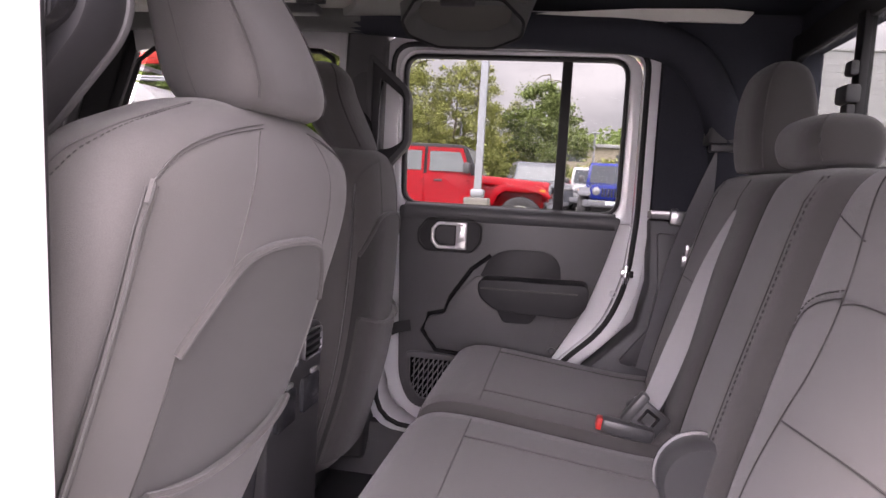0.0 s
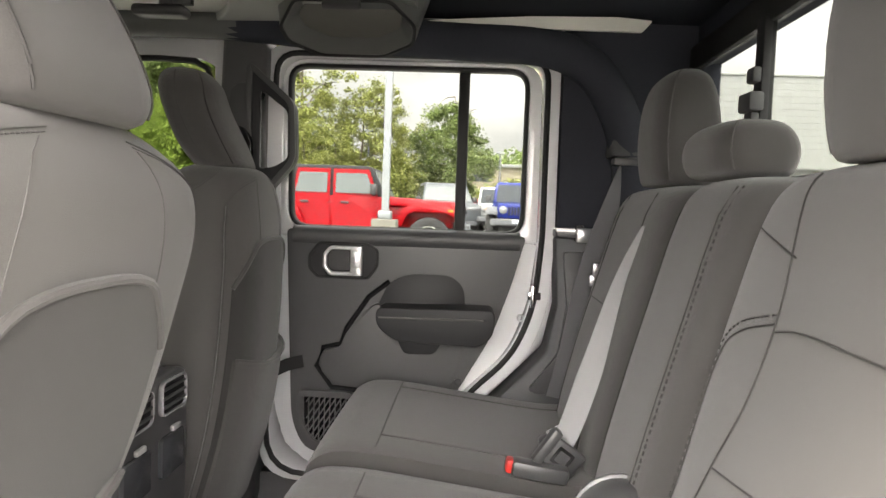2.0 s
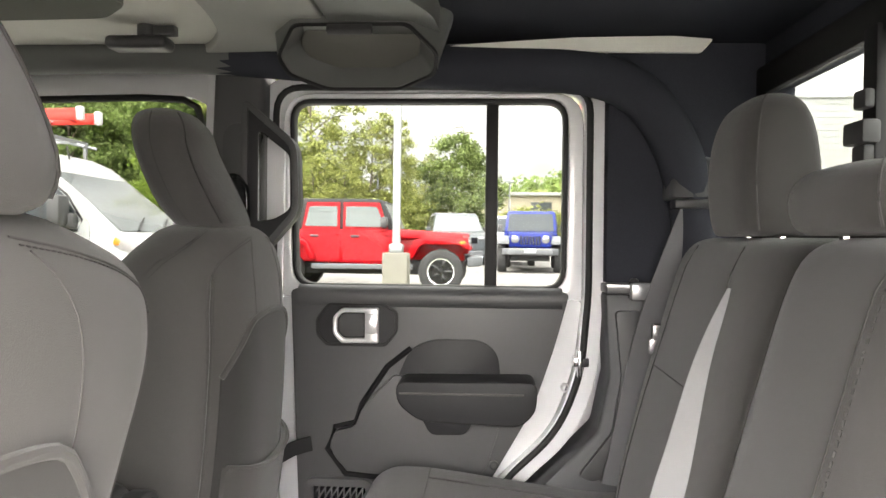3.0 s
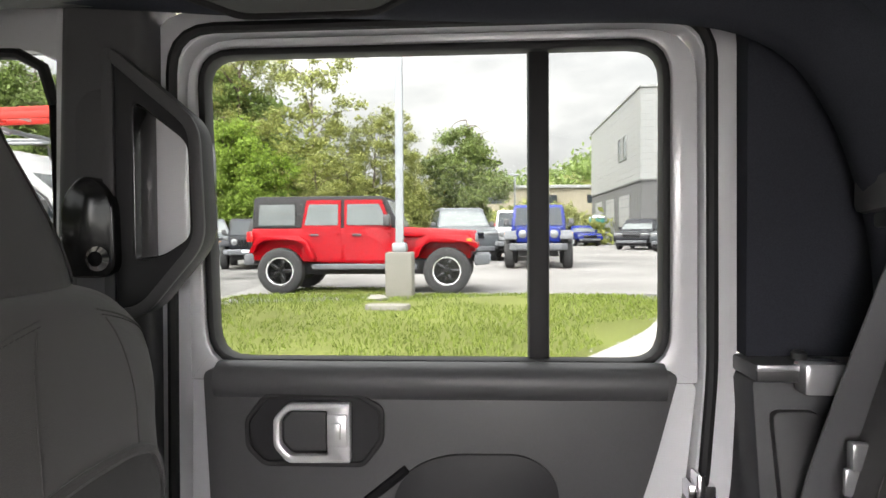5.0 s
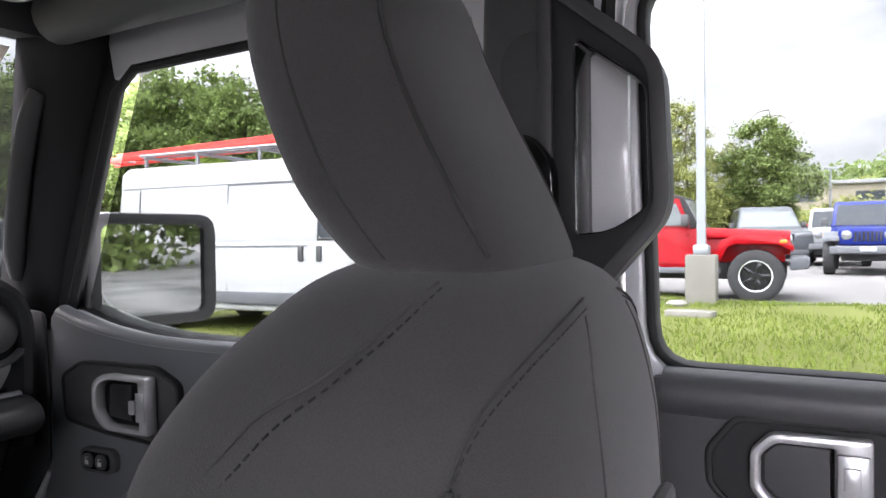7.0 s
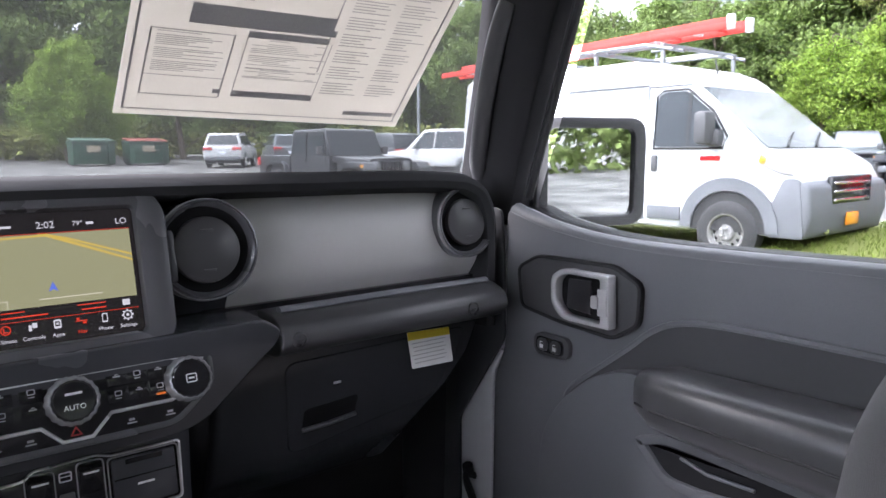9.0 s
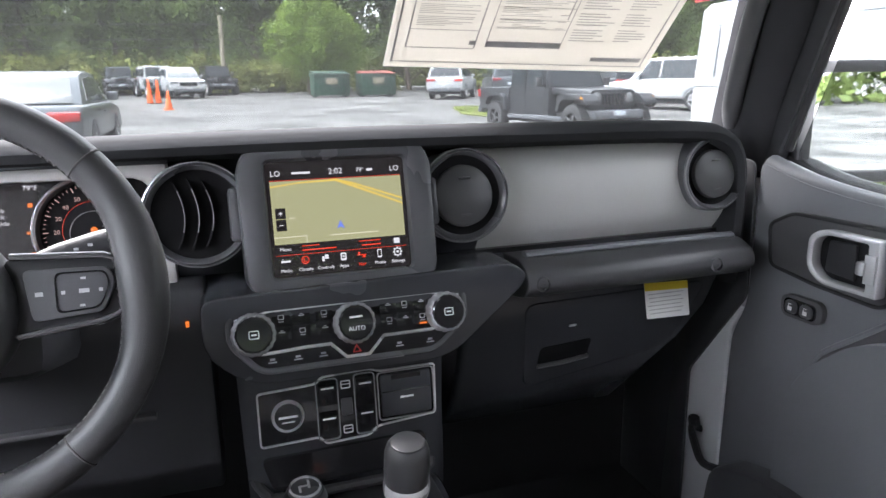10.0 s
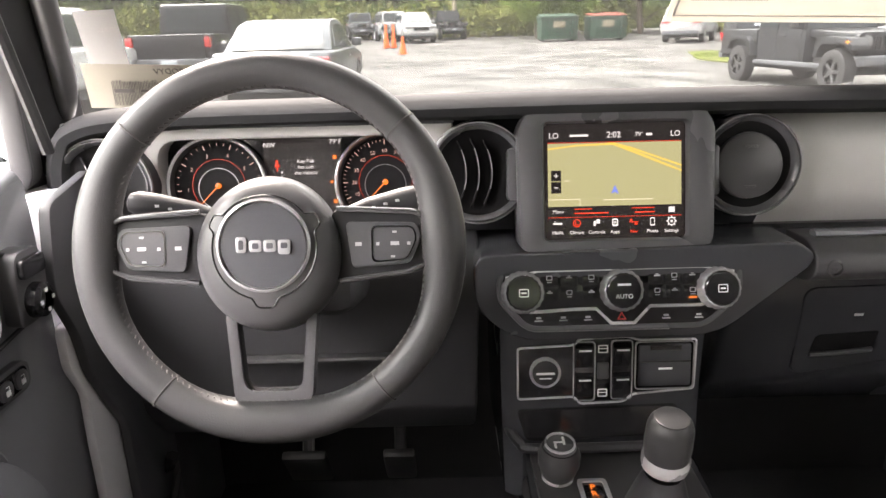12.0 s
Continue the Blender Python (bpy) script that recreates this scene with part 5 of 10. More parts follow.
def bench_point(rows, yy, z, out=0.002):
    for a, b in zip(rows, rows[1:]):
        if a[0] <= z <= b[0]:
            s = (z - a[0]) / (b[0] - a[0])
            xf, xr, hw, p = [a[i] + (b[i] - a[i]) * s for i in range(1, 5)]
            k = max(0.0, 1 - abs(yy / hw) ** p) ** (1 / p)
            return Vector(((xf + xr) / 2 - (xr - xf) / 2 * k - out, yy, z))
    return Vector((rows[-1][1], yy, z))


def bench_seam(body, rows, pts, name="seat_seam", material_=None, r=0.0009, stitched=False):
    line = smooth_path([(0, *p) for p in pts], 5) if len(pts) > 2 else [Vector((0, *p)) for p in pts]
    line = [bench_point(rows, p.y, p.z) for p in line]
    part(name, dashes(line, 0.009, 0.0011) if stitched else tube(line, r, 6), material_ or M_THREAD, body)


seat_r, body_r, rows_r = bench_back(0.165, 0.615, "grey cloth outboard section of the rear bench back")
bench_seam(body_r, rows_r, [(-0.13, 0.93), (-0.125, 1.15), (-0.10, 1.40)])
bench_seam(body_r, rows_r, [(0.13, 0.93), (0.125, 1.15), (0.10, 1.40)])
bench_seam(body_r, rows_r, [(-0.12, 1.20), (0.12, 1.20)])
seat_c, body_c, rows_c = bench_back(-0.105, 0.160, "grey cloth centre section of the rear bench back")
bench_seam(body_c, rows_c, [(-0.085, 0.93), (-0.088, 1.15), (-0.085, 1.40)], "stitch_line", stitched=True)
bench_seam(body_c, rows_c, [(-0.075, 0.93), (-0.078, 1.15), (-0.075, 1.40)])
bench_seam(body_c, rows_c, [(0.10, 0.93), (0.102, 1.15), (0.10, 1.40)])
seat_l, body_l, rows_l = bench_back(-0.615, -0.110, "grey cloth wide section of the rear bench back")
bench_seam(body_l, rows_l, [(0.085, 1.283), (0.155, 1.266), (0.195, 1.239), (0.205, 1.187), (0.200, 1.118), (0.210, 1.028), (0.215, 0.95)], "stitch_line", stitched=True)
bench_seam(body_l, rows_l, [(0.085, 1.275), (0.148, 1.259), (0.186, 1.235), (0.196, 1.187), (0.191, 1.118), (0.201, 1.028), (0.206, 0.95)])
bench_seam(body_l, rows_l, [(0.130, 1.405), (0.108, 1.361), (0.089, 1.304), (0.084, 1.253), (0.091, 1.199), (0.113, 1.141), (0.139, 1.06), (0.150, 0.95)])
bench_seam(body_l, rows_l, [(0.205, 1.355), (0.150, 1.345), (0.090, 1.331)])
bench_seam(body_l, rows_l, [(0.084, 1.268), (0.041, 1.275), (-0.049, 1.274), (-0.125, 1.272)])
bench_seam(body_l, rows_l, [(0.113, 1.140), (-0.049, 1.156), (-0.114, 1.161)])
bench_seam(body_l, rows_l, [(-0.145, 1.405), (-0.127, 1.32), (-0.123, 1.275), (-0.118, 1.219), (-0.114, 1.161), (-0.13, 1.06), (-0.15, 0.95)])


def bench_headrest(y, hw, z1, label):
    rest = thing("rear_headrest", label, "headrest", (0, y, 0), group="rear headrests")
    top = z1 - 1.425
    rows = [(1.414, 0.985, 1.065, hw * 0.80, 2.8), (1.422, 0.972, 1.075, hw * 0.96, 3.2), (1.425 + top * 0.3, 0.965, 1.08, hw, 3.6), (1.425 + top * 0.65, 0.968, 1.075, hw * 0.97, 3.4), (1.425 + top * 0.88, 0.980, 1.065, hw * 0.82, 3.0), (1.425 + top * 0.98, 1.0, 1.05, hw * 0.55, 2.6), (1.425 + top, 1.012, 1.035, hw * 0.25, 2.2)]
    pad = part("pad", cushion(spline_rows(rows, 4), 26), M_FABRIC, rest)
    for s in (1, -1):
        line = []
        for z, xf, xr, w, p in spline_rows(rows, 3)[3:-3]:
            c, sn = math.cos(radians(122)), math.sin(radians(122))
            line.append(((xf + xr) / 2 - (xr - xf) / 2 * abs(c) ** (2 / p), s * (w * sn ** (2 / p) + 0.001), z))
        part("headrest_seam", tube(line, 0.0014, 5), M_SEAM, pad)
        part("headrest_post", tube([(1.03, s * 0.06, 1.38), (1.03, s * 0.06, 1.425)], 0.007, 8), M_CHROME, rest, "chrome headrest post")


bench_headrest(0.365, 0.096, 1.612, "tall grey cloth outboard headrest")
bench_headrest(0.084, 0.097, 1.490, "low grey cloth centre headrest")
bench_headrest(-0.345, 0.130, 1.64, "tall grey cloth outboard headrest")


def bench_cushion(y0, y1, label):
    yc, hw = (y0 + y1) / 2, (y1 - y0) / 2
    seat = thing("bench_cushion", label, "car seat", (0, yc, 0), group="rear bench")
    rings = []
    prof = spline_rows([(0.46, 0.74, 0.0), (0.425, 0.86, 0.0), (0.425, 0.945, 0.0), (0.455, 0.982, 0.0), (0.52, 0.988, 0.0), (0.66, 0.972, 0.0), (0.80, 0.955, 0.0), (0.90, 0.950, 0.0), (0.93, 0.92, 0.0), (0.93, 0.74, 0.0)], 4)
    ny = 22
    for j in range(ny + 1):
        u = 2 * j / ny - 1
        e = max(0.0, abs(u) - 0.86) / 0.14
        drop = 0.035 * e ** 2.4 - 0.006 * (1 - u * u)
        rings.append([(x + (0.03 * e ** 3 if x < 0.6 else 0), hw * u, z - (drop if z > 0.8 else 0)) for x, z, _ in prof])
    body = part("cushion", loft(rings), M_FABRIC, seat)
    def at(x, u):
        for (xa, za, _), (xb, zb, _) in zip(prof[12:], prof[13:]):
            if xa <= x <= xb:
                return Vector((x, hw * u, za + (zb - za) * (x - xa) / (xb - xa) + 0.006 * (1 - u * u) + 0.0015))
        return Vector((x, hw * u, 0.985))
    part("seat_seam", tube([at(0.535, u) for u in np.linspace(-0.84, 0.84, 14)], 0.0013, 6), M_SEAM, body)
    part("seat_seam", tube([at(x, 0.62) for x in np.linspace(0.535, 0.86, 10)], 0.0013, 6), M_SEAM, body)
    part("seat_seam", tube([at(x, -0.62) for x in np.linspace(0.535, 0.86, 10)], 0.0013, 6), M_SEAM, body)
    return seat


bench_cushion(0.135, 0.62, "dark grey cloth outboard rear seat cushion")
bench_cushion(-0.62, 0.130, "dark grey cloth wide rear seat cushion")
base = part("seat_riser", box(0.50, 1.12, -0.63, 0.63, 0.70, 0.80, 0.01), M_MATTE)
tagged(base, "black storage riser under the rear bench", "seat base")

# ---- belts and buckles of the bench ----
belt = thing("shoulder_belt", "dark grey shoulder belt running down from the roof bar", "seat belt")
part("webbing", ribbon(smooth_path([(0.99, 0.565, 1.47), (0.955, 0.56, 1.38), (0.925, 0.565, 1.29), (0.905, 0.58, 1.20), (0.885, 0.585, 1.08), (0.86, 0.58, 0.97)], 4), 0.046, 0.002, (1, 0.3, 0)), M_BELT, belt)
part("tongue", join(box(0.918, 0.936, 0.548, 0.562, 1.235, 1.262, 0.003), box(0.912, 0.942, 0.55, 0.558, 1.21, 1.238, 0.004)), M_SILVERDARK, belt, "steel belt tongue")
belt2 = thing("lap_belt", "light grey seat belt lying down the bench back", "seat belt")
run = smooth_path([(0.950, 0.275, 1.345), (0.910, 0.255, 1.25), (0.872, 0.225, 1.13), (0.835, 0.195, 1.03), (0.805, 0.175, 0.975), (0.795, 0.160, 0.962)], 5)
half = np.interp(np.linspace(0, 1, len(run)), [0, 0.12, 0.45, 0.75, 1], [0.002, 0.008, 0.020, 0.018, 0.017])
part("webbing", loft([[(p.x - 0.93 * w, p.y + 0.33 * w - 0.001, p.z), (p.x + 0.93 * w, p.y - 0.33 * w - 0.001, p.z + 0.1 * w), (p.x + 0.93 * w, p.y - 0.33 * w + 0.001, p.z + 0.1 * w), (p.x - 0.93 * w, p.y + 0.33 * w + 0.001, p.z)] for p, w in zip(run, half)]), M_BELTLIGHT, belt2)
part("latch_plate", moved(join(box(-0.030, 0.030, -0.006, 0.006, -0.022, 0.022, 0.004), box(-0.036, -0.02, -0.012, 0.012, -0.03, 0.03, 0.004)), Matrix.Translation((0.82, 0.168, 0.992)) @ Matrix.Rotation(radians(35), 4, "Y")), M_SATIN, belt2)
part("latch_window", moved(hoop(rect(-0.014, 0.014, -0.014, 0.014, 0.003, 3), rect(-0.009, 0.009, -0.009, 0.009, 0.002, 3), "y", -0.0085, -0.0065), Matrix.Translation((0.82, 0.168, 0.992)) @ Matrix.Rotation(radians(35), 4, "Y")), M_CHROME, belt2)
buckle = thing("belt_buckle", "black belt buckle with a red release button", "buckle", (0.765, 0.160, 0.975))
part("buckle_body", moved(box(-0.022, 0.065, -0.016, 0.016, -0.012, 0.012, 0.006), Matrix.Rotation(radians(8), 4, "Y")), M_SATIN, buckle)
part("release_button", moved(box(-0.030, -0.018, -0.012, 0.012, -0.010, 0.011, 0.004), Matrix.Rotation(radians(8), 4, "Y")), M_RED, buckle, "red release button")
buckle2 = thing("belt_buckle", "black stowed belt buckle by the seat bight", "buckle", (0.845, 0.30, 0.985))
part("buckle_body", moved(box(-0.05, 0.05, -0.018, 0.018, -0.014, 0.014, 0.007), Matrix.Rotation(radians(-30), 4, "Y")), M_SATIN, buckle2)
part("buckle_window", moved(hoop(rect(-0.03, 0.02, -0.012, 0.012, 0.004, 3), rect(-0.024, 0.014, -0.008, 0.008, 0.003, 3), "z", 0.014, 0.016), Matrix.Rotation(radians(-30), 4, "Y")), M_CHROME, buckle2)
hinge = thing("seat_hinge_cover", "black round hinge cover between the bench sections", "hinge cover", (0.865, -0.045, 0.985))
part("cover", moved(lathe([(0.0, -0.03), (0.05, -0.03), (0.058, -0.02), (0.058, 0.02), (0.05, 0.03), (0.0, 0.03)], 28), Matrix.Rotation(radians(90), 4, "X")), M_SATIN, hinge)
part("rim", moved(lathe([(0.056, -0.024), (0.061, -0.018), (0.061, -0.012), (0.056, -0.008)], 28), Matrix.Rotation(radians(90), 4, "X")), M_SILVERDARK, hinge)


# ---- dashboard ----
M_SCREEN = glow_material("lit_map_screen", (0.41, 0.41, 0.215), 0.0385)
M_SCREENDARK = glow_material("dark_screen_glass", (0.012, 0.010, 0.010), 0.046)
M_ROAD = glow_material("yellow_map_road", (0.75, 0.55, 0.10), 0.0409)
M_ROADPALE = glow_material("pale_map_road", (0.75, 0.72, 0.50), 0.0409)
M_LITWHITE = glow_material("white_lit_print", (0.75, 0.75, 0.75), 0.0406)
M_LITRED = glow_material("red_lit_print", (0.75, 0.05, 0.02), 0.0477)
M_LITORANGE = glow_material("orange_lit_print", (0.95, 0.22, 0.03), 0.0384)
M_LITDIAL = glow_material("dim_red_dial_print", (0.75, 0.48, 0.42), 0.0234)
M_LITBLUE = glow_material("blue_map_arrow", (0.10, 0.16, 0.55), 0.0601)


dash = thing("dashboard", "black moulded dashboard with a grey fascia", "dashboard")
route = smooth_path([(0, -0.700, 1.14), (0, -0.702, 1.27), (0, -0.694, 1.340), (0, -0.660, 1.380), (0, -0.56, 1.394), (0, -0.28, 1.398), (0, 0.0, 1.400), (0, 0.28, 1.398), (0, 0.52, 1.394), (0, 0.595, 1.380), (0, 0.628, 1.340), (0, 0.636, 1.27), (0, 0.634, 1.14)], 6)
section = [(-0.86, -0.045), (-0.74, -0.012), (-0.66, -0.001), (-0.622, 0.0), (-0.607, -0.005), (-0.601, -0.014), (-0.606, -0.024), (-0.622, -0.030), (-0.66, -0.036), (-0.86, -0.07)]
rings = []
for i, p in enumerate(route):
    t = (route[min(i + 1, len(route) - 1)] - route[max(i - 1, 0)]).normalized()
    up = Vector((0, -t.z, t.y))
    rings.append([(x, p.y + up.y * h, p.z + up.z * h) for x, h in section])
part("top_pad", loft(rings), M_TOPPAD, dash, "black soft dashboard top")
fascia = [(p.x, p.z) for p in smooth_path([(-0.672, 0, 1.376), (-0.652, 0, 1.362), (-0.634, 0, 1.338), (-0.624, 0, 1.306), (-0.622, 0, 1.278), (-0.628, 0, 1.250), (-0.646, 0, 1.222)], 4)] + [(-0.75, 1.215), (-0.75, 1.376)]
part("fascia_panel", prism(fascia, "y", 0.196, 0.615), M_DASHTRIM, dash, "satin dark grey fascia panel", smooth=35)
part("centre_panel", prism(fascia, "y", -0.198, 0.1955), M_DASHBLACK, dash, "black panel behind the screen and vents", smooth=35)
hole = rect(-0.566, -0.216, 1.226, 1.350, 0.03)
part("cluster_surround", join(hoop(rect(-0.682, -0.1985, 1.215, 1.374, 0.004), hole, "x", -0.70, -0.630, 0.006)), M_DASHTRIM, dash, "satin dark grey instrument surround")
part("knee_panel", prism([(-0.64, 1.222), (-0.605, 1.215), (-0.60, 1.17), (-0.625, 1.08), (-0.66, 0.95), (-0.72, 0.88), (-0.86, 0.86), (-0.86, 1.22)], "y", -0.685, -0.168, 0.008), M_MATTE, dash, "black knee panel below the wheel")
part("knee_slot", box(-0.655, -0.6185, -0.50, -0.24, 1.048, 1.055, 0.002), M_PANEL, dash)
lower_rows = [(1.225, -0.640, 0.612), (1.165, -0.612, 0.606), (1.10, -0.628, 0.594), (1.04, -0.648, 0.560), (0.985, -0.672, 0.515), (0.92, -0.715, 0.48), (0.875, -0.80, 0.45)]
part("passenger_lower", rounded(loft([[(-0.90, 0.17, z), (x, 0.17, z), (x, ye, z), (-0.90, ye + 0.02, z)] for z, x, ye in lower_rows]), 0.012, 3, 40), M_DASHBLACK, dash, "black lower dashboard")
part("shadow_gap", box(-0.66, -0.635, 0.165, 0.610, 1.217, 1.224), M_GLOSSBLACK, dash)
grab = part("grab_bar", prism(soft([(-0.66, 1.215), (-0.585, 1.219), (-0.556, 1.206), (-0.549, 1.187), (-0.566, 1.168), (-0.62, 1.158), (-0.66, 1.16)], 0.012, 4), "y", 0.235, 0.608, 0.010, 3), M_SATIN, dash, "black passenger grab bar")
part("ledge_strip", tube([(-0.598, 0.25, 1.2205), (-0.596, 0.45, 1.222), (-0.598, 0.60, 1.2205)], 0.0085, 8, flat=0.6), M_DOORGREY, grab, "satin grey ledge strip")
for y in (0.257, 0.538):
    part("screw", join(lathe([(0.0105, -0.004), (0.0105, 0.002), (0.0085, 0.003), (0.0075, -0.001), (0.0, -0.001)], 18, face_x(-0.5535, y, 1.190, 8)), lathe([(0.0045, -0.001), (0.0045, 0.0022), (0.0, 0.0022)], 6, face_x(-0.5535, y, 1.190, 8))), M_SPOKE, grab, "dark recessed bolt head")
slope = Matrix(((1, 0, 0.333, -0.375), (0, 1, 0, 0), (0, 0, 1, 0), (0, 0, 0, 1)))  # follows the leaning lower dashboard
glove = part("glove_box_door", moved(prism(soft([(0.262, 1.140), (0.575, 1.146), (0.540, 1.03), (0.285, 0.985)], 0.02, 5), "x", -0.66, -0.6185, 0.006), slope), M_DASHBLACK, dash, "black glove box lid")
part("glove_handle_recess", moved(prism(soft([(0.300, 1.060), (0.388, 1.066), (0.384, 1.030), (0.300, 1.024)], 0.008, 4), "x", -0.64, -0.6175, 0.001), slope), M_VENTBLACK, glove, "dark finger slot")
part("glove_handle", moved(tube([(-0.617, 0.300, 1.026), (-0.6155, 0.342, 1.028), (-0.617, 0.386, 1.033)], 0.0042, 8), slope), M_RINGGREY, glove, "dark glove box handle")
part("glove_lock", moved(box(-0.6185, -0.6165, 0.341, 0.353, 1.093, 1.097, 0.0005), slope), M_SILVER, glove)
tag = thing("warning_label", "white hanging card with a yellow heading", "label", (-0.607, 0.497, 1.125))
part("card", moved(prism(soft([(-0.040, 0.029), (0.038, 0.026), (0.041, -0.029), (-0.036, -0.027)], 0.002, 2), "x", -0.0005, 0.0005), Matrix.Rotation(radians(-8), 4, "Y")), M_LABELWHITE, tag)
part("heading", moved(prism([(-0.040, 0.029), (0.038, 0.026), (0.0385, 0.014), (-0.0395, 0.0165)], "x", 0.0006, 0.001), Matrix.Rotation(radians(-8), 4, "Y")), M_YELLOW, tag, "yellow heading bar")
part("print_lines", moved(join(*[box(0.0006, 0.0009, -0.034 + 0.002 * (k % 3), 0.030 - 0.004 * (k % 2), 0.0100 - 0.006 * k, 0.0111 - 0.006 * k) for k in range(6)]), Matrix.Rotation(radians(-8), 4, "Y")), M_INK, tag)


def air_vent(x, y, z, r, shut, label):
    """A round vent: satin ring, black bowl, and a shut disc or open slats."""
    vent = thing("air_vent", label, "air vent", (x, y, z), group="dashboard vents")
    m = face_x(0.012, 0, 0, 6)
    part("ring", lathe([(r * 1.36, -0.03), (r * 1.36, -0.006), (r * 1.31, 0.002), (r * 1.24, 0.006), (r * 1.17, 0.003), (r * 1.11, -0.006), (r * 1.09, -0.03)], 48, m), M_RINGGREY, vent, "satin charcoal vent ring")
    # the highlight on the rounded ring, laid on as a silver line
    part("ring_edge", lathe([(r * 1.285, 0.002), (r * 1.30, 0.0052), (r * 1.335, 0.0042), (r * 1.345, 0.000), (r * 1.30, -0.003)], 48, m), M_SILVERDARK, vent, "thin silver line painting the ring's highlight")
    part("bowl", lathe([(0, -0.012), (r * 1.13, -0.010), (r * 1.13, -0.004), (r * 1.06, -0.006), (0, -0.008)], 40, m), M_VENTBLACK, vent)
    if shut:
        disc = part("shutter", moved(lathe([(0, 0.0035), (r * 0.80, 0.0035), (r * 0.86, 0.0015), (r * 0.88, -0.006), (0, -0.006)], 40), m @ Matrix.Rotation(radians(-5), 4, "X")), M_SATIN, vent, "dark grey vent shutter")
        for v in (-0.54, 0.50):
            part("thumb_tab", moved(box(-0.008, 0.008, r * (v - 0.03), r * (v + 0.03), 0.003, 0.0065, 0.001), m), M_PANEL, disc)
    else:
        for k in (-1, 0, 1):
            bow = [(k * r * 0.34 - 0.20 * r + 0.22 * r * (1 - u * u), u * r * math.sqrt(max(0.05, 1 - (k * 0.34) ** 2)) * 0.88, -0.003) for u in np.linspace(-1, 1, 9)]
            slat = part("slat", moved(ribbon(bow, 0.009, 0.0016, (0, 0, 1)), m), M_VENTBLACK, vent)
            part("slat_edge", moved(tube([(p[0], p[1], 0.0018) for p in bow[2:-1]], 0.0007, 5), m), M_SILVERDARK, slat, "thin grey slat edge")
    return vent


air_vent(-0.622, 0.166, 1.307, 0.047, True, "round dashboard vent with its shutter closed")
air_vent(-0.626, 0.573, 1.314, 0.042, True, "round dashboard vent at the passenger end, closed")
air_vent(-0.622, -0.168, 1.305, 0.047, False, "round dashboard vent with open curved slats")
air_vent(-0.622, -0.628, 1.298, 0.045, False, "round dashboard vent beside the driver door, open")

# ---- centre screen ----
unit = thing("touch_screen", "lit navigation touch screen in a thick black bezel", "screen", (-0.600, -0.002, 1.292))
sm = face_x(0, 0, 0, 14)
sd = sm @ Matrix.Translation((-0.001, 0.002, 0)) @ Matrix.Diagonal((0.935, 0.955, 1, 1))
oc = soft([(-0.102, -0.092), (0.102, -0.092), (0.119, -0.074), (0.121, 0.068), (0.104, 0.093), (-0.104, 0.093), (-0.121, 0.068), (-0.119, -0.074)], 0.014, 4)
ic = [(x * 0.935 - 0.001, z * 0.955 + 0.002) for x, z in soft([(-0.089, -0.074), (0.089, -0.074), (0.0925, -0.070), (0.0925, 0.069), (0.089, 0.073), (-0.089, 0.073), (-0.0925, 0.069), (-0.0925, -0.070)], 0.003, 4)]
part("bezel", moved(hoop(oc, ic, "z", -0.04, 0.014, 0.008), sm), M_RINGGREY, unit, "thick satin charcoal bezel")
for s in (1, -1):
    part("bezel_ear", moved(box(s * 0.1225 - 0.009, s * 0.1225 + 0.009, -0.02, 0.045, -0.035, -0.002, 0.006), sm), M_RINGGREY, unit)
part("display", moved(prism(rect(-0.093, 0.093, -0.074, 0.073, 0.003, 2), "z", -0.02, 0.003), sd), M_SCREENDARK, unit)


def on_screen(geo):
    return moved(geo, sd)


def tile(u0, u1, v0, v1, w=0.0034):
    return prism([(u0, v0), (u1, v0), (u1, v1), (u0, v1)], "z", w, w + 0.0004)


SX = Matrix.Translation((0, 0, 0.0042))
part("map", on_screen(tile(-0.087, 0.087, -0.032, 0.048)), M_SCREEN, unit, "pale green road map")
part("map_road", on_screen(join(prism([(-0.087, 0.040), (-0.05, 0.044), (0.0, 0.045), (0.02, 0.040), (0.087, 0.016), (0.087, 0.0185), (0.02, 0.0425), (0.0, 0.0475), (-0.05, 0.046), (-0.087, 0.042)], "z", 0.0039, 0.0042), prism([(-0.01, 0.048), (0.0, 0.048), (0.087, 0.012), (0.087, 0.0095)], "z", 0.0039, 0.0042))), M_ROAD, unit)
for t in (tile(-0.087, -0.045, -0.0235, -0.0225, 0.0039), tile(-0.015, 0.05, -0.025, -0.0238, 0.0039), tile(-0.046, -0.045, -0.032, -0.022, 0.0039), tile(-0.066, -0.058, 0.0, 0.001, 0.0039)):
    part("map_lane", on_screen(t), M_ROADPALE, unit)
part("map_arrow", on_screen(prism([(-0.005, -0.017), (0, -0.0145), (0.005, -0.017), (0, -0.006)], "z", 0.004, 0.0046)), M_LITBLUE, unit)
part("zoom_keys", on_screen(join(tile(-0.083, -0.070, 0.0005, 0.014, 0.004), tile(-0.083, -0.070, -0.015, -0.0005, 0.004))), M_SCREENDARK, unit)
part("zoom_marks", on_screen(join(tile(-0.079, -0.074, 0.0067, 0.0077, 0.0046), tile(-0.077, -0.076, 0.0047, 0.0097, 0.0046), tile(-0.079, -0.074, -0.0083, -0.0073, 0.0046))), M_LITWHITE, unit)
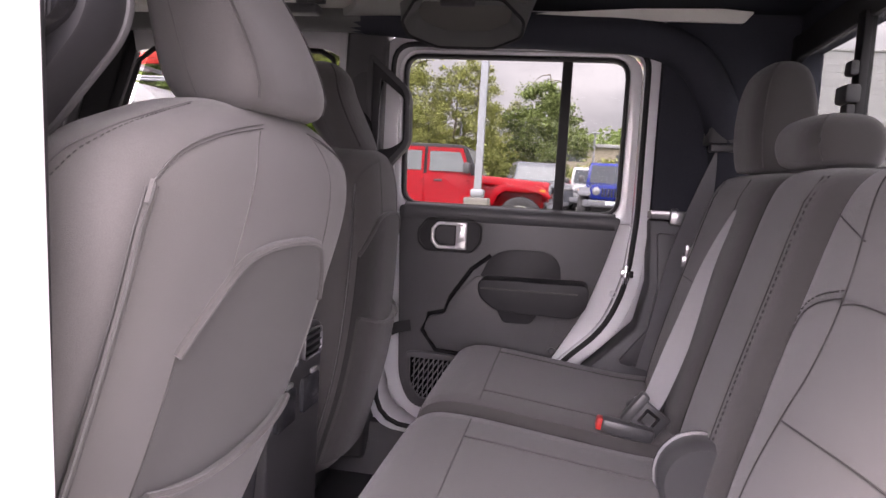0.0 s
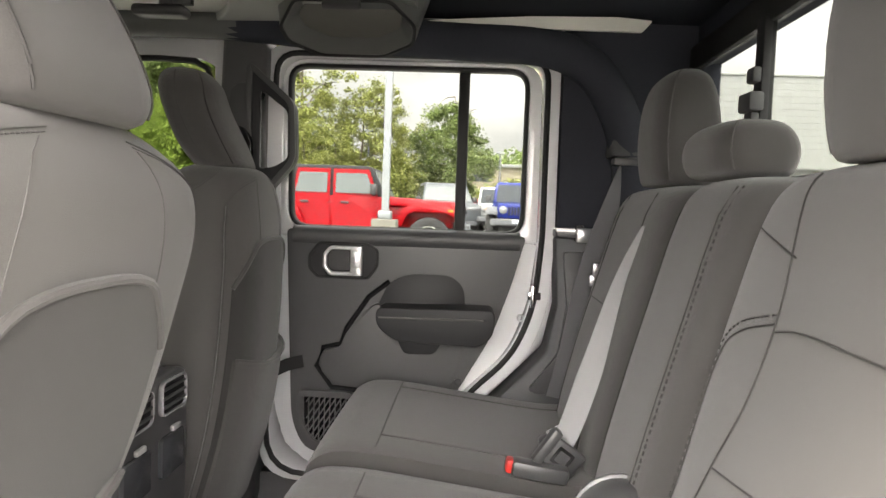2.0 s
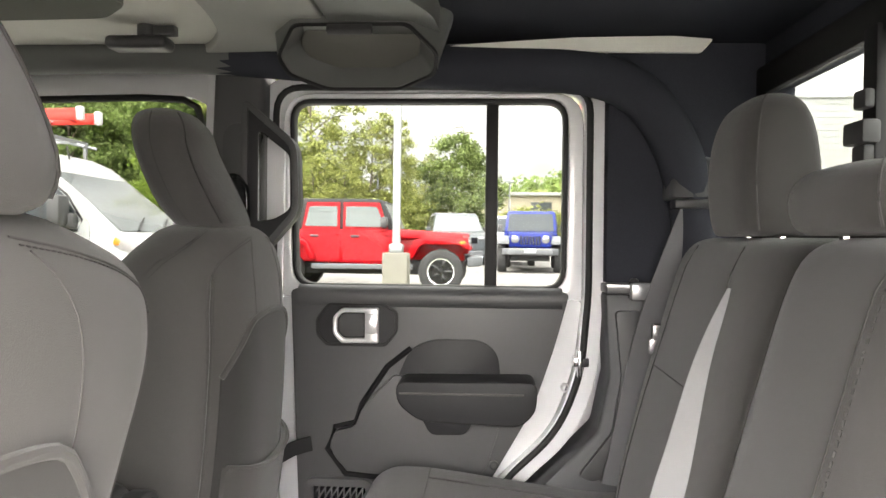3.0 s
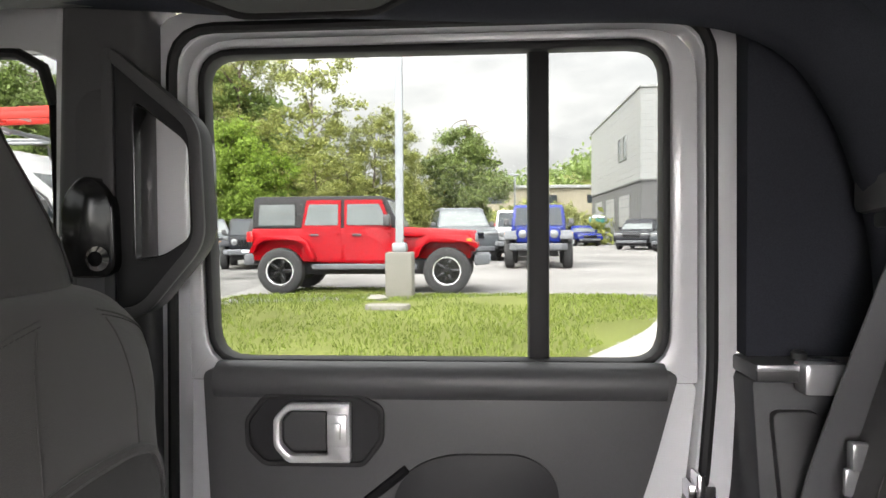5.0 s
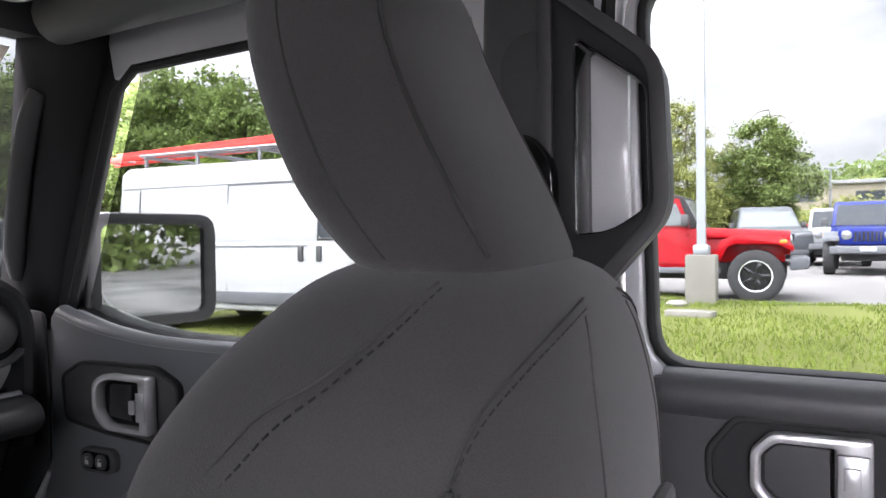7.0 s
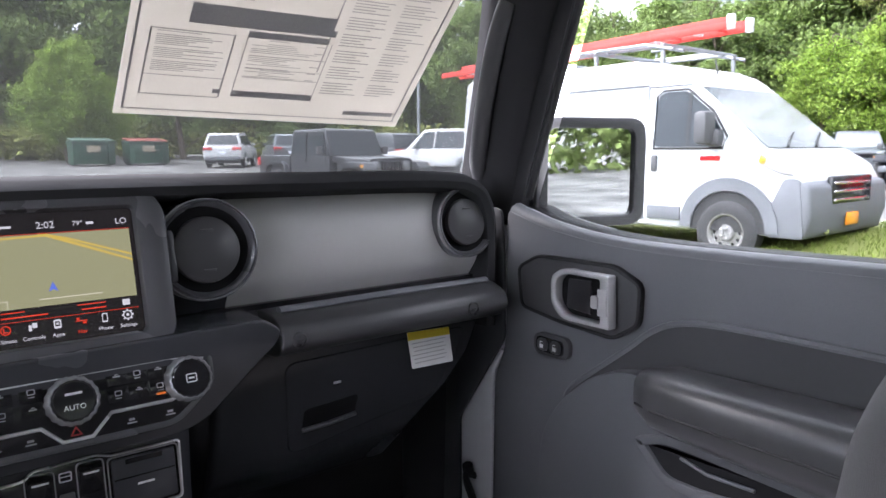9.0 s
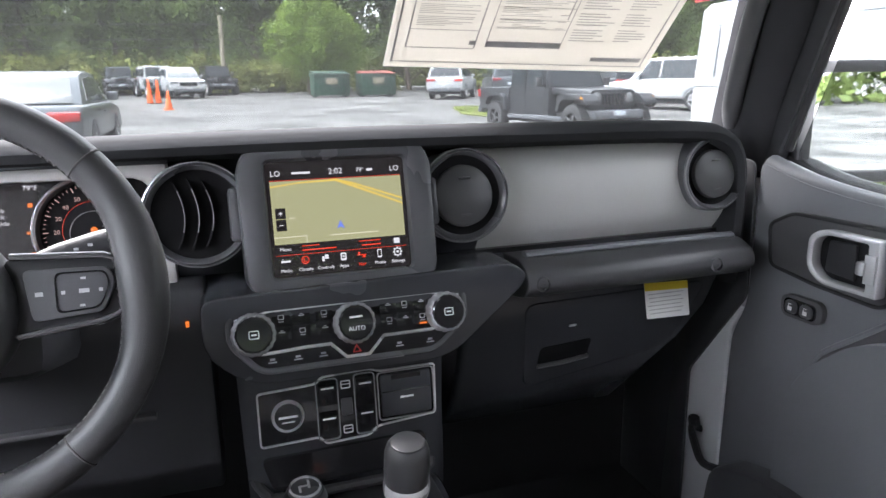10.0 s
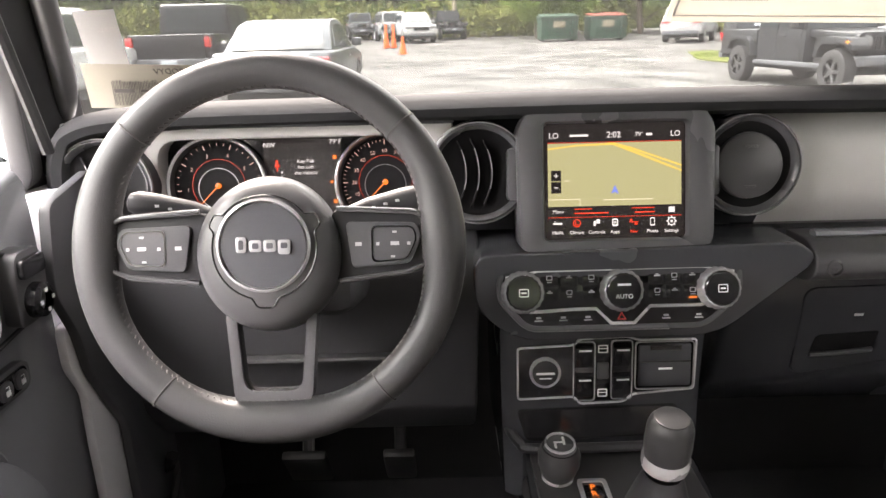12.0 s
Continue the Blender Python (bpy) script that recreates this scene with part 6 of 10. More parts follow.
for t, h, u, v in (("LO", 0.010, -0.079, 0.0575), ("2:02", 0.011, -0.001, 0.0575), ("LO", 0.010, 0.079, 0.0575), ("79\u00b0", 0.008, 0.032, 0.0575), ("Menu", 0.0065, -0.074, -0.0385), ("Media", 0.006, -0.075, -0.0655), ("Climate", 0.006, -0.050, -0.0655),
                   ("Controls", 0.006, -0.024, -0.0655), ("Apps", 0.006, 0.0, -0.0655), ("Phone", 0.006, 0.049, -0.0655), ("Settings", 0.006, 0.074, -0.0655)):
    part("screen_word", on_screen(words(t, h, SX @ Matrix.Translation((u, v, 0)), 0.0002)), M_LITWHITE, unit)
for t in (tile(-0.058, -0.034, 0.0562, 0.0588, 0.004), tile(0.041, 0.049, 0.056, 0.059, 0.004), tile(0.070, 0.078, -0.042, -0.035, 0.004)):
    part("screen_mark", on_screen(t), M_LITWHITE, unit)
part("screen_red_word", on_screen(words("Nav", 0.006, SX @ Matrix.Translation((0.0245, -0.0655, 0)), 0.0002)), M_LITRED, unit, "red screen lettering")
for u0, u1, v0, v1 in ((-0.053, -0.008, -0.0418, -0.0402), (-0.053, -0.030, -0.0362, -0.0350), (0.022, 0.052, -0.0362, -0.0350), (0.026, 0.052, -0.0418, -0.0402)):
    part("screen_red_word", on_screen(tile(u0, u1, v0, v1, 0.004)), M_LITRED, unit, "red screen lettering")
for v0, v1 in ((-0.0462, -0.0456), (0.0485, 0.0490)):
    part("screen_red_line", on_screen(tile(-0.087, 0.087, v0, v1, 0.004)), M_LITRED, unit)
for k, u in enumerate((-0.075, -0.050, -0.024, 0.0, 0.0245, 0.049, 0.074)):
    disc = Matrix.Translation((u, -0.0535, 0))
    ring = lathe([(0.0040, 0.0040), (0.0052, 0.0040), (0.0052, 0.0044), (0.0040, 0.0044)], 16, disc)
    geo = [join(tile(u - 0.006, u + 0.006, -0.0550, -0.0525, 0.004), tile(u - 0.0045, u - 0.003, -0.0515, -0.0505, 0.004)),
           join(ring, tile(u - 0.002, u + 0.0022, -0.0560, -0.0550, 0.004), tile(u - 0.0022, u - 0.0010, -0.0560, -0.0510, 0.004)),
           join(tile(u - 0.0042, u - 0.0012, -0.0575, -0.0510, 0.004), tile(u - 0.0006, u + 0.0042, -0.0545, -0.0490, 0.004)),
           join(hoop(rect(u - 0.0038, u + 0.0038, -0.0585, -0.0485, 0.002, 3), rect(u - 0.0024, u + 0.0024, -0.0560, -0.0505, 0.001, 3), "z", 0.0040, 0.0044), tile(u - 0.0012, u + 0.0012, -0.0545, -0.0520, 0.004)),
           join(tile(u - 0.006, u + 0.006, -0.0540, -0.0528, 0.004), tile(u - 0.005, u - 0.002, -0.0522, -0.0495, 0.004), tile(u + 0.001, u + 0.005, -0.0570, -0.0546, 0.004)),
           join(hoop(rect(u - 0.0030, u + 0.0030, -0.0588, -0.0482, 0.0012, 3), rect(u - 0.0022, u + 0.0022, -0.0570, -0.0495, 0.0006, 3), "z", 0.0040, 0.0044)),
           join(ring, *[moved(tile(-0.0009, 0.0009, 0.0048, 0.0066, 0.0040), disc @ Matrix.Rotation(k8 * math.pi / 4, 4, "Z")) for k8 in range(8)], lathe([(0, 0.0040), (0.0018, 0.0040), (0.0018, 0.0044), (0, 0.0044)], 10, disc))][k]
    part("screen_icon", on_screen(geo), M_LITRED if k in (1, 4) else M_LITWHITE, unit)

# ---- climate panel ----
pod = part("centre_pod", prism(soft([(-0.176, 1.214), (0.215, 1.222), (0.238, 1.205), (0.232, 1.190), (0.140, 1.112), (0.110, 1.102), (-0.112, 1.100), (-0.150, 1.118), (-0.176, 1.15)], [0.02, 0.01, 0.01, 0.02, 0.03, 0.02, 0.02, 0.02, 0.02], 4), "x", -0.70, -0.560, 0.016, 3), M_DASHBLACK, dash, "black centre console pod")
stack = part("console_column", loft([[(x0, -w, z), (x1, -w, z), (x1 + 0.01, -w + 0.012, z), (x1 + 0.01, w - 0.024, z), (x1, w - 0.012, z), (x0, w - 0.012, z)] for x0, x1, w, z in ((-0.85, -0.585, 0.135, 0.86), (-0.85, -0.592, 0.138, 0.95), (-0.85, -0.602, 0.140, 1.02), (-0.85, -0.604, 0.142, 1.115))]), M_DASHBLACK, dash, "black lower centre stack")
climate = thing("climate_panel", "gloss black climate control panel with three chrome-rimmed dials", "control panel", (-0.558, 0.0, 1.165))
cm = face_x(0, 0, 0, 18)
co = soft([(-0.143, 0.022), (-0.143, -0.006), (-0.112, -0.040), (0.100, -0.040), (0.143, -0.006), (0.143, 0.030), (-0.128, 0.030)], [0.008, 0.01, 0.012, 0.012, 0.01, 0.008, 0.008], 4)
part("panel_face", moved(prism(co, "z", -0.02, 0.004, 0.003), cm), M_GLOSSBLACK, climate)
part("panel_surround", moved(hoop(inset(co, -0.007), inset(co, 0.001), "z", -0.02, 0.0055, 0.003), cm), M_RINGGREY, climate, "satin charcoal surround")
part("panel_trim", moved(tube([(-0.118, -0.022, 0.005), (-0.098, -0.022, 0.005), (-0.060, -0.020, 0.005), (-0.030, -0.020, 0.005), (-0.012, -0.038, 0.005), (0.016, -0.038, 0.005), (0.036, -0.018, 0.005), (0.098, -0.018, 0.005), (0.135, -0.005, 0.005), (0.138, 0.022, 0.005), (0.10, 0.028, 0.005), (-0.10, 0.027, 0.005), (-0.138, 0.020, 0.005), (-0.137, -0.006, 0.005)], 0.0021, 6, True), cm), M_SILVER, climate, "thin silver trim line")
for u, r, nm in ((-0.119, 0.0250, "volume_dial"), (0.001, 0.0250, "fan_dial"), (0.119, 0.0250, "tune_dial")):
    at = cm @ Matrix.Translation((u, 0.002, 0.002))
    dial = part(nm, lathe([(r * 0.84, 0), (r * 0.83, 0.0155), (r * 0.76, 0.0175), (0, 0.0178)], 36, at), M_GLOSSBLACK, climate, "black dial")
    knurl = [[(rr * (1 + 0.020 * math.cos(18 * a)) * math.cos(a), rr * (1 + 0.020 * math.cos(18 * a)) * math.sin(a), h) for a in np.linspace(0, 2 * math.pi, 96, endpoint=False)] for rr, h in ((r * 1.06, 0.0), (r * 1.04, 0.008), (r * 0.98, 0.0135), (r * 0.90, 0.0160), (r * 0.85, 0.0156), (r * 0.835, 0.0))]
    part("dial_rim", moved(loft(knurl), at), M_SILVERDARK, dial, "silver dial rim")
    part("dial_mark", moved(join(words("AUTO", 0.0075, Matrix.Translation((0, -0.007, 0.0180)), 0.0002), tile(-0.008, 0.008, 0.006, 0.0085, 0.0178)) if u == 0.001 else join(hoop(rect(-0.006, 0.006, -0.005, 0.005, 0.002, 2), rect(-0.0048, 0.0048, -0.0038, 0.0038, 0.001, 2), "z", 0.0178, 0.0181), tile(-0.003, 0.003, -0.001, 0.001, 0.0178)), at), M_GREYMARK, dial)
rng = random.Random(11)
for row, v in enumerate((0.018, 0.0)):
    for k in range(6):
        u = (-0.086, -0.062, -0.035, 0.045, 0.066, 0.088)[k]
        key = part("climate_key", moved(box(u - 0.0105, u + 0.0105, v - 0.0085, v + 0.0075, 0.0015, 0.0045, 0.0003), cm), M_GLOSSBLACK, climate)
        part("key_mark", moved(join(tile(u - 0.0036, u + 0.0036, v - 0.0002, v + 0.0012, 0.0050), tile(u - 0.0016, u + 0.0016, v + 0.0018, v + 0.0030, 0.0050)) if (k + row) % 2 else join(hoop(rect(u - 0.0036, u + 0.0036, v - 0.0024, v + 0.0034, 0.0012, 2), rect(u - 0.0027, u + 0.0027, v - 0.0015, v + 0.0025, 0.001, 2), "z", 0.0050, 0.0053), tile(u - 0.003, u + 0.003, v - 0.0052, v - 0.0043, 0.0050)), cm), M_ICON, key)
part("lit_key_bar", moved(tile(0.083, 0.093, -0.0095, -0.0075, 0.0058), cm), M_LITORANGE, climate, "small orange indicator light")
for u in (-0.100, -0.070, -0.040, 0.055, 0.095):
    part("lower_key_mark", moved(join(tile(u - 0.005, u + 0.005, -0.034, -0.0325, 0.0042), tile(u - 0.003, u + 0.003, -0.031, -0.0285, 0.0042)), cm), M_ICON, climate)
part("hazard_key", moved(hoop(soft([(-0.005, -0.034), (0.007, -0.034), (0.001, -0.024)], 0.001, 2), soft([(-0.0025, -0.0325), (0.0045, -0.0325), (0.001, -0.0268)], 0.0005, 2), "z", 0.0042, 0.0047), cm), M_RED, climate, "red hazard triangle")

# ---- switch panel ----
sw = thing("switch_panel", "black window switch panel framed in thin silver", "control panel", (-0.588, -0.003, 1.043))
wm = face_x(0, 0, 0, 8)
frame_o = soft([(-0.118, -0.038), (-0.042, -0.036), (-0.036, -0.046), (0.024, -0.044), (0.034, -0.034), (0.116, -0.028), (0.118, 0.042), (0.040, 0.042), (0.028, 0.047), (-0.036, 0.045), (-0.044, 0.037), (-0.118, 0.034)], 0.006, 3)
part("panel_face", moved(prism(frame_o, "z", -0.02, 0.003, 0.002), wm), M_GLOSSBLACK, sw)
part("panel_frame", moved(hoop(frame_o, inset(frame_o, 0.0024), "z", 0.001, 0.006, 0.001), wm), M_SILVER, sw, "thin silver frame")
for u0, u1, v0, v1 in ((-0.0445, -0.0150, -0.041, 0.041), (0.0050, 0.0340, -0.040, 0.042), (0.0365, 0.1145, -0.027, 0.039)):
    part("switch_frame", moved(hoop(rect(u0, u1, v0, v1, 0.006, 3), rect(u0 + 0.0016, u1 - 0.0016, v0 + 0.0016, v1 - 0.0016, 0.005, 3), "z", 0.002, 0.0062, 0.0006), wm), M_SILVERDARK, sw, "silver switch frame")
at = wm @ Matrix.Translation((-0.081, 0.0, 0.003))
ign = part("start_button", lathe([(0.0205, 0), (0.0205, 0.005), (0.0185, 0.0075), (0.0170, 0.005), (0.0, 0.004)], 36, at), M_SILVER, sw, "round start button with a silver rim")
part("button_face", lathe([(0.0172, 0.003), (0.0168, 0.006), (0.0, 0.007)], 32, at), M_GLOSSBLACK, ign)
part("button_words", moved(join(tile(-0.012, 0.012, -0.0015, 0.0015, 0.0071), tile(-0.008, 0.008, -0.0075, -0.006, 0.0068)), at), M_GREYMARK, ign)
for u in (-0.0298, 0.0195):
    for v in (0.021, -0.019):
        key = part("window_switch", moved(rounded(([(u - 0.0122, v - 0.017, 0.002), (u + 0.0122, v - 0.017, 0.002), (u + 0.0122, v + 0.017, 0.002), (u - 0.0122, v + 0.017, 0.002), (u - 0.0115, v - 0.016, 0.004), (u + 0.0115, v - 0.016, 0.004), (u + 0.0115, v + 0.012, 0.012), (u - 0.0115, v + 0.012, 0.012)],
             [(3, 2, 1, 0), (4, 5, 6, 7), (0, 1, 5, 4), (1, 2, 6, 5), (2, 3, 7, 6), (3, 0, 4, 7)]), 0.002), wm), M_GLOSSBLACK, sw)
        part("switch_mark", moved(box(u - 0.008, u + 0.008, v + 0.008, v + 0.010, 0.0108, 0.0124), wm), M_GREYMARK, key)
for v in (0.030, -0.030):
    part("window_icon", moved(join(hoop(rect(-0.0115, 0.0015, v - 0.006, v + 0.005, 0.002, 2), rect(-0.0100, 0.0, v - 0.0045, v + 0.0035, 0.001, 2), "z", 0.0032, 0.0036), tile(-0.010, 0.0, v - 0.0005, v + 0.0005, 0.0033)), wm), M_GREYMARK, sw)
part("lockout_key", moved(box(-0.0125, 0.0025, -0.011, 0.012, 0.003, 0.007, 0.002), wm), M_SATIN, sw)
port = part("port_cover", moved(box(0.040, 0.110, -0.022, 0.036, 0.002, 0.010, 0.004), wm), M_DASHBLACK, sw, "black socket cover")
part("cover_groove", moved(join(tile(0.042, 0.108, 0.012, 0.0135, 0.0101), tile(0.055, 0.095, 0.0285, 0.034, 0.0101)), wm), M_GLOSSBLACK, port)
part("cover_mark", moved(tile(0.066, 0.084, 0.002, 0.0045, 0.0102), wm), M_GREYMARK, port)
part("recess_lip", moved(tube(smooth_path([(-0.128, 0.975 - 1.06, -0.02), (-0.115, 0.962 - 1.06, 0.004), (-0.09, 0.956 - 1.06, 0.010), (0.08, 0.958 - 1.06, 0.010), (0.105, 0.968 - 1.06, 0.0)], 4), 0.007, 8), wm), M_SATIN, sw)
part("recess", moved(prism(soft([(-0.118, -0.055), (0.10, -0.052), (0.098, -0.092), (-0.105, -0.098)], 0.01, 4), "z", -0.01, 0.0008), wm), M_GLOSSBLACK, sw, "dark open recess")

# ---- instrument cluster ----
cluster = thing("instrument_cluster", "dark instrument cluster with two dials and a lit display", "instrument cluster", (-0.652, -0.390, 1.288))
km = face_x(0, 0, 0, 10)
part("cluster_face", moved(prism(rect(-0.205, 0.195, -0.072, 0.080, 0.02), "z", -0.03, -0.004), km), M_GLOSSBLACK, cluster)


def gauge(u, numbers, label):
    g = part("gauge", moved(lathe([(0.0, -0.002), (0.058, -0.002), (0.0605, 0.010), (0.064, 0.012), (0.064, -0.006), (0, -0.006)], 48), km @ Matrix.Translation((u, 0, 0))), M_SATIN, cluster, label)
    part("gauge_rim", moved(lathe([(0.060, 0.0095), (0.0625, 0.0125), (0.0645, 0.011), (0.063, 0.008)], 48), km @ Matrix.Translation((u, 0, 0))), M_SILVER, g, "silver dial rim")
    part("gauge_dial", moved(lathe([(0.0, -0.0015), (0.0575, -0.0015), (0.0575, -0.0008), (0, -0.0008)], 48), km @ Matrix.Translation((u, 0, 0))), M_VENTBLACK, g)
    part("inner_ring", moved(lathe([(0.026, -0.0008), (0.026, 0.0004), (0.027, 0.0004), (0.027, -0.0008)], 40), km @ Matrix.Translation((u, -0.004, 0))), M_SILVERDARK, g)
    ticks, nums, n = [], [], len(numbers)
    for k in range(4 * (n - 1) + 1):
        a = radians(225 - 270 * k / (4 * (n - 1)))
        big = k % 4 == 0
        r0, r1 = (0.0485, 0.0545) if big else (0.0515, 0.0545)
        d, e = Vector((math.cos(a), math.sin(a), 0)), Vector((-math.sin(a), math.cos(a), 0)) * (0.0006 if big else 0.0003)
        ticks.append(prism([tuple((d * r0 + e).xy), tuple((d * r0 - e).xy), tuple((d * r1 - e).xy), tuple((d * r1 + e).xy)], "z", -0.0006, -0.0002))
        if big:
            nums.append(words(numbers[k // 4], 0.0070, Matrix.Translation((d.x * 0.040, d.y * 0.040, -0.0004)), 0.0002))
    P = km @ Matrix.Translation((u, 0, 0))
    part("gauge_ticks", moved(join(*ticks[: len(ticks) * 4 // 5]), P), M_LITDIAL, g)
    part("red_ticks", moved(join(*ticks[len(ticks) * 4 // 5:]), P), M_LITRED, g)
    part("gauge_numbers", moved(join(*nums), P), M_LITDIAL, g)
    part("dial_arc", moved(lathe([(0.0340, -0.0007), (0.0340, -0.0003), (0.0344, -0.0003), (0.0344, -0.0007)], 40), km @ Matrix.Translation((u, 0, 0))), M_LITRED, g)
    a = radians(225)
    d, e = Vector((math.cos(a), math.sin(a), 0)), Vector((-math.sin(a), math.cos(a), 0)) * 0.0009
    part("needle", moved(join(prism([tuple((e - d * 0.002).xy), tuple((-e - d * 0.002).xy), tuple((d * 0.043 - e * 0.4).xy), tuple((d * 0.043 + e * 0.4).xy)], "z", 0.003, 0.0042), lathe([(0.0038, 0.0), (0.0038, 0.004), (0, 0.005)], 16)), P), M_LITORANGE, g, "orange needle")


gauge(-0.111, [str(k) for k in range(8)], "engine speed dial")
gauge(0.104, [str(k) for k in range(0, 130, 10)], "road speed dial with white numbers")
part("display", moved(prism(rect(-0.052, 0.048, -0.052, 0.066, 0.008), "z", -0.0038, -0.0015), km), M_SCREENDARK, cluster, "dark message display")
for t, h, u, v in (("NW", 0.0085, -0.044, 0.050), ("79\u00b0F", 0.0085, 0.041, 0.053), ("Key Fob", 0.0066, 0.002, 0.029), ("has Left", 0.0066, 0.002, 0.0215), ("the Vehicle", 0.0066, 0.002, 0.014)):
    part("display_word", moved(words(t, h, Matrix.Translation((u, v, -0.0012)), 0.0002), km), M_LITWHITE, cluster, "white message lettering")
belt_lamp = join(tile(-0.0365, -0.0335, 0.026, 0.031, -0.001), tile(-0.0380, -0.0320, 0.022, 0.0255, -0.001), tile(-0.0358, -0.0342, 0.017, 0.0215, -0.001))
for geo in (belt_lamp, tile(-0.006, 0.004, -0.046, -0.036, -0.001), tile(-0.084, -0.078, -0.030, -0.023, 0.001)):
    part("warning_light", moved(geo, km), M_LITRED, cluster, "red warning light")
part("fuel_lights", moved(join(tile(0.037, 0.042, 0.031, 0.036, -0.001), tile(0.036, 0.041, -0.026, -0.021, -0.001), tile(0.0445, 0.0452, -0.02, 0.028, -0.001), tile(0.033, 0.037, 0.000, 0.0035, -0.001)), km), M_LITORANGE, cluster, "orange fuel light")
bars = [tile(-0.030, -0.028, -0.01 + 0.006 * k, -0.0075 + 0.006 * k, -0.001) for k in range(5)] + [tile(0.042, 0.045, -0.018 + 0.007 * k, -0.0155 + 0.007 * k, -0.001) for k in range(7)]
part("level_marks", moved(join(*bars), km), M_LITWHITE, cluster)
part("cluster_brow", prism([(-0.60, 1.365), (-0.195, 1.365), (-0.195, 1.376), (-0.60, 1.376)], "x", -0.70, -0.618, 0.004), M_DASHBLACK, dash)

# ---- steering wheel ----
wheel = thing("steering_wheel", "black leather steering wheel with silver-edged spokes", "steering wheel", (-0.400, -0.378, 1.280))
tm = Matrix.Rotation(radians(-16), 4, "Y") @ Matrix(((0, 0, 1, 0), (1, 0, 0, 0), (0, 1, 0, 0), (0, 0, 0, 1)))
RIM = 0.168


def rim_flare(a):
    """How much thicker the rim is towards its inside, where a spoke meets it."""
    return 0.0042 * sum(math.exp(-((math.degrees(a) - c + 180) % 360 - 180) ** 2 / (2 * w * w)) for c, w in ((3, 13), (177, 13), (270, 14)))


turns = np.linspace(0, 2 * math.pi, 96, endpoint=False)
rim = [((RIM - rim_flare(a)) * math.cos(a), (RIM - rim_flare(a)) * math.sin(a), 0) for a in turns]
part("rim", moved(tube(rim, [0.0172 + rim_flare(a) for a in turns], 16, True, up=(0, 0, 1)), tm), M_LEATHER, wheel, "black leather rim")
for a0 in (42, 138, 232, 308):
    a = radians(a0)
    c = Vector((RIM * math.cos(a), RIM * math.sin(a), 0))
    ring = [c + (Vector((math.cos(a), math.sin(a), 0)) * math.cos(b) + Vector((0, 0, 1)) * math.sin(b)) * 0.0172 for b in np.linspace(0, 2 * math.pi, 20, endpoint=False)]
    part("rim_seam", moved(tube(ring, 0.0011, 5, True), tm), M_SEAM, wheel)
stitches = []
for k in range(150):
    a = 2 * math.pi * k / 150
    r = RIM - 0.0166 - 2 * rim_flare(a)
    zz = 0.005
    stitches.append(tube([(r * math.cos(a), r * math.sin(a), zz - 0.003), (r * math.cos(a + 0.018), r * math.sin(a + 0.018), zz + 0.003)], 0.0007, 4))
part("rim_stitching", moved(join(*stitches), tm), M_SEAM, wheel, "grey rim stitching")
hub = part("hub", moved(lathe([(0.050, -0.045), (0.068, -0.025), (0.0705, -0.005), (0.067, 0.012), (0.056, 0.022), (0.040, 0.026), (0.0, 0.027)], 44), tm @ Matrix.Translation((0, -0.005, 0)) @ Matrix.Diagonal((0.98, 1.05, 1, 1))), M_SATIN, wheel, "black domed hub")
part("hub_ring", moved(lathe([(0.0385, 0.025), (0.0405, 0.0295), (0.043, 0.0275), (0.0415, 0.024)], 44), tm @ Matrix.Translation((0, 0.004, 0))), M_SILVERDARK, hub, "satin grey ring")
part("hub_badge_base", moved(lathe([(0.039, 0.024), (0.0385, 0.0275), (0.0, 0.0285)], 44), tm @ Matrix.Translation((0, 0.004, 0))), M_DASHBLACK, hub)
badge = [prism(rect(u - w, u + w, v0, v1, 0.003, 4), "z", 0.028, 0.0305, 0.0008) for u, w, v0, v1 in ((-0.0205, 0.0048, -0.0065, 0.0080), (-0.0075, 0.0058, -0.0060, 0.0050), (0.0055, 0.0058, -0.0060, 0.0050), (0.0185, 0.0058, -0.0085, 0.0050))]
badge += [prism(rect(u - w, u + w, v0, v1, 0.0015, 3), "z", 0.0303, 0.0309) for u, w, v0, v1 in ((-0.0205, 0.0022, -0.0035, 0.0050), (-0.0075, 0.0030, -0.0030, 0.0022), (0.0055, 0.0030, -0.0030, 0.0022), (0.0185, 0.0030, -0.0030, 0.0022))]
for geo, inner in zip(badge[:4], badge[4:]):
    part("badge_block", moved(geo, tm @ Matrix.Translation((0.001, 0.004, 0))), M_SILVERDARK, hub, "raised grey badge block")
    part("badge_inset", moved(inner, tm @ Matrix.Translation((0.001, 0.004, 0))), M_DASHBLACK, hub)
groove = []
for k in range(120):
    a = 2 * math.pi * k / 120
    tab = max(max(0.0, min(1.0, 2.2 - abs((math.degrees(a) - c + 180) % 360 - 180) / w)) for c, w in ((270, 6.5), (28, 5.0), (152, 5.0)))
    r = 0.0475 + 0.0075 * tab
    x, y = r * math.cos(a), r * math.sin(a) + 0.002
    groove.append((x, y, float(np.interp(math.hypot(x / 0.98, (y + 0.005) / 1.05), [0.040, 0.056, 0.067], [0.0262, 0.0222, 0.0122]))))
part("hub_groove", moved(tube(groove, 0.0009, 5, True), tm), M_GLOSSBLACK, hub)
part("airbag_mark", moved(join(tile(-0.012, 0.012, -0.072, -0.0708, 0.0125), tile(-0.004, 0.004, -0.069, -0.068, 0.013)), tm), M_SEAM, hub)
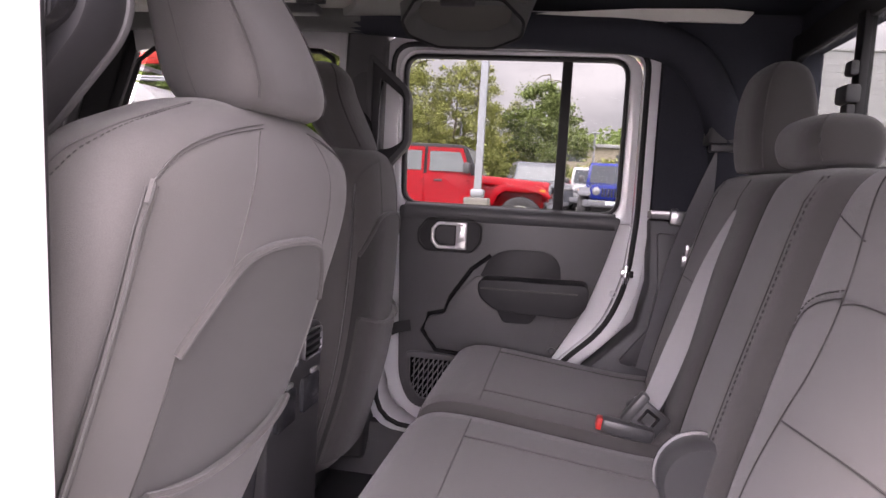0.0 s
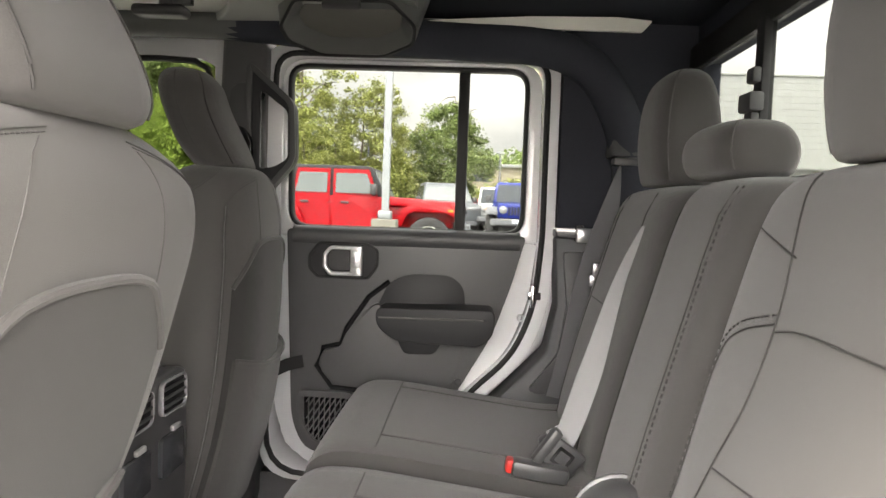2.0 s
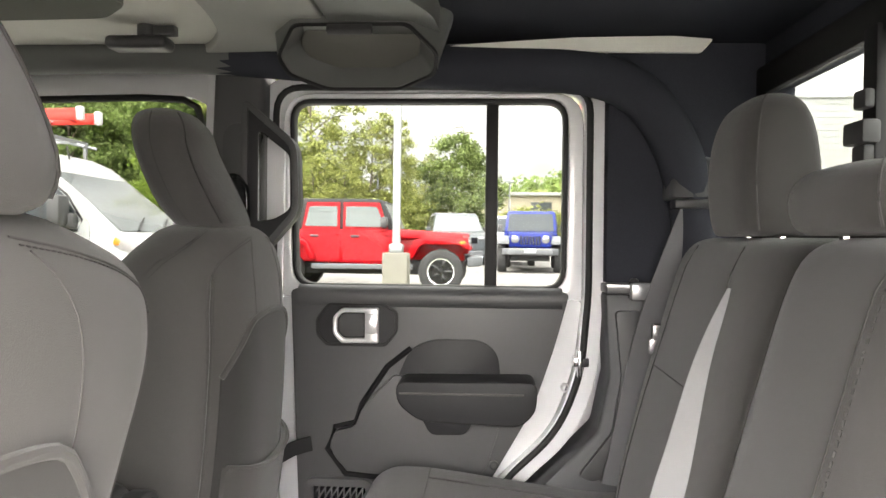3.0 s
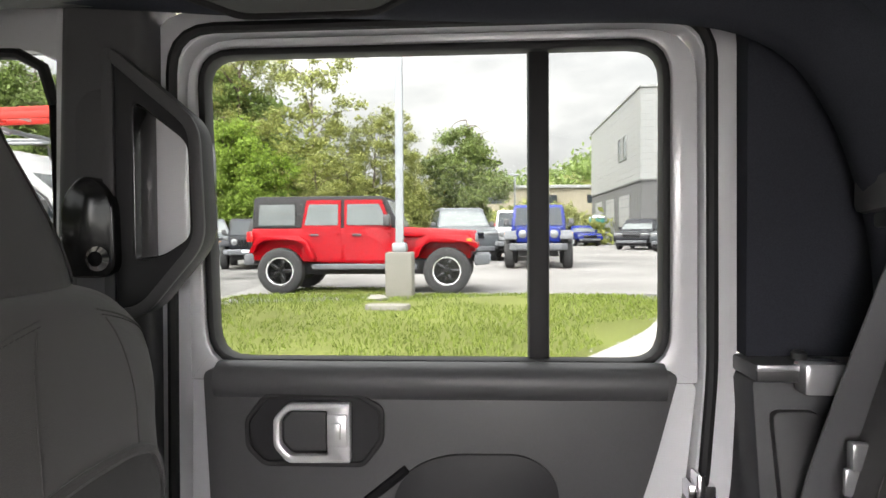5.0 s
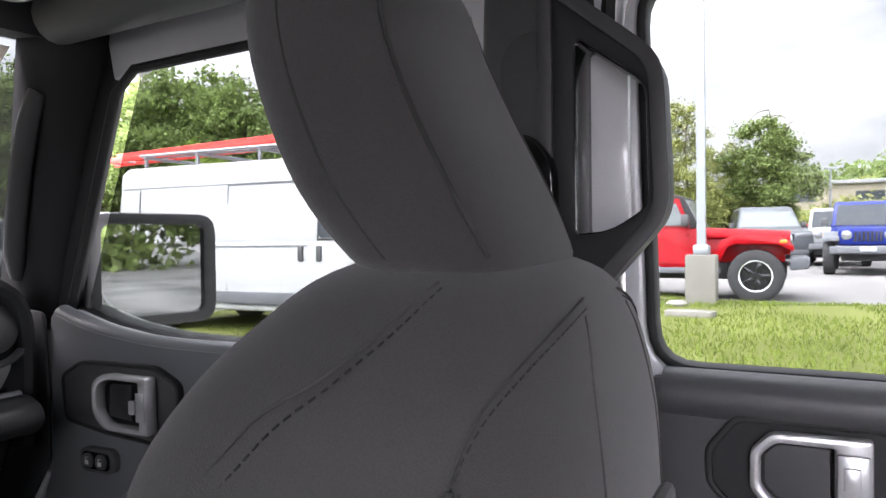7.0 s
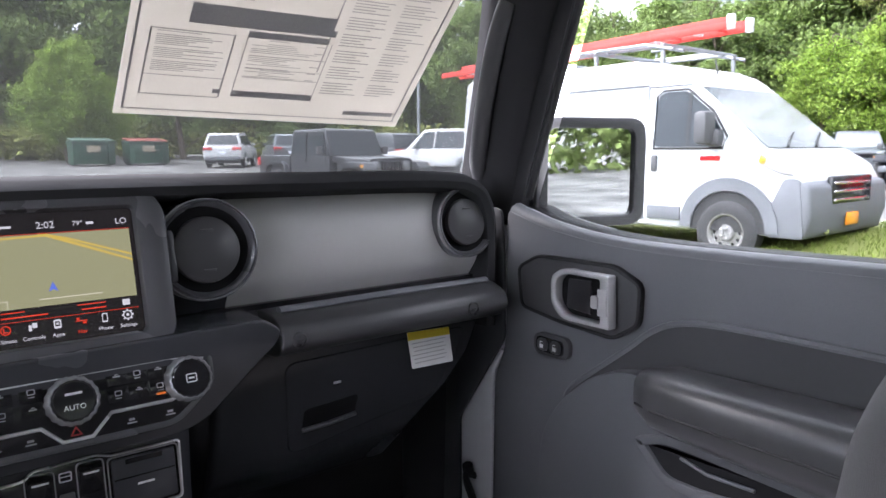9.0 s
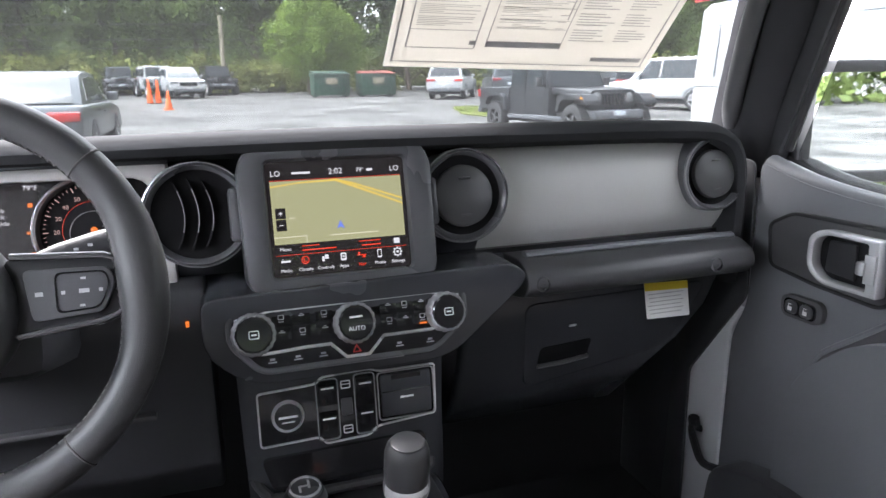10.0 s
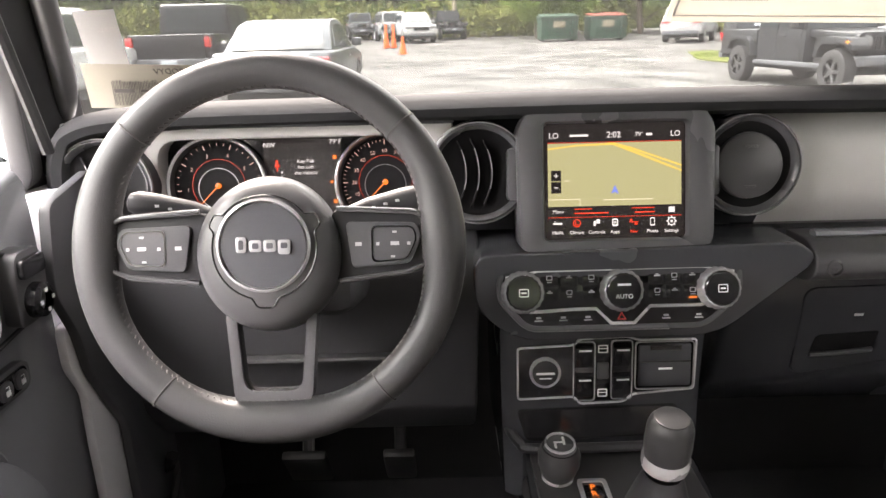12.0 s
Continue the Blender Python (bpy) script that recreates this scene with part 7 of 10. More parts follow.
for s in (1, -1):
    spoke_o = soft([(s * 0.058, 0.036), (s * 0.150, 0.030), (s * 0.158, 0.018), (s * 0.150, -0.020), (s * 0.135, -0.026), (s * 0.060, -0.034)], 0.010, 4)
    spoke = part("side_spoke", moved(prism(spoke_o, "z", -0.014, 0.004, 0.004), tm), M_DARKTRIM, wheel, "black side spoke")
    part("spoke_trim", moved(join(tube([(s * 0.064, 0.036, 0.006), (s * 0.135, 0.032, 0.006), (s * 0.149, 0.026, 0.006), (s * 0.153, 0.010, 0.006), (s * 0.146, -0.018, 0.006), (s * 0.130, -0.024, 0.006), (s * 0.066, -0.031, 0.006)], 0.003, 8)), tm), M_SPOKE, spoke, "dark satin spoke edge")
    keys = part("spoke_keys", moved(prism(soft([(s * 0.072, 0.024), (s * 0.138, 0.022), (s * 0.143, 0.008), (s * 0.132, -0.016), (s * 0.078, -0.020)], 0.006, 4), "z", 0.002, 0.008, 0.002), tm), M_MATTE, spoke, "black spoke buttons")
    part("key_split", moved(join(hoop(soft([(s * 0.096, 0.020), (s * 0.136, 0.019), (s * 0.139, 0.007), (s * 0.130, -0.013), (s * 0.096, -0.015)], 0.006, 3), soft([(s * 0.0975, 0.0185), (s * 0.135, 0.0175), (s * 0.1375, 0.0065), (s * 0.129, -0.0115), (s * 0.0975, -0.0135)], 0.006, 3), "z", 0.008, 0.0086)), tm), M_GLOSSBLACK, keys)
    for u, v0, v1, w in ((0.118, 0.001, 0.0045, 0.004), (0.118, 0.0125, 0.0145, 0.002), (0.116, -0.0105, -0.0085, 0.002), (0.131, 0.001, 0.004, 0.0015), (0.102, 0.001, 0.004, 0.0015), (0.084, 0.001, 0.0045, 0.003)):
        part("key_mark", moved(tile(s * u - w, s * u + w, v0, v1, 0.0087), tm), M_ICON, spoke)
fork_o = soft([(-0.043, -0.060), (-0.036, -0.150), (0.036, -0.150), (0.043, -0.060)], [0.004, 0.016, 0.016, 0.004], 5)
fork_i = soft([(-0.034, -0.056), (-0.027, -0.134), (0.027, -0.134), (0.034, -0.056)], [0.004, 0.012, 0.012, 0.004], 5)
part("lower_spoke", moved(hoop(fork_o, fork_i, "z", -0.012, 0.006, 0.003), tm), M_SPOKE, wheel, "dark satin forked lower spoke")
part("column", moved(lathe([(0.045, -0.26), (0.05, -0.05), (0.045, -0.03)], 28), tm @ Matrix.Translation((0, -0.004, 0))), M_MATTE, wheel, "black column shroud")
part("column_shroud", moved(box(-0.07, 0.07, -0.075, 0.02, -0.25, -0.07, 0.02), tm), M_MATTE, wheel)
for s, nm in ((-1, "light_stalk"), (1, "wiper_stalk")):
    st = part(nm, moved(tube([(s * 0.05, 0.025, -0.055), (s * 0.09, 0.038, -0.05), (s * 0.125, 0.045, -0.045), (s * 0.142, 0.048, -0.043), (s * 0.150, 0.0495, -0.042), (s * 0.1525, 0.050, -0.0418)], [0.008, 0.011, 0.0128, 0.0125, 0.009, 0.003], 20, flat=0.8, up=(0, 0, 1)), tm), M_DARKTRIM, wheel, "black column stalk")
    for k in range(3):
        part("stalk_mark", moved(tile(s * (0.095 + 0.012 * k) - 0.002, s * (0.095 + 0.012 * k) + 0.002, 0.0370 + 0.003 * k, 0.0395 + 0.003 * k, -0.036 + 0.002 * k), tm), M_ICON, st)

# ---- centre console and levers ----
console = thing("centre_console", "black centre console between the front seats", "console")
part("console_body", prism(soft([(-0.62, 0.63), (-0.62, 0.915), (-0.56, 0.93), (-0.30, 0.895), (-0.18, 0.885), (-0.11, 1.05), (0.25, 1.085), (0.262, 1.05), (0.23, 0.66)], 0.02, 3), "y", -0.112, 0.112, 0.015, 3), M_DASHBLACK, console)
part("shift_plate", prism(soft([(-0.58, -0.105), (-0.30, -0.10), (-0.30, 0.10), (-0.58, 0.10)], 0.02, 4), "z", 0.918, 0.932, 0.004), M_SATIN, console)
part("gear_display", box(-0.500, -0.440, -0.052, -0.022, 0.930, 0.936, 0.003), M_GLOSSBLACK, console)
part("gear_letters", join(*[words(t, 0.014, Matrix.Translation((-0.488 + 0.013 * k, -0.038, 0.9365)) @ Matrix.Rotation(radians(90), 4, "Z"), 0.0003) for k, t in enumerate("PRND")]), M_LITORANGE, console, "orange lit gear letters")
part("gear_display_rim", hoop(rect(-0.503, -0.437, -0.055, -0.019, 0.006, 3), rect(-0.498, -0.442, -0.050, -0.024, 0.004, 3), "z", 0.934, 0.938), M_SILVER, console)
part("armrest_lid", box(-0.11, 0.245, -0.098, 0.098, 1.065, 1.135, 0.025, 3), M_LEATHER, console, "black padded armrest lid")
rear_c = part("console_rear", prism(rect(-0.105, 0.105, 0.72, 1.125, 0.03), "x", 0.240, 0.266, 0.010, 3), M_SATIN, console, "black rear vent panel")
for s in (1, -1):
    vent_b = part("rear_vent", prism(rect(s * 0.050 - 0.036, s * 0.050 + 0.036, 1.072, 1.116, 0.010), "x", 0.255, 0.270, 0.003), M_VENTBLACK, rear_c)
    part("vent_surround", hoop(rect(s * 0.050 - 0.038, s * 0.050 + 0.038, 1.070, 1.118, 0.012), rect(s * 0.050 - 0.035, s * 0.050 + 0.035, 1.073, 1.115, 0.010), "x", 0.266, 0.274, 0.002), M_SILVERDARK, vent_b, "grey vent surround")
    for k in range(3):
        part("vent_blade", box(0.267, 0.274, s * 0.050 - 0.033, s * 0.050 + 0.033, 1.081 + 0.012 * k, 1.084 + 0.012 * k), M_SATIN, vent_b)
    part("socket_door", prism(rect(s * 0.05 - 0.035, s * 0.05 + 0.035, 0.985, 1.040, 0.008), "x", 0.260, 0.272, 0.003), M_DASHBLACK, rear_c)
    part("socket_edge", box(0.271, 0.277, s * 0.05 - 0.012, s * 0.05 + 0.012, 1.045, 1.053, 0.002), M_SILVER, rear_c)
cup = thing("cup_holder", "black rear cup holder on the floor tunnel", "cup holder", (0.40, 0.0, 0.63))
part("holder_body", join(box(-0.09, 0.10, -0.09, 0.09, 0, 0.075, 0.015, 3)), M_MATTE, cup)
for s in (1, -1):
    part("cup_rim", lathe([(0.036, 0.072), (0.040, 0.079), (0.036, 0.080), (0.033, 0.076)], 24, Matrix.Translation((0.01, s * 0.043, 0))), M_SILVERDARK, cup)
    part("cup_well", lathe([(0, 0.0755), (0.034, 0.0758), (0.034, 0.077), (0, 0.077)], 24, Matrix.Translation((0.01, s * 0.043, 0))), M_GLOSSBLACK, cup)

shifter = thing("gear_lever", "black leather gear lever with a silver collar", "gear lever", (-0.455, 0.032, 0.925))
lean = Matrix.Rotation(radians(8), 4, "Y")
part("lever_knob", moved(lathe([(0.0, 0.078), (0.023, 0.078), (0.0255, 0.086), (0.0265, 0.104), (0.0258, 0.126), (0.0235, 0.1345), (0.019, 0.1385), (0.0, 0.139)], 32), lean), M_LEATHER, shifter, "black leather knob")
part("knob_cap", moved(lathe([(0.0192, 0.137), (0.0192, 0.1402), (0.017, 0.1412), (0, 0.1415)], 32), lean), M_SATIN, shifter)
part("lever_collar", moved(lathe([(0.022, 0.070), (0.0262, 0.072), (0.0275, 0.078), (0.0272, 0.086), (0.0255, 0.089), (0.022, 0.088)], 32), lean), M_SILVER, shifter, "silver collar")
part("lever_boot", moved(lathe([(0.042, -0.005), (0.034, 0.010), (0.029, 0.025), (0.031, 0.030), (0.025, 0.036), (0.027, 0.041), (0.022, 0.062)], 28), lean), M_MATTE, shifter, "black leather boot")
transfer = thing("transfer_lever", "short black lever with a round pale-capped knob", "gear lever", (-0.520, -0.076, 0.895))
part("lever_knob", moved(lathe([(0.0, 0.036), (0.014, 0.037), (0.021, 0.046), (0.026, 0.062), (0.0265, 0.076), (0.022, 0.088), (0.0, 0.090)], 28), lean), M_SATIN, transfer)
part("knob_cap", moved(lathe([(0.0205, 0.0885), (0.020, 0.092), (0, 0.0935)], 28), lean), M_RINGGREY, transfer, "grey knob cap")
part("cap_ring", moved(lathe([(0.0165, 0.0915), (0.0170, 0.0945), (0.0190, 0.0942), (0.0195, 0.0905)], 28), lean), M_SILVER, transfer, "silver cap ring")
part("cap_marks", moved(join(tile(-0.010, 0.004, 0.003, 0.006, 0.094), tile(-0.002, 0.001, -0.008, 0.006, 0.094), tile(-0.002, 0.010, -0.008, -0.005, 0.094)), lean), M_GREYMARK, transfer)
part("lever_collar", moved(lathe([(0.013, 0.020), (0.018, 0.024), (0.020, 0.036), (0.0205, 0.042), (0.016, 0.046)], 24), lean), M_SILVER, transfer, "chrome collar")
part("lever_boot", moved(lathe([(0.045, 0.015), (0.032, 0.020), (0.020, 0.024)], 20), lean), M_LEATHER, transfer)
for y, w in ((-0.44, 0.07), (-0.29, 0.05)):
    pedal = thing("pedal", "black rubber foot pedal under the dashboard", "pedal", (-0.74, y, 0.80), group="pedals")
    part("pad", moved(box(-0.008, 0.008, -w / 2, w / 2, -0.05, 0.05, 0.005), Matrix.Rotation(radians(35), 4, "Y")), M_RUBBER, pedal)
    part("pedal_arm", tube([(0, 0, 0), (-0.05, 0, 0.12), (-0.10, 0, 0.25)], 0.010, 8), M_SATIN, pedal)
key_light = part("column_light", box(-0.601, -0.598, -0.194, -0.190, 1.172, 1.179), M_LITORANGE, dash, "small orange light beside the column")

# ---- papers on the windscreen ----
def on_glass(y, k, off=0.006):
    return screen_point(y, k, off)


def glass_sheet(corners, off, thick=0.0006, n=10):
    """A sheet on the windscreen between four (y, k) corners: foot left, foot right, head right, head left."""
    a, b, c, d = [Vector(p) for p in corners]
    rings = []
    for i in range(n + 1):
        s = i / n
        lo, hi = a.lerp(b, s), d.lerp(c, s)
        col = [lo.lerp(hi, j / 4) for j in range(5)]
        rings.append([on_glass(p.x, p.y, off) for p in col] + [on_glass(p.x, p.y, off + thick) for p in reversed(col)])
    return loft(rings)


def paper(name, label, corners, bars_, stock=M_PAPER, ink=M_INK):
    sheet = thing(name, label, "paper")
    a, b, c, d = [Vector(p) for p in corners]
    part("sheet", glass_sheet(corners, 0.005), stock, sheet)

    def at(u, v):
        p = a.lerp(b, u).lerp(d.lerp(c, u), v)
        return (p.x, p.y)
    for u0, u1, v0, v1 in bars_:
        part("print_bar", glass_sheet([at(u0, v0), at(u1, v0), at(u1, v1), at(u0, v1)], 0.0062, 0.0003, 4), ink, sheet)
    return sheet


rng = random.Random(3)
lines = [(0.02, 0.98, 0.03, 0.036), (0.02, 0.027, 0.03, 0.98), (0.30, 0.305, 0.12, 0.46), (0.34, 0.62, 0.13, 0.165), (0.16, 0.60, 0.53, 0.60), (0.34, 0.60, 0.455, 0.49), (0.06, 0.30, 0.115, 0.12), (0.06, 0.065, 0.115, 0.46), (0.06, 0.30, 0.455, 0.46), (0.28, 0.30, 0.14, 0.165), (0.06, 0.30, 0.22, 0.224), (0.60, 0.605, 0.30, 0.98), (0.76, 0.96, 0.06, 0.085)]
lines += [(0.16, 0.62, 0.50, 0.535), (0.36, 0.62, 0.24, 0.243), (0.36, 0.62, 0.29, 0.293), (0.36, 0.62, 0.36, 0.364), (0.34, 0.343, 0.16, 0.46), (0.617, 0.62, 0.16, 0.46), (0.97, 0.976, 0.03, 0.98)]
for k in range(22):
    v = 0.245 + 0.0095 * k
    if k % 7 != 6:
        lines.append((0.36 + rng.choice((0, 0, 0.05)), 0.42 + rng.uniform(0.02, 0.18), v + 0.001, v + 0.0042))
        lines.append((0.08, 0.12 + rng.uniform(0.04, 0.17), v, v + 0.0035))
    if k % 4 == 0:
        lines.append((0.57, 0.60, v + 0.001, v + 0.005))
for k in range(44):
    v = 0.18 + 0.0155 * k
    if k % 6 != 5:
        lines.append((0.64, 0.68 + rng.uniform(0.03, 0.10), v, v + 0.005))
        lines.append((0.81, 0.84 + rng.uniform(0.03, 0.11), v + 0.003, v + 0.008))
for k in range(18):
    v = 0.64 + 0.019 * k
    lines.append((0.08, 0.08 + rng.uniform(0.15, 0.5), v, v + 0.007))
paper("price_sheet", "white printed price sheet taped inside the windscreen", [(0.108, 0.325), (0.548, 0.295), (0.612, 0.90), (0.135, 0.90)], lines)
lines = [(0.24 + 0.0145 * k, 0.24 + 0.0145 * k + rng.uniform(0.003, 0.008), 0.06, rng.uniform(0.60, 0.66)) for k in range(44)] + [(0.26, 0.44, 0.36, 0.44), (0.50, 0.60, 0.38, 0.43), (0.74, 0.92, 0.56, 0.64)]
card = paper("stock_card", "pale printed card with bars low in the windscreen", [(-0.724, 0.075), (-0.585, 0.06), (-0.562, 0.215), (-0.712, 0.232)], lines, M_CARD, M_DARKINK)
word_at = Matrix((( 0, 0.51, -0.86, screen_point(-0.598, 0.196)[0] + 0.0075), (-1, 0, 0, -0.598), (0, 0.86, 0.51, screen_point(-0.598, 0.196)[2]), (0, 0, 0, 1)))
part("print_word", words("BODYV", 0.013, word_at, 0.0004), M_DARKINK, card, "dark heading seen from its back")
paper("paper_slip", "thin white paper slip in the windscreen corner", [(-0.700, 0.225), (-0.648, 0.225), (-0.640, 0.40), (-0.692, 0.395)], [(0.45, 0.60, 0.60, 0.68), (0.63, 0.74, 0.61, 0.69), (0.78, 0.92, 0.62, 0.70)], M_SLIP)

# ---- outdoors ----
def ease(a, b, v):
    s = min(1.0, max(0.0, (v - a) / (b - a)))
    return s * s * (3 - 2 * s)


def ground_z(x, y):
    """Height of the lot: rises ahead of the truck and on the passenger side."""
    z = 0.20 + 0.0175 * max(0.0, min(60.0, -x) - 10.0) * (1 - ease(30, 60, abs(y)) * 0.5)
    z += 0.24 * ease(4.5, 11.0, y) * ease(-4.9, -3.3, x)
    z -= (0.14 - 0.08 * ease(-11.5, -9.5, x)) * ease(3.5, 6.5, y) * (1 - ease(10.0, 13.0, y)) * ease(-21.0, -18.0, x) * (1 - ease(-4.6, -2.6, x))
    z -= 0.07 * ease(11.0, 11.8, y) * (1 - ease(14.0, 17.0, y)) * ease(-7.0, -4.5, x) * (1 - ease(1.5, 3.5, x))
    return z


M_ASPHALT = material("worn_pale_asphalt", (0.165, 0.162, 0.155), 0.9, scale=60, bump=0.5, vary=0.3, large=0.7, wear=0.36, depth=0.02, spec=0.08)
M_LANE = material("lightened_asphalt", (0.205, 0.198, 0.191), 0.9, scale=40, bump=0.4, vary=0.25, large=0.3, wear=0.2, depth=0.02, spec=0.1)
M_GRASSBED = material("mown_grass_bed", (0.120, 0.135, 0.038), 0.95, scale=30, bump=0.6, vary=0.35, large=0.6, wear=0.2, depth=0.03, spec=0.1)
M_GRAVEL = material("pale_gravel", (0.235, 0.23, 0.215), 0.9, scale=14, bump=0.6, vary=0.35, large=2, wear=0.15, depth=0.02)
M_CONCRETE = material("weathered_concrete", (0.20, 0.19, 0.165), 0.88, scale=40, bump=0.4, vary=0.18, large=1.2, wear=0.2, depth=0.01)
M_GALV = material("galvanised_pole", (0.27, 0.285, 0.30), 0.45, metal=0.5, scale=30, bump=0.05, vary=0.1)
M_SIDING = material("white_metal_siding", (0.225, 0.23, 0.225), 0.6, scale=3, bump=0.05, vary=0.04, large=0.2, wear=0.06)
M_DARKBLOCK = material("grey_block_wall", (0.095, 0.095, 0.095), 0.8, scale=4, bump=0.2, vary=0.12, large=0.3, wear=0.1)
M_TAN = material("tan_long_wall", (0.25, 0.22, 0.16), 0.8, scale=2, bump=0.1, vary=0.1, large=0.2)
M_BARK = material("grey_brown_bark", (0.11, 0.085, 0.065), 0.95, scale=20, bump=0.8, vary=0.35, depth=0.03)


def leaf_material(name, colour, vary=0.45):
    m = bpy.data.materials.new(name)
    m.use_nodes = True
    n, l = m.node_tree.nodes, m.node_tree.links
    p = n["Principled BSDF"]
    geo, ramp = n.new("ShaderNodeNewGeometry"), n.new("ShaderNodeValToRGB")
    ramp.color_ramp.elements[0].color = (*[c * (1 - vary) for c in colour], 1)
    ramp.color_ramp.elements[1].color = (*[c * (1 + vary) for c in colour], 1)
    l.new(geo.outputs["Random Per Island"], ramp.inputs["Fac"])
    l.new(ramp.outputs["Color"], p.inputs["Base Color"])
    p.inputs["Roughness"].default_value = 0.65
    p.inputs["Specular IOR Level"].default_value = 0.3
    thin, mix = n.new("ShaderNodeBsdfTranslucent"), n.new("ShaderNodeMixShader")
    l.new(ramp.outputs["Color"], thin.inputs["Color"])
    mix.inputs["Fac"].default_value = 0.45
    l.new(p.outputs["BSDF"], mix.inputs[1])
    l.new(thin.outputs["BSDF"], mix.inputs[2])
    l.new(mix.outputs["Shader"], n["Material Output"].inputs["Surface"])
    return m


M_LEAF = [leaf_material("dark_green_leaves", (0.15, 0.195, 0.062)), leaf_material("mid_green_leaves", (0.165, 0.225, 0.068)), leaf_material("bright_green_leaves", (0.20, 0.285, 0.048)), leaf_material("olive_leaves", (0.25, 0.27, 0.085))]

# the ground sheet, finer near the truck
ticks = [0, 1, 2, 3, 4, 5, 6, 7, 8, 9, 10, 11, 12, 14, 16, 20, 26, 34, 44, 60, 90, 150, 300, 700, 1500]
grid = sorted({-v for v in ticks} | set(ticks))
verts = [(x, y, ground_z(x, y)) for x in grid for y in grid]
N = len(grid)
faces = [(i * N + j, (i + 1) * N + j, (i + 1) * N + j + 1, i * N + j + 1) for i in range(N - 1) for j in range(N - 1)]
tagged(part("ground", (verts, faces), M_ASPHALT, smooth=80), "pale worn asphalt and gravel parking lot", "ground", kind="structure")
# the lane across the grass: lot asphalt with brighter light put into its colour
cols, rows_ = [v for v in grid if -5 <= v <= 150], [v for v in grid if 11 <= v <= 150]
lane_v = [(x, y, ground_z(x, y) + 0.006) for x in cols for y in rows_]
lane_f = [(i * len(rows_) + j, (i + 1) * len(rows_) + j, (i + 1) * len(rows_) + j + 1, i * len(rows_) + j + 1) for i in range(len(cols) - 1) for j in range(len(rows_) - 1)]
tagged(part("road", (lane_v, lane_f), M_LANE, smooth=80), "asphalt lane behind the grass strip, lightened in its colour", "road", kind="structure")


def grass_patch(outline, seed, count, crown=0.10, height=0.06):
    """A mown strip: a low crowned bed, and its blades."""
    rng = random.Random(seed)
    xs, ys = [p[0] for p in outline], [p[1] for p in outline]
    cx, cy = sum(xs) / len(xs), sum(ys) / len(ys)
    rings = []
    for k in range(7):
        s = 1 - k / 6 * 0.97
        rings.append([(cx + (x - cx) * s, cy + (y - cy) * s, ground_z(cx + (x - cx) * s, cy + (y - cy) * s) + 0.012 + crown * (1 - s ** 2.5)) for x, y in outline])
    bed = part("grass_bed", loft([[(x, y, z - 0.06) for x, y, z in rings[0]]] + rings), M_GRASSBED, smooth=70)
    tagged(bed, "mown green grass verge with worn bare spots", "grass", kind="structure")

    def inside(x, y):
        hit = False
        for (x0, y0), (x1, y1) in zip(outline, outline[1:] + outline[:1]):
            if (y0 > y) != (y1 > y) and x < (x1 - x0) * (y - y0) / (y1 - y0) + x0:
                hit = not hit
        return hit
    v, f = [], []
    while len(f) < count:
        x, y = rng.uniform(min(xs), max(xs)), rng.uniform(min(ys), max(ys))
        if not inside(x, y) or noise.noise((x * 0.7, y * 0.9, seed)) < -0.22 - 0.2 * rng.random():
            continue
        r = max(abs(x - cx) / (max(xs) - min(xs)) * 2, abs(y - cy) / (max(ys) - min(ys)) * 2)
        z = ground_z(x, y) + crown * (1 - min(1, r) ** 2.5)
        a, h, w = rng.uniform(0, math.pi), height * rng.uniform(0.4, 1.2), rng.uniform(0.006, 0.014)
        lean_x, lean_y = rng.uniform(-0.5, 0.5) * h, rng.uniform(-0.5, 0.5) * h
        n = len(v)
        v += [(x - w * math.cos(a), y - w * math.sin(a), z), (x + w * math.cos(a), y + w * math.sin(a), z), (x + lean_x, y + lean_y, z + h)]
        f.append((n, n + 1, n + 2))
    blades = part("grass_blades", (v, f), M_BLADES_VARIED, smooth=0)
    tagged(blades, "short green grass blades on the verge", "grass", kind="stuff")


M_BLADES_VARIED = leaf_material("green_grass_blades", (0.150, 0.195, 0.034), 0.45)
grass_patch(soft([(-9, 5.9), (-6, 5.6), (-1.5, 5.3), (0.9, 5.6), (1.6, 6.6), (2.5, 8.0), (3.1, 10.2), (2.4, 11.0), (-6, 10.9), (-9, 10.6)], 0.8, 4), 2, 26000)
grass_patch(soft([(-3.0, 11.5), (-1.0, 11.4), (-1.2, 13), (-3.2, 13)], 0.4, 3), 5, 500, 0.03)
grass_patch(soft([(-26.5, 9.3), (-22.0, 8.1), (-20.0, 8.6), (-19.5, 10.5), (-26.5, 11.5)], 0.5, 3), 7, 3000, 0.05)
grass_patch(soft([(12, 30), (30, 26), (40, 34), (40, 41), (18, 41)], 1.5, 3), 8, 1500, 0.8, 0.3)

rng = random.Random(21)
stones_v, stones_f = [], []
for _ in range(1500):
    x, y = rng.uniform(0.6, 7.5), rng.uniform(4.2, 10.5)
    if y > 4.9 + (x - 0.6) * 2.2 and x < 3.0:
        continue
    r = rng.uniform(0.015, 0.045)
    z, n = ground_z(x, y), len(stones_v)
    for k in range(5):
        a = 2 * math.pi * k / 5 + rng.uniform(-0.4, 0.4)
        stones_v.append((x + r * math.cos(a), y + r * math.sin(a), z - 0.005))
    stones_v.append((x + rng.uniform(-0.3, 0.3) * r, y + rng.uniform(-0.3, 0.3) * r, z + r * 0.7))
    stones_f += [(n + k, n + (k + 1) % 5, n + 5) for k in range(5)]
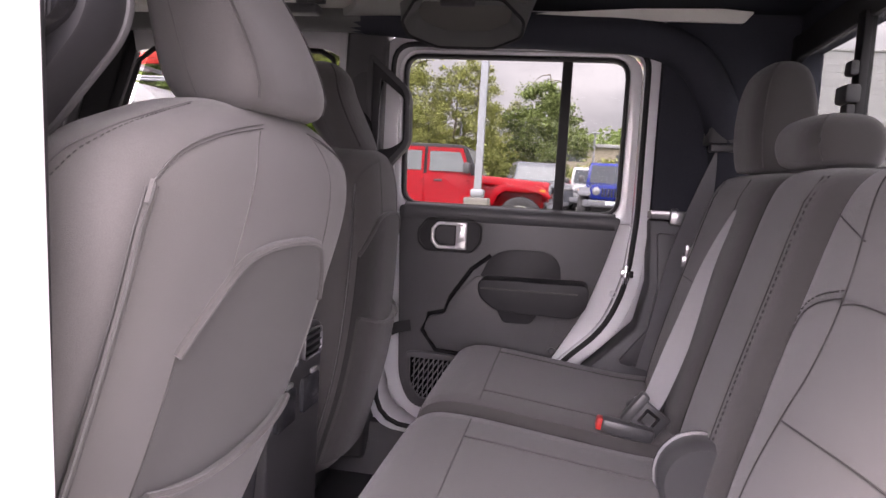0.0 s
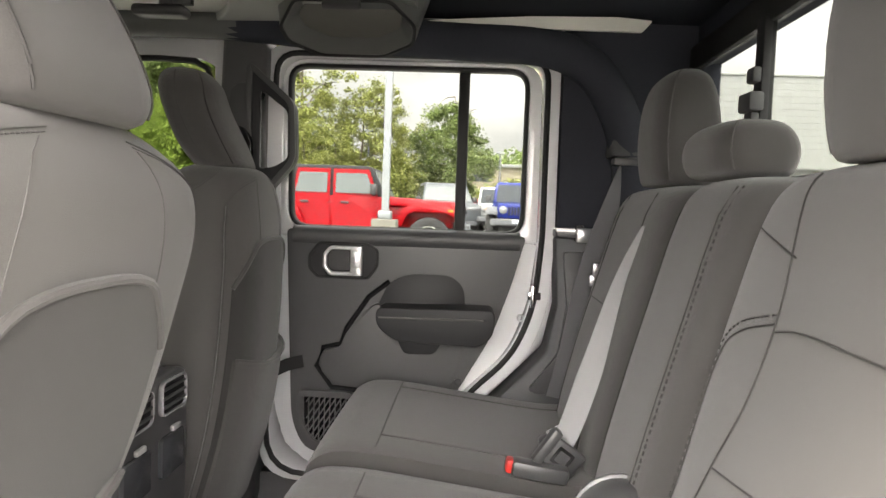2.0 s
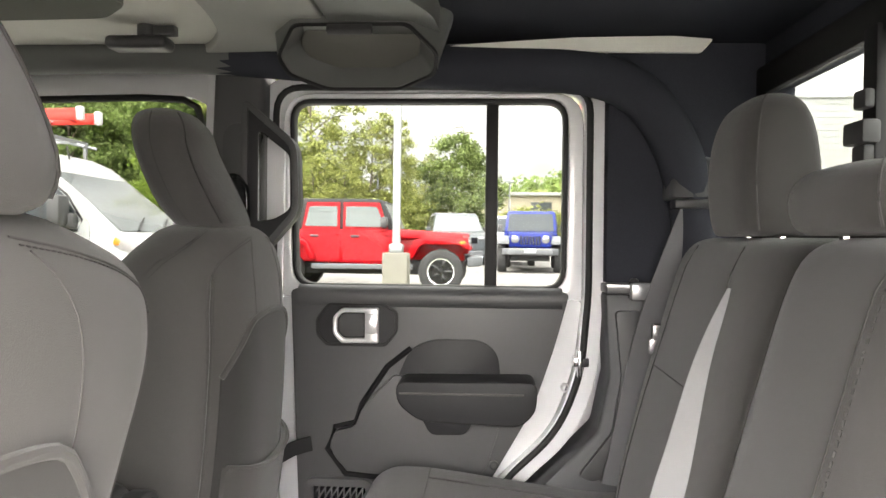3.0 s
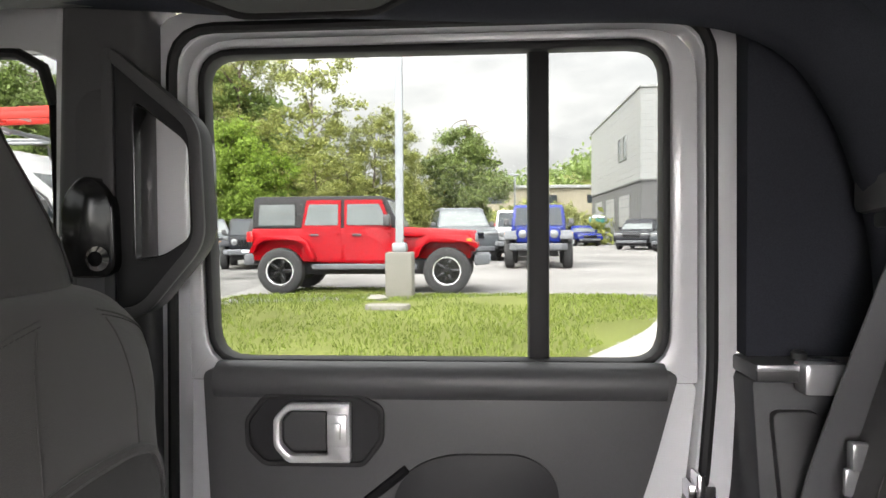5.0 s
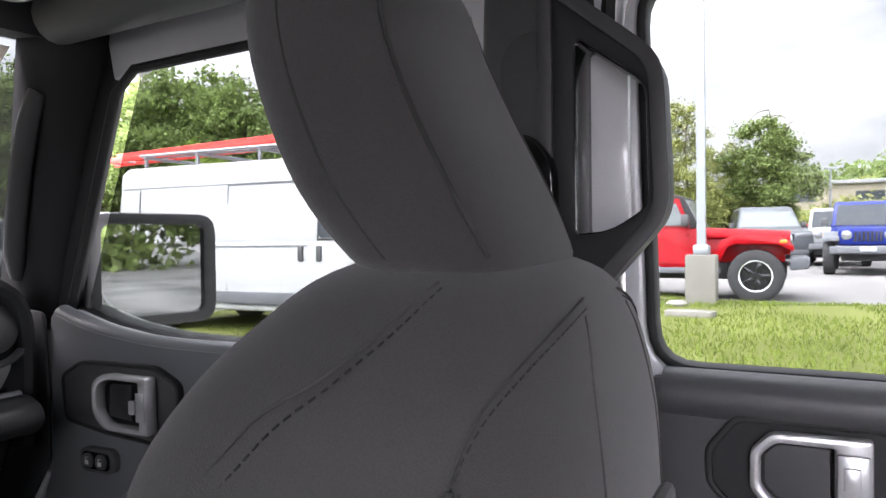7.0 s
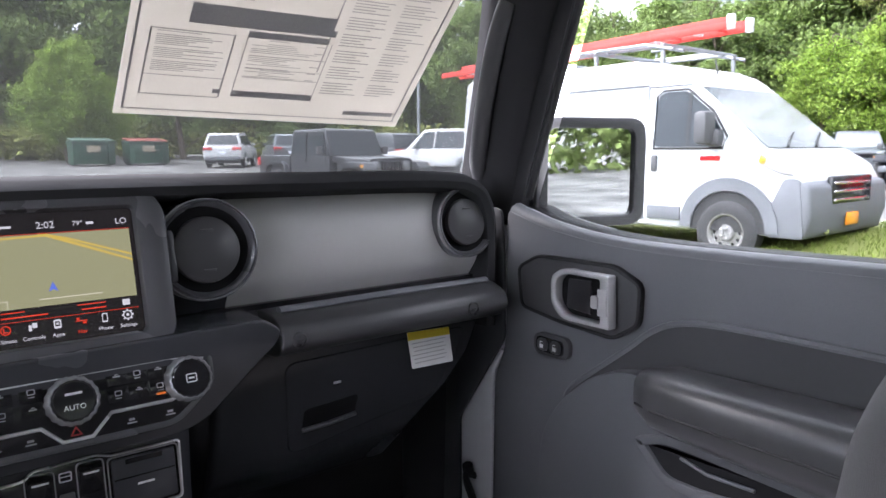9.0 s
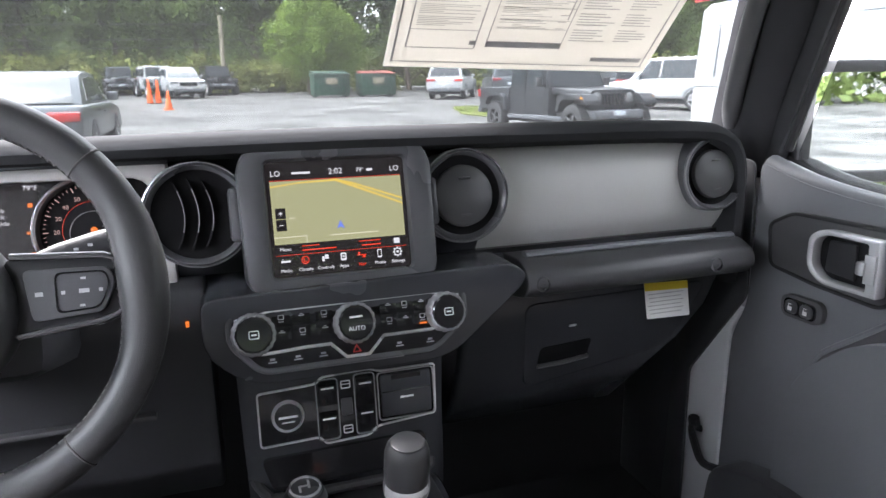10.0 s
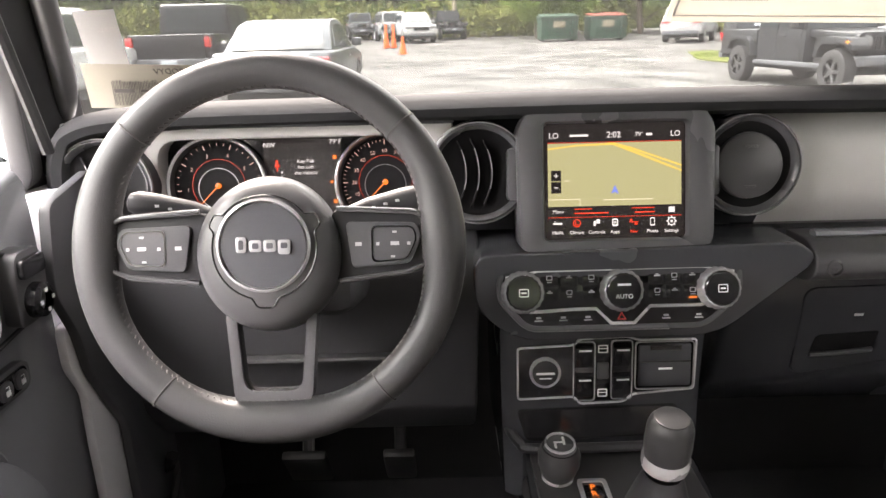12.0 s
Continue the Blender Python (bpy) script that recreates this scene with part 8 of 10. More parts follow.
tagged(part("gravel", (stones_v, stones_f), M_GRAVEL, smooth=0), "loose pale gravel at the edge of the grass", "gravel", kind="stuff")
apron_x, apron_y = np.linspace(-5.0, 6.5, 24), np.linspace(-8.0, 5.6, 28)
apron_v = [(x + 0.25 * noise.noise((y, 0, 1)), y + (0.3 * noise.noise((x, 2, 0)) if abs(y) > 4 else 0), ground_z(x, y) + 0.007) for x in apron_x for y in apron_y]
apron_f = [(i * 28 + j, (i + 1) * 28 + j, (i + 1) * 28 + j + 1, i * 28 + j + 1) for i in range(23) for j in range(27)]
tagged(part("pavement", (apron_v, apron_f), M_GRAVEL, smooth=80), "pale compacted gravel standing round the truck", "gravel", kind="structure")
gravel_bed = part("gravel_patch", loft([[(4.0 + s * 4.2 * math.cos(a) * (1 + 0.15 * math.sin(3 * a)), 7.2 + s * 3.2 * math.sin(a), ground_z(4.0 + s * 4.2 * math.cos(a), 7.2 + s * 3.2 * math.sin(a)) + 0.012) for a in np.linspace(0, 2 * math.pi, 28, endpoint=False)] for s in (1.0, 0.6, 0.2, 0.02)], cap=False), M_GRAVEL, smooth=80)
tagged(gravel_bed, "pale gravel patch beside the grass", "gravel", kind="structure")

# ---- light pole in the verge ----
gz = ground_z(-0.8, 10.2) + 0.07
lamp_pole = thing("street_lamp", "grey steel light pole on a square concrete base", "lamp post", (-0.80, 10.2, gz))
part("concrete_base", box(-0.20, 0.20, -0.20, 0.20, -0.2, 0.66, 0.02), M_CONCRETE, lamp_pole, "square weathered concrete base")
part("pole", loft([[(sx * w, sy * w, z) for sx, sy in ((-1, -1), (1, -1), (1, 1), (-1, 1))] for w, z in ((0.058, 0.66), (0.055, 3.0), (0.045, 7.5))]), M_GALV, lamp_pole, "square grey steel pole")
part("base_cover", box(-0.11, 0.11, -0.11, 0.11, 0.655, 0.80, 0.03), M_GALV, lamp_pole)
part("lamp_head", box(-0.15, 0.15, -0.55, 0.1, 7.45, 7.6, 0.03), M_GALV, lamp_pole)
slab = thing("concrete_slab", "broken concrete slab lying in the grass", "slab", (-0.75, 8.6, ground_z(-0.75, 8.6) + 0.08))
part("slab_body", prism(soft([(-0.29, -0.10), (0.26, -0.13), (0.30, 0.10), (0.05, 0.16), (-0.27, 0.12)], 0.05, 3), "z", -0.02, 0.09, 0.02), M_CONCRETE, slab)
stone = thing("stone", "small pale stone at the foot of the pole", "stone", (-1.05, 9.6, ground_z(-1.05, 9.6) + 0.08))
part("stone_body", lathe([(0.0, -0.03), (0.14, -0.02), (0.15, 0.03), (0.10, 0.07), (0, 0.08)], 9), M_CONCRETE, stone)
for x, y, h in ((-5.9, 40, 5.6), (2.1, 44, 4.6), (-14.5, 36, 4.0), (-25.0, 34.0, 6.5), (-26, 18, 8.0)):
    z0 = ground_z(x, y)
    p = thing("street_lamp", "slim distant grey light pole", "lamp post", (x, y, z0), group="far light poles")
    part("pole", tube([(0, 0, 0), (0, 0, h)], [0.08, 0.06], 8), M_GALV, p)
    part("lamp_head", box(-0.30, 0.30, -0.12, 0.12, h, h + 0.12, 0.02), M_GALV, p)

# ---- vehicles ----
def paint(name, colour, rough=0.25, metal=0.0):
    return material(name, colour, rough, metal, scale=200, bump=0.0, vary=0.03, large=1.5, wear=0.04, coat=0.05, spec=0.22)


M_TYRE = material("tyre_rubber", (0.025, 0.025, 0.026), 0.8, scale=60, bump=0.3, vary=0.2)
M_CARGLASS = material("dark_car_glass", (0.030, 0.036, 0.040), 0.12, scale=20, bump=0.0, vary=0.05, spec=0.3)
# the same car glass, the sky's reflection put into a paler base colour
M_CARGLASSPALE = material("car_glass_painted_reflection", (0.12, 0.135, 0.135), 0.12, scale=20, bump=0.0, vary=0.05, spec=0.4)
M_STEELWHEEL = material("dusty_steel_wheel_paint", (0.21, 0.205, 0.20), 0.45, metal=0.3, scale=60, bump=0.05, vary=0.15, wear=0.15)
M_CLADDING = material("grey_bumper_plastic", (0.105, 0.11, 0.12), 0.7, scale=80, bump=0.1, vary=0.12)
M_LAMPLENS = material("headlamp_lens", (0.22, 0.225, 0.23), 0.12, metal=0.4, bump=0.0)
M_TAILLENS = material("red_lamp_lens", (0.45, 0.015, 0.015), 0.15, bump=0.0, coat=0.7)
M_AMBER = material("amber_lamp_lens", (0.75, 0.26, 0.02), 0.2, bump=0.0, coat=0.5)
M_SOFTTOP = material("black_soft_top_canvas", (0.022, 0.022, 0.023), 0.9, scale=200, bump=0.4, vary=0.25)
M_PLATE = material("pale_number_plate", (0.55, 0.60, 0.66), 0.4, bump=0.0)


def side_y(z, zb, hw, tumble):
    return hw - max(0.0, z - zb) * tumble


def cabin_shell(pts, zb, hw, tumble):
    """A greenhouse from its side view, narrowing towards the roof."""
    n = len(pts)
    v = [(x, -side_y(z, zb, hw, tumble), z) for x, z in pts] + [(x, side_y(z, zb, hw, tumble), z) for x, z in pts]
    f = [tuple(range(n)), tuple(reversed(range(n, 2 * n)))] + [((i + 1) % n, i, n + i, n + (i + 1) % n) for i in range(n)]
    bm = bmesh.new()
    vs = [bm.verts.new(p) for p in v]
    for q in f:
        bm.faces.new([vs[i] for i in q])
    bmesh.ops.recalc_face_normals(bm, faces=bm.faces[:])
    return rounded(from_bm(bm), 0.035, 2, 15)


def side_pane(pts, zb, hw, tumble, s, out=0.008):
    n = len(pts)
    v = [(x, s * (side_y(z, zb, hw, tumble) + d), z) for d in (-0.02, out) for x, z in pts]
    f = [tuple(range(n)), tuple(reversed(range(n, 2 * n)))] + [((i + 1) % n, i, n + i, n + (i + 1) % n) for i in range(n)]
    bm = bmesh.new()
    vs = [bm.verts.new(p) for p in v]
    for q in f:
        bm.faces.new([vs[i] for i in q])
    bmesh.ops.recalc_face_normals(bm, faces=bm.faces[:])
    return from_bm(bm)


def end_pane(x0, z0, x1, z1, zb, hw, tumble, front, cut=0.07, out=0.012):
    """A windscreen or rear window between its foot and head."""
    d = out if front else -out
    w0, w1 = side_y(z0, zb, hw, tumble) - cut, side_y(z1, zb, hw, tumble) - cut
    v = [(x0 - d, -w0, z0), (x0 - d, w0, z0), (x1 - d, w1, z1), (x1 - d, -w1, z1), (x0 + d, -w0, z0), (x0 + d, w0, z0), (x1 + d, w1, z1), (x1 + d, -w1, z1)]
    geo = v, [(0, 1, 2, 3), (7, 6, 5, 4), (0, 4, 5, 1), (1, 5, 6, 2), (2, 6, 7, 3), (3, 7, 4, 0)]
    bm = bmesh.new()
    vs = [bm.verts.new(p) for p in geo[0]]
    for q in geo[1]:
        bm.faces.new([vs[i] for i in q])
    bmesh.ops.recalc_face_normals(bm, faces=bm.faces[:])
    return from_bm(bm)


def wheel_parts(car, x, y, r, width, s, rim, spokes=5, edge=None):
    turn = Matrix.Translation((x, y, r)) @ Matrix.Rotation(radians(-90 * s), 4, "X")
    w = part("wheel", lathe([(r * 0.60, -width / 2), (r * 0.86, -width / 2), (r * 0.97, -width * 0.40), (r, -width * 0.22), (r, width * 0.22), (r * 0.97, width * 0.40), (r * 0.86, width / 2), (r * 0.62, width * 0.46), (r * 0.60, width * 0.2)], 28, turn), M_TYRE, car, "black tyre")
    part("rim", join(lathe([(r * 0.64, width * 0.15), (r * 0.64, width * 0.46), (r * 0.56, width * 0.44), (r * 0.52, width * 0.2), (0, width * 0.18)], 28, turn)), M_GLOSSBLACK, w)
    sp = [moved(box(r * 0.10, r * 0.55, -r * 0.075, r * 0.075, width * 0.2, width * 0.40, 0.01), turn @ Matrix.Rotation(2 * math.pi * k / spokes, 4, "Z")) for k in range(spokes)]
    lip = (lathe([(r * 0.6, width * 0.40), (r * 0.6, width * 0.47), (r * 0.555, width * 0.46), (r * 0.545, width * 0.40)], 28, turn))
    part("rim_edge", lip, edge or rim, w)
    part("spokes", join(lathe([(r * 0.16, width * 0.2), (r * 0.16, width * 0.42), (0, width * 0.43)], 14, turn), *sp), rim, w, "alloy wheel spokes")


def arch(x, r0, r1, z0, y0, y1):
    """A wheel arch flare: a half ring, thick from y0 to y1."""
    out = [(x + r1 * math.cos(a), z0 + r1 * math.sin(a)) for a in np.linspace(math.pi, 0, 12)]
    inn = [(x + r0 * math.cos(a), z0 + r0 * math.sin(a)) for a in np.linspace(0, math.pi, 12)]
    return prism(out + inn, "y", y0, y1, 0.0)


def boxy_car(label, m, body, wb=2.95, kind="wagon", top=None, flare=None, glass=None, rim=None, plate=True, name="suv", rk=0.95, edge=None):
    """An upright off-roader, with or without a load bed; x forwards, standing on z = 0; rk: height of the cab."""
    car = thing(name, label, "car" if kind == "wagon" else "pickup truck")
    car.matrix_basis = m
    top, flare, glass, rim = top or body, flare or body, glass or M_CARGLASS, rim or M_SILVER
    fx, rx = wb / 2, -wb / 2
    ce = -2.02 if kind == "wagon" else -1.16 - (wb - 3.49) / 2
    tail = -2.05 if kind == "wagon" else rx - 1.05
    part("body", join(prism([(0.62, 0.52), (0.62, 1.17), (ce, 1.17), (ce, 0.60 if kind == "wagon" else 0.52)], "y", -0.78, 0.78, 0.03)), body, car)
    part("hood", rounded(([(0.60, -0.70, 1.02), (1.92, -0.58, 0.98), (1.92, 0.58, 0.98), (0.60, 0.70, 1.02), (0.60, -0.68, 1.19), (1.90, -0.55, 1.12), (1.90, 0.55, 1.12), (0.60, 0.68, 1.19)], [(3, 2, 1, 0), (4, 5, 6, 7), (0, 1, 5, 4), (1, 2, 6, 5), (2, 3, 7, 6), (3, 0, 4, 7)]), 0.035), body, car)
    part("engine_side", box(0.58, 1.88, -0.57, 0.57, 0.62, 1.03, 0.02), body, car)
    grille = part("grille", prism(soft([(-0.60, 0.74), (0.60, 0.74), (0.60, 1.06), (0.52, 1.12), (-0.52, 1.12), (-0.60, 1.06)], 0.05, 4), "x", 1.86, 1.96, 0.02), body, car)
    for k in range(7):
        part("grille_slot", prism(rect(-0.255 + 0.085 * k - 0.026, -0.255 + 0.085 * k + 0.026, 0.80, 1.04, 0.02, 3), "x", 1.955, 1.972), M_GLOSSBLACK, grille)
    for s in (1, -1):
        part("headlight", lathe([(0.115, -0.02), (0.115, 0.02), (0.09, 0.035), (0, 0.04)], 20, face_x(1.955, s * 0.43, 0.95)), M_LAMPLENS, car, "round headlight")
        part("fender", join(prism(soft([(fx - 0.62, 0.66), (fx - 0.50, 0.98), (fx - 0.32, 1.05), (fx + 0.36, 1.03), (fx + 0.52, 0.90), (fx + 0.54, 0.80), (fx + 0.44, 0.84), (fx + 0.32, 0.91), (fx - 0.30, 0.92), (fx - 0.42, 0.85), (fx - 0.50, 0.66)], 0.03, 3), "y", s * 0.58, s * 0.93, 0.015)), flare, car)
        part("fender", join(prism(soft([(rx - 0.56, 0.74), (rx - 0.42, 0.98), (rx - 0.30, 1.04), (rx + 0.34, 1.04), (rx + 0.50, 0.94), (rx + 0.64, 0.62), (rx + 0.52, 0.62), (rx + 0.42, 0.88), (rx + 0.28, 0.96), (rx - 0.26, 0.96), (rx - 0.40, 0.88), (rx - 0.46, 0.74)], 0.03, 3), "y", s * 0.70, s * 0.93, 0.015)), flare, car)
        part("rocker", box(rx + 0.55, fx - 0.52, min(s * 0.74, s * 0.84), max(s * 0.74, s * 0.84), 0.44, 0.54, 0.02), M_CLADDING, car, "dark side step")
        part("amber_light", box(fx + 0.34, fx + 0.44, min(s * 0.90, s * 0.935), max(s * 0.90, s * 0.935), 0.93, 0.98, 0.005), M_AMBER, car)
        mir = part("mirror", box(0.38, 0.50, min(s * 0.86, s * 1.02), max(s * 0.86, s * 1.02), 1.20, 1.40, 0.03), M_BLACK, car, "black door mirror")
        part("mirror_stalk", box(0.41, 0.46, min(s * 0.74, s * 0.90), max(s * 0.74, s * 0.90), 1.19, 1.24, 0.01), M_BLACK, mir)
    zb, hw, tb = 1.17, 0.765, 0.10

    def up(z):
        return zb + (z - zb) * rk
    shell = [(0.64, 1.165), (0.38, up(1.80)), (0.30, up(1.84)), (ce + 0.10, up(1.84)), (ce + 0.02, up(1.80)), (ce, 1.165)]
    part("roof", cabin_shell(shell, zb, hw, tb), top, car)
    part("windscreen", end_pane(0.625, 1.20, 0.415, up(1.745), zb, hw, tb, True), glass, car)
    part("rear_window", end_pane(ce + 0.004, 1.24, ce + 0.03, up(1.74), zb, hw, tb, False, 0.12), glass, car)
    lo, hi = 1.225, up(1.67)
    panes = [[(0.44, lo), (0.27, hi), (-0.30, hi), (-0.30, lo)], [(-0.46, lo), (-0.46, hi), (-0.98, hi), (-1.06, lo)]]
    if kind == "wagon":
        panes.append([(-1.24, lo), (-1.24, hi), (ce + 0.14, hi), (ce + 0.12, lo)])
    for s in (1, -1):
        for k, pp in enumerate(panes):
            if k < 2:
                door = part("door", side_pane([(x * 1.0 + (0.05 if x > (pp[0][0] + pp[2][0]) / 2 else -0.05), z) for x, z in ((pp[0][0], 0.60), (pp[0][0], 1.20), (pp[1][0], up(1.76)), (pp[2][0], up(1.76)), (pp[3][0], 1.20), (pp[3][0], 0.60))], zb, hw + 0.012, tb, s, 0.012), body, car)
                part("door_window", side_pane(pp, zb, hw + 0.026, tb, s), glass, door)
                hx = pp[3][0] + 0.10
                part("door_handle", box(hx, hx + 0.16, min(s * 0.79, s * 0.825), max(s * 0.79, s * 0.825), 1.03, 1.07, 0.01), M_BLACK, door)
                part("hinge", box(pp[0][0] - 0.01, pp[0][0] + 0.06, min(s * 0.785, s * 0.81), max(s * 0.785, s * 0.81), 1.06, 1.10, 0.005), body, door)
            else:
                part("side_window", side_pane(pp, zb, hw + 0.004, tb, s), glass, car)
    part("front_bumper", rounded(([(1.95, -0.80, 0.50), (2.22, -0.62, 0.52), (2.22, 0.62, 0.52), (1.95, 0.80, 0.50), (1.95, -0.80, 0.70), (2.22, -0.62, 0.70), (2.22, 0.62, 0.70), (1.95, 0.80, 0.70)], [(3, 2, 1, 0), (4, 5, 6, 7), (0, 1, 5, 4), (1, 2, 6, 5), (2, 3, 7, 6), (3, 0, 4, 7)]), 0.03), M_CLADDING, car, "dark bumper")
    for s in (1, -1):
        part("fog_light", lathe([(0.055, 0), (0.055, 0.015), (0, 0.02)], 14, face_x(2.17, s * 0.55, 0.62)), M_LAMPLENS, car)
    part("underbody", box(tail + 0.3, 1.9, -0.55, 0.55, 0.34, 0.62, 0.03), M_TYRE, car)
    part("rear_bumper", box(tail - 0.12, tail + 0.08, -0.80, 0.80, 0.52, 0.72, 0.04), M_CLADDING, car, "dark bumper")
    if kind != "wagon":
        bed = part("load_bed", join(box(tail, ce - 0.03, -0.80, -0.70, 0.62, 1.18, 0.03), box(tail, ce - 0.03, 0.70, 0.80, 0.62, 1.18, 0.03), box(tail, ce - 0.03, -0.75, 0.75, 0.60, 0.74, 0.01), box(ce - 0.09, ce - 0.03, -0.75, 0.75, 0.62, 1.18, 0.01)), body, car)
        part("tailgate", box(tail - 0.02, tail + 0.05, -0.70, 0.70, 0.66, 1.18, 0.025), body, car)
        part("bed_cover", box(tail + 0.05, ce - 0.05, -0.70, 0.70, 1.15, 1.175, 0.01), M_SOFTTOP, bed)
    else:
        part("tailgate", box(tail + 0.0, tail + 0.06, -0.66, 0.66, 0.66, 1.16, 0.02), body, car)
        sp = Matrix.Translation((tail - 0.12, 0.05, 1.02)) @ Matrix.Rotation(radians(-90), 4, "Y")
        part("spare_wheel", lathe([(0.0, -0.10), (0.30, -0.10), (0.38, -0.06), (0.395, 0.0), (0.38, 0.08), (0.26, 0.11), (0.24, 0.06), (0, 0.05)], 28, sp), M_TYRE, car, "black spare wheel")
    for s in (1, -1):
        part("tail_light", box(tail - 0.05, tail + 0.06, min(s * 0.70, s * 0.83), max(s * 0.70, s * 0.83), 0.93, 1.12, 0.015), M_TAILLENS, car, "red tail light")
        for x in (fx, rx):
            wheel_parts(car, x, s * 0.80, 0.415, 0.27, s, rim, edge=edge)
    if plate:
        part("number_plate", box(2.215, 2.23, -0.16, 0.16, 0.58, 0.68, 0.004), M_PLATE, car, "pale blank number plate")
        part("number_plate", box(tail - 0.135, tail - 0.12, -0.16, 0.16, 0.60, 0.70, 0.004), M_PLATE, car)
    return car


def smooth_car(label, m, body, L=4.75, H=1.72, W=1.90, wb=2.9, kind="suv", rim=None, name="suv"):
    """A modern rounded car: suv, sedan or pickup."""
    car = thing(name, label, "pickup truck" if kind == "pickup" else "car")
    car.matrix_basis = m
    f, r, hw = L / 2, -L / 2, W / 2
    belt = {"suv": 1.08, "sedan": 0.95, "pickup": 1.20}[kind]
    hood = belt - 0.06
    fx, rx = f - 0.90, f - 0.90 - wb
    R = {"suv": 0.37, "sedan": 0.33, "pickup": 0.40}[kind]
    side = [(f - 0.02, 0.42), (f, 0.62), (f - 0.06, hood - 0.16), (f - 0.25, hood - 0.04), (f - 1.25, belt), (r + 0.10, belt), (r + 0.01, belt - 0.15), (r, 0.55), (r + 0.06, 0.40)]
    part("body", rounded(prism(side, "y", -hw, hw), 0.08, 3, 25), body, car)
    if kind == "suv":
        sh = [(f - 1.20, belt - 0.02), (f - 1.95, H - 0.05), (f - 2.3, H), (r + 0.65, H - 0.02), (r + 0.38, H - 0.10), (r + 0.08, belt - 0.02)]
        pan = [[(f - 1.55, belt + 0.03), (f - 2.02, H - 0.14), (f - 2.50, H - 0.11), (f - 2.50, belt + 0.03)], [(f - 2.58, belt + 0.03), (f - 2.58, H - 0.11), (r + 1.15, H - 0.12), (r + 0.95, belt + 0.03)], [(r + 0.88, belt + 0.06), (r + 1.05, H - 0.13), (r + 0.60, H - 0.16), (r + 0.42, belt + 0.10)]]
        we, re = (f - 1.26, belt + 0.04, f - 1.93, H - 0.09), (r + 0.11, belt + 0.06, r + 0.36, H - 0.13)
    elif kind == "sedan":
        sh = [(f - 1.25, belt - 0.02), (f - 2.05, H - 0.04), (f - 2.5, H), (r + 1.55, H - 0.03), (r + 1.2, H - 0.10), (r + 0.50, belt - 0.02)]
        pan = [[(f - 1.62, belt + 0.03), (f - 2.12, H - 0.12), (f - 2.6, H - 0.09), (f - 2.6, belt + 0.03)], [(f - 2.68, belt + 0.03), (f - 2.68, H - 0.09), (r + 1.45, H - 0.13), (r + 1.05, belt + 0.05)]]
        we, re = (f - 1.30, belt + 0.03, f - 2.03, H - 0.07), (r + 0.55, belt + 0.03, r + 1.17, H - 0.12)
    else:
        ce = f - 3.45
        sh = [(f - 1.25, belt - 0.02), (f - 1.85, H - 0.05), (f - 2.2, H), (ce + 0.15, H - 0.02), (ce, H - 0.12), (ce, belt - 0.02)]
        pan = [[(f - 1.55, belt + 0.03), (f - 1.95, H - 0.14), (f - 2.40, H - 0.11), (f - 2.40, belt + 0.03)], [(f - 2.48, belt + 0.03), (f - 2.48, H - 0.11), (ce + 0.18, H - 0.14), (ce + 0.12, belt + 0.03)]]
        we, re = (f - 1.30, belt + 0.04, f - 1.83, H - 0.09), (ce - 0.0, belt + 0.05, ce, H - 0.15)
    tb = 0.28
    part("roof", cabin_shell(sh, belt, hw - 0.05, tb), body, car)
    part("windscreen", end_pane(*we, belt, hw - 0.05, tb, True), M_CARGLASSPALE, car)
    part("rear_window", end_pane(*re, belt, hw - 0.05, tb, False, 0.12), M_CARGLASS, car)
    for s in (1, -1):
        for pp in pan:
            part("side_window", side_pane(pp, belt, hw - 0.05, tb, s), M_CARGLASS, car)
        part("mirror", box(f - 1.75, f - 1.60, min(s * (hw - 0.02), s * (hw + 0.16)), max(s * (hw - 0.02), s * (hw + 0.16)), belt + 0.02, belt + 0.17, 0.03), M_BLACK if kind == "pickup" else body, car)
        part("headlight", box(f - 0.22, f - 0.03, min(s * 0.50, s * (hw - 0.03)), max(s * 0.50, s * (hw - 0.03)), hood - 0.26, hood - 0.12, 0.03), M_LAMPLENS, car)
        part("tail_light", box(r - 0.02, r + 0.12, min(s * 0.48, s * (hw - 0.02)), max(s * 0.48, s * (hw - 0.02)), belt - 0.22, belt - 0.08, 0.03), M_TAILLENS, car, "red tail light")
        for x in (fx, rx):
            wheel_parts(car, x, s * (hw - 0.10), R, 0.24, s, rim or M_SILVER)
            part("wheel_arch", arch(x, R * 1.03, R * 1.20, R, s * (hw - 0.10), s * (hw + 0.012)), M_CLADDING if kind != "sedan" else M_TYRE, car)
        part("door_handle", box(f - 2.45, f - 2.25, min(s * hw, s * (hw + 0.025)), max(s * hw, s * (hw + 0.025)), belt - 0.16, belt - 0.12, 0.01), body, car)
    part("grille", box(f - 0.06, f + 0.005, -0.46, 0.46, hood - 0.36, hood - 0.14, 0.02), M_GLOSSBLACK, car)
    part("lower_bumper", join(box(f - 0.12, f + 0.012, -hw + 0.15, hw - 0.15, 0.36, 0.52, 0.03), box(r - 0.012, r + 0.10, -hw + 0.12, hw - 0.12, 0.36, 0.55, 0.03)), M_CLADDING, car)
    part("number_plate", box(r - 0.025, r - 0.005, -0.15, 0.15, 0.66, 0.78, 0.004), M_PLATE, car)
    part("underbody", box(r + 0.2, f - 0.2, -hw + 0.2, hw - 0.2, 0.22, 0.5), M_TYRE, car)
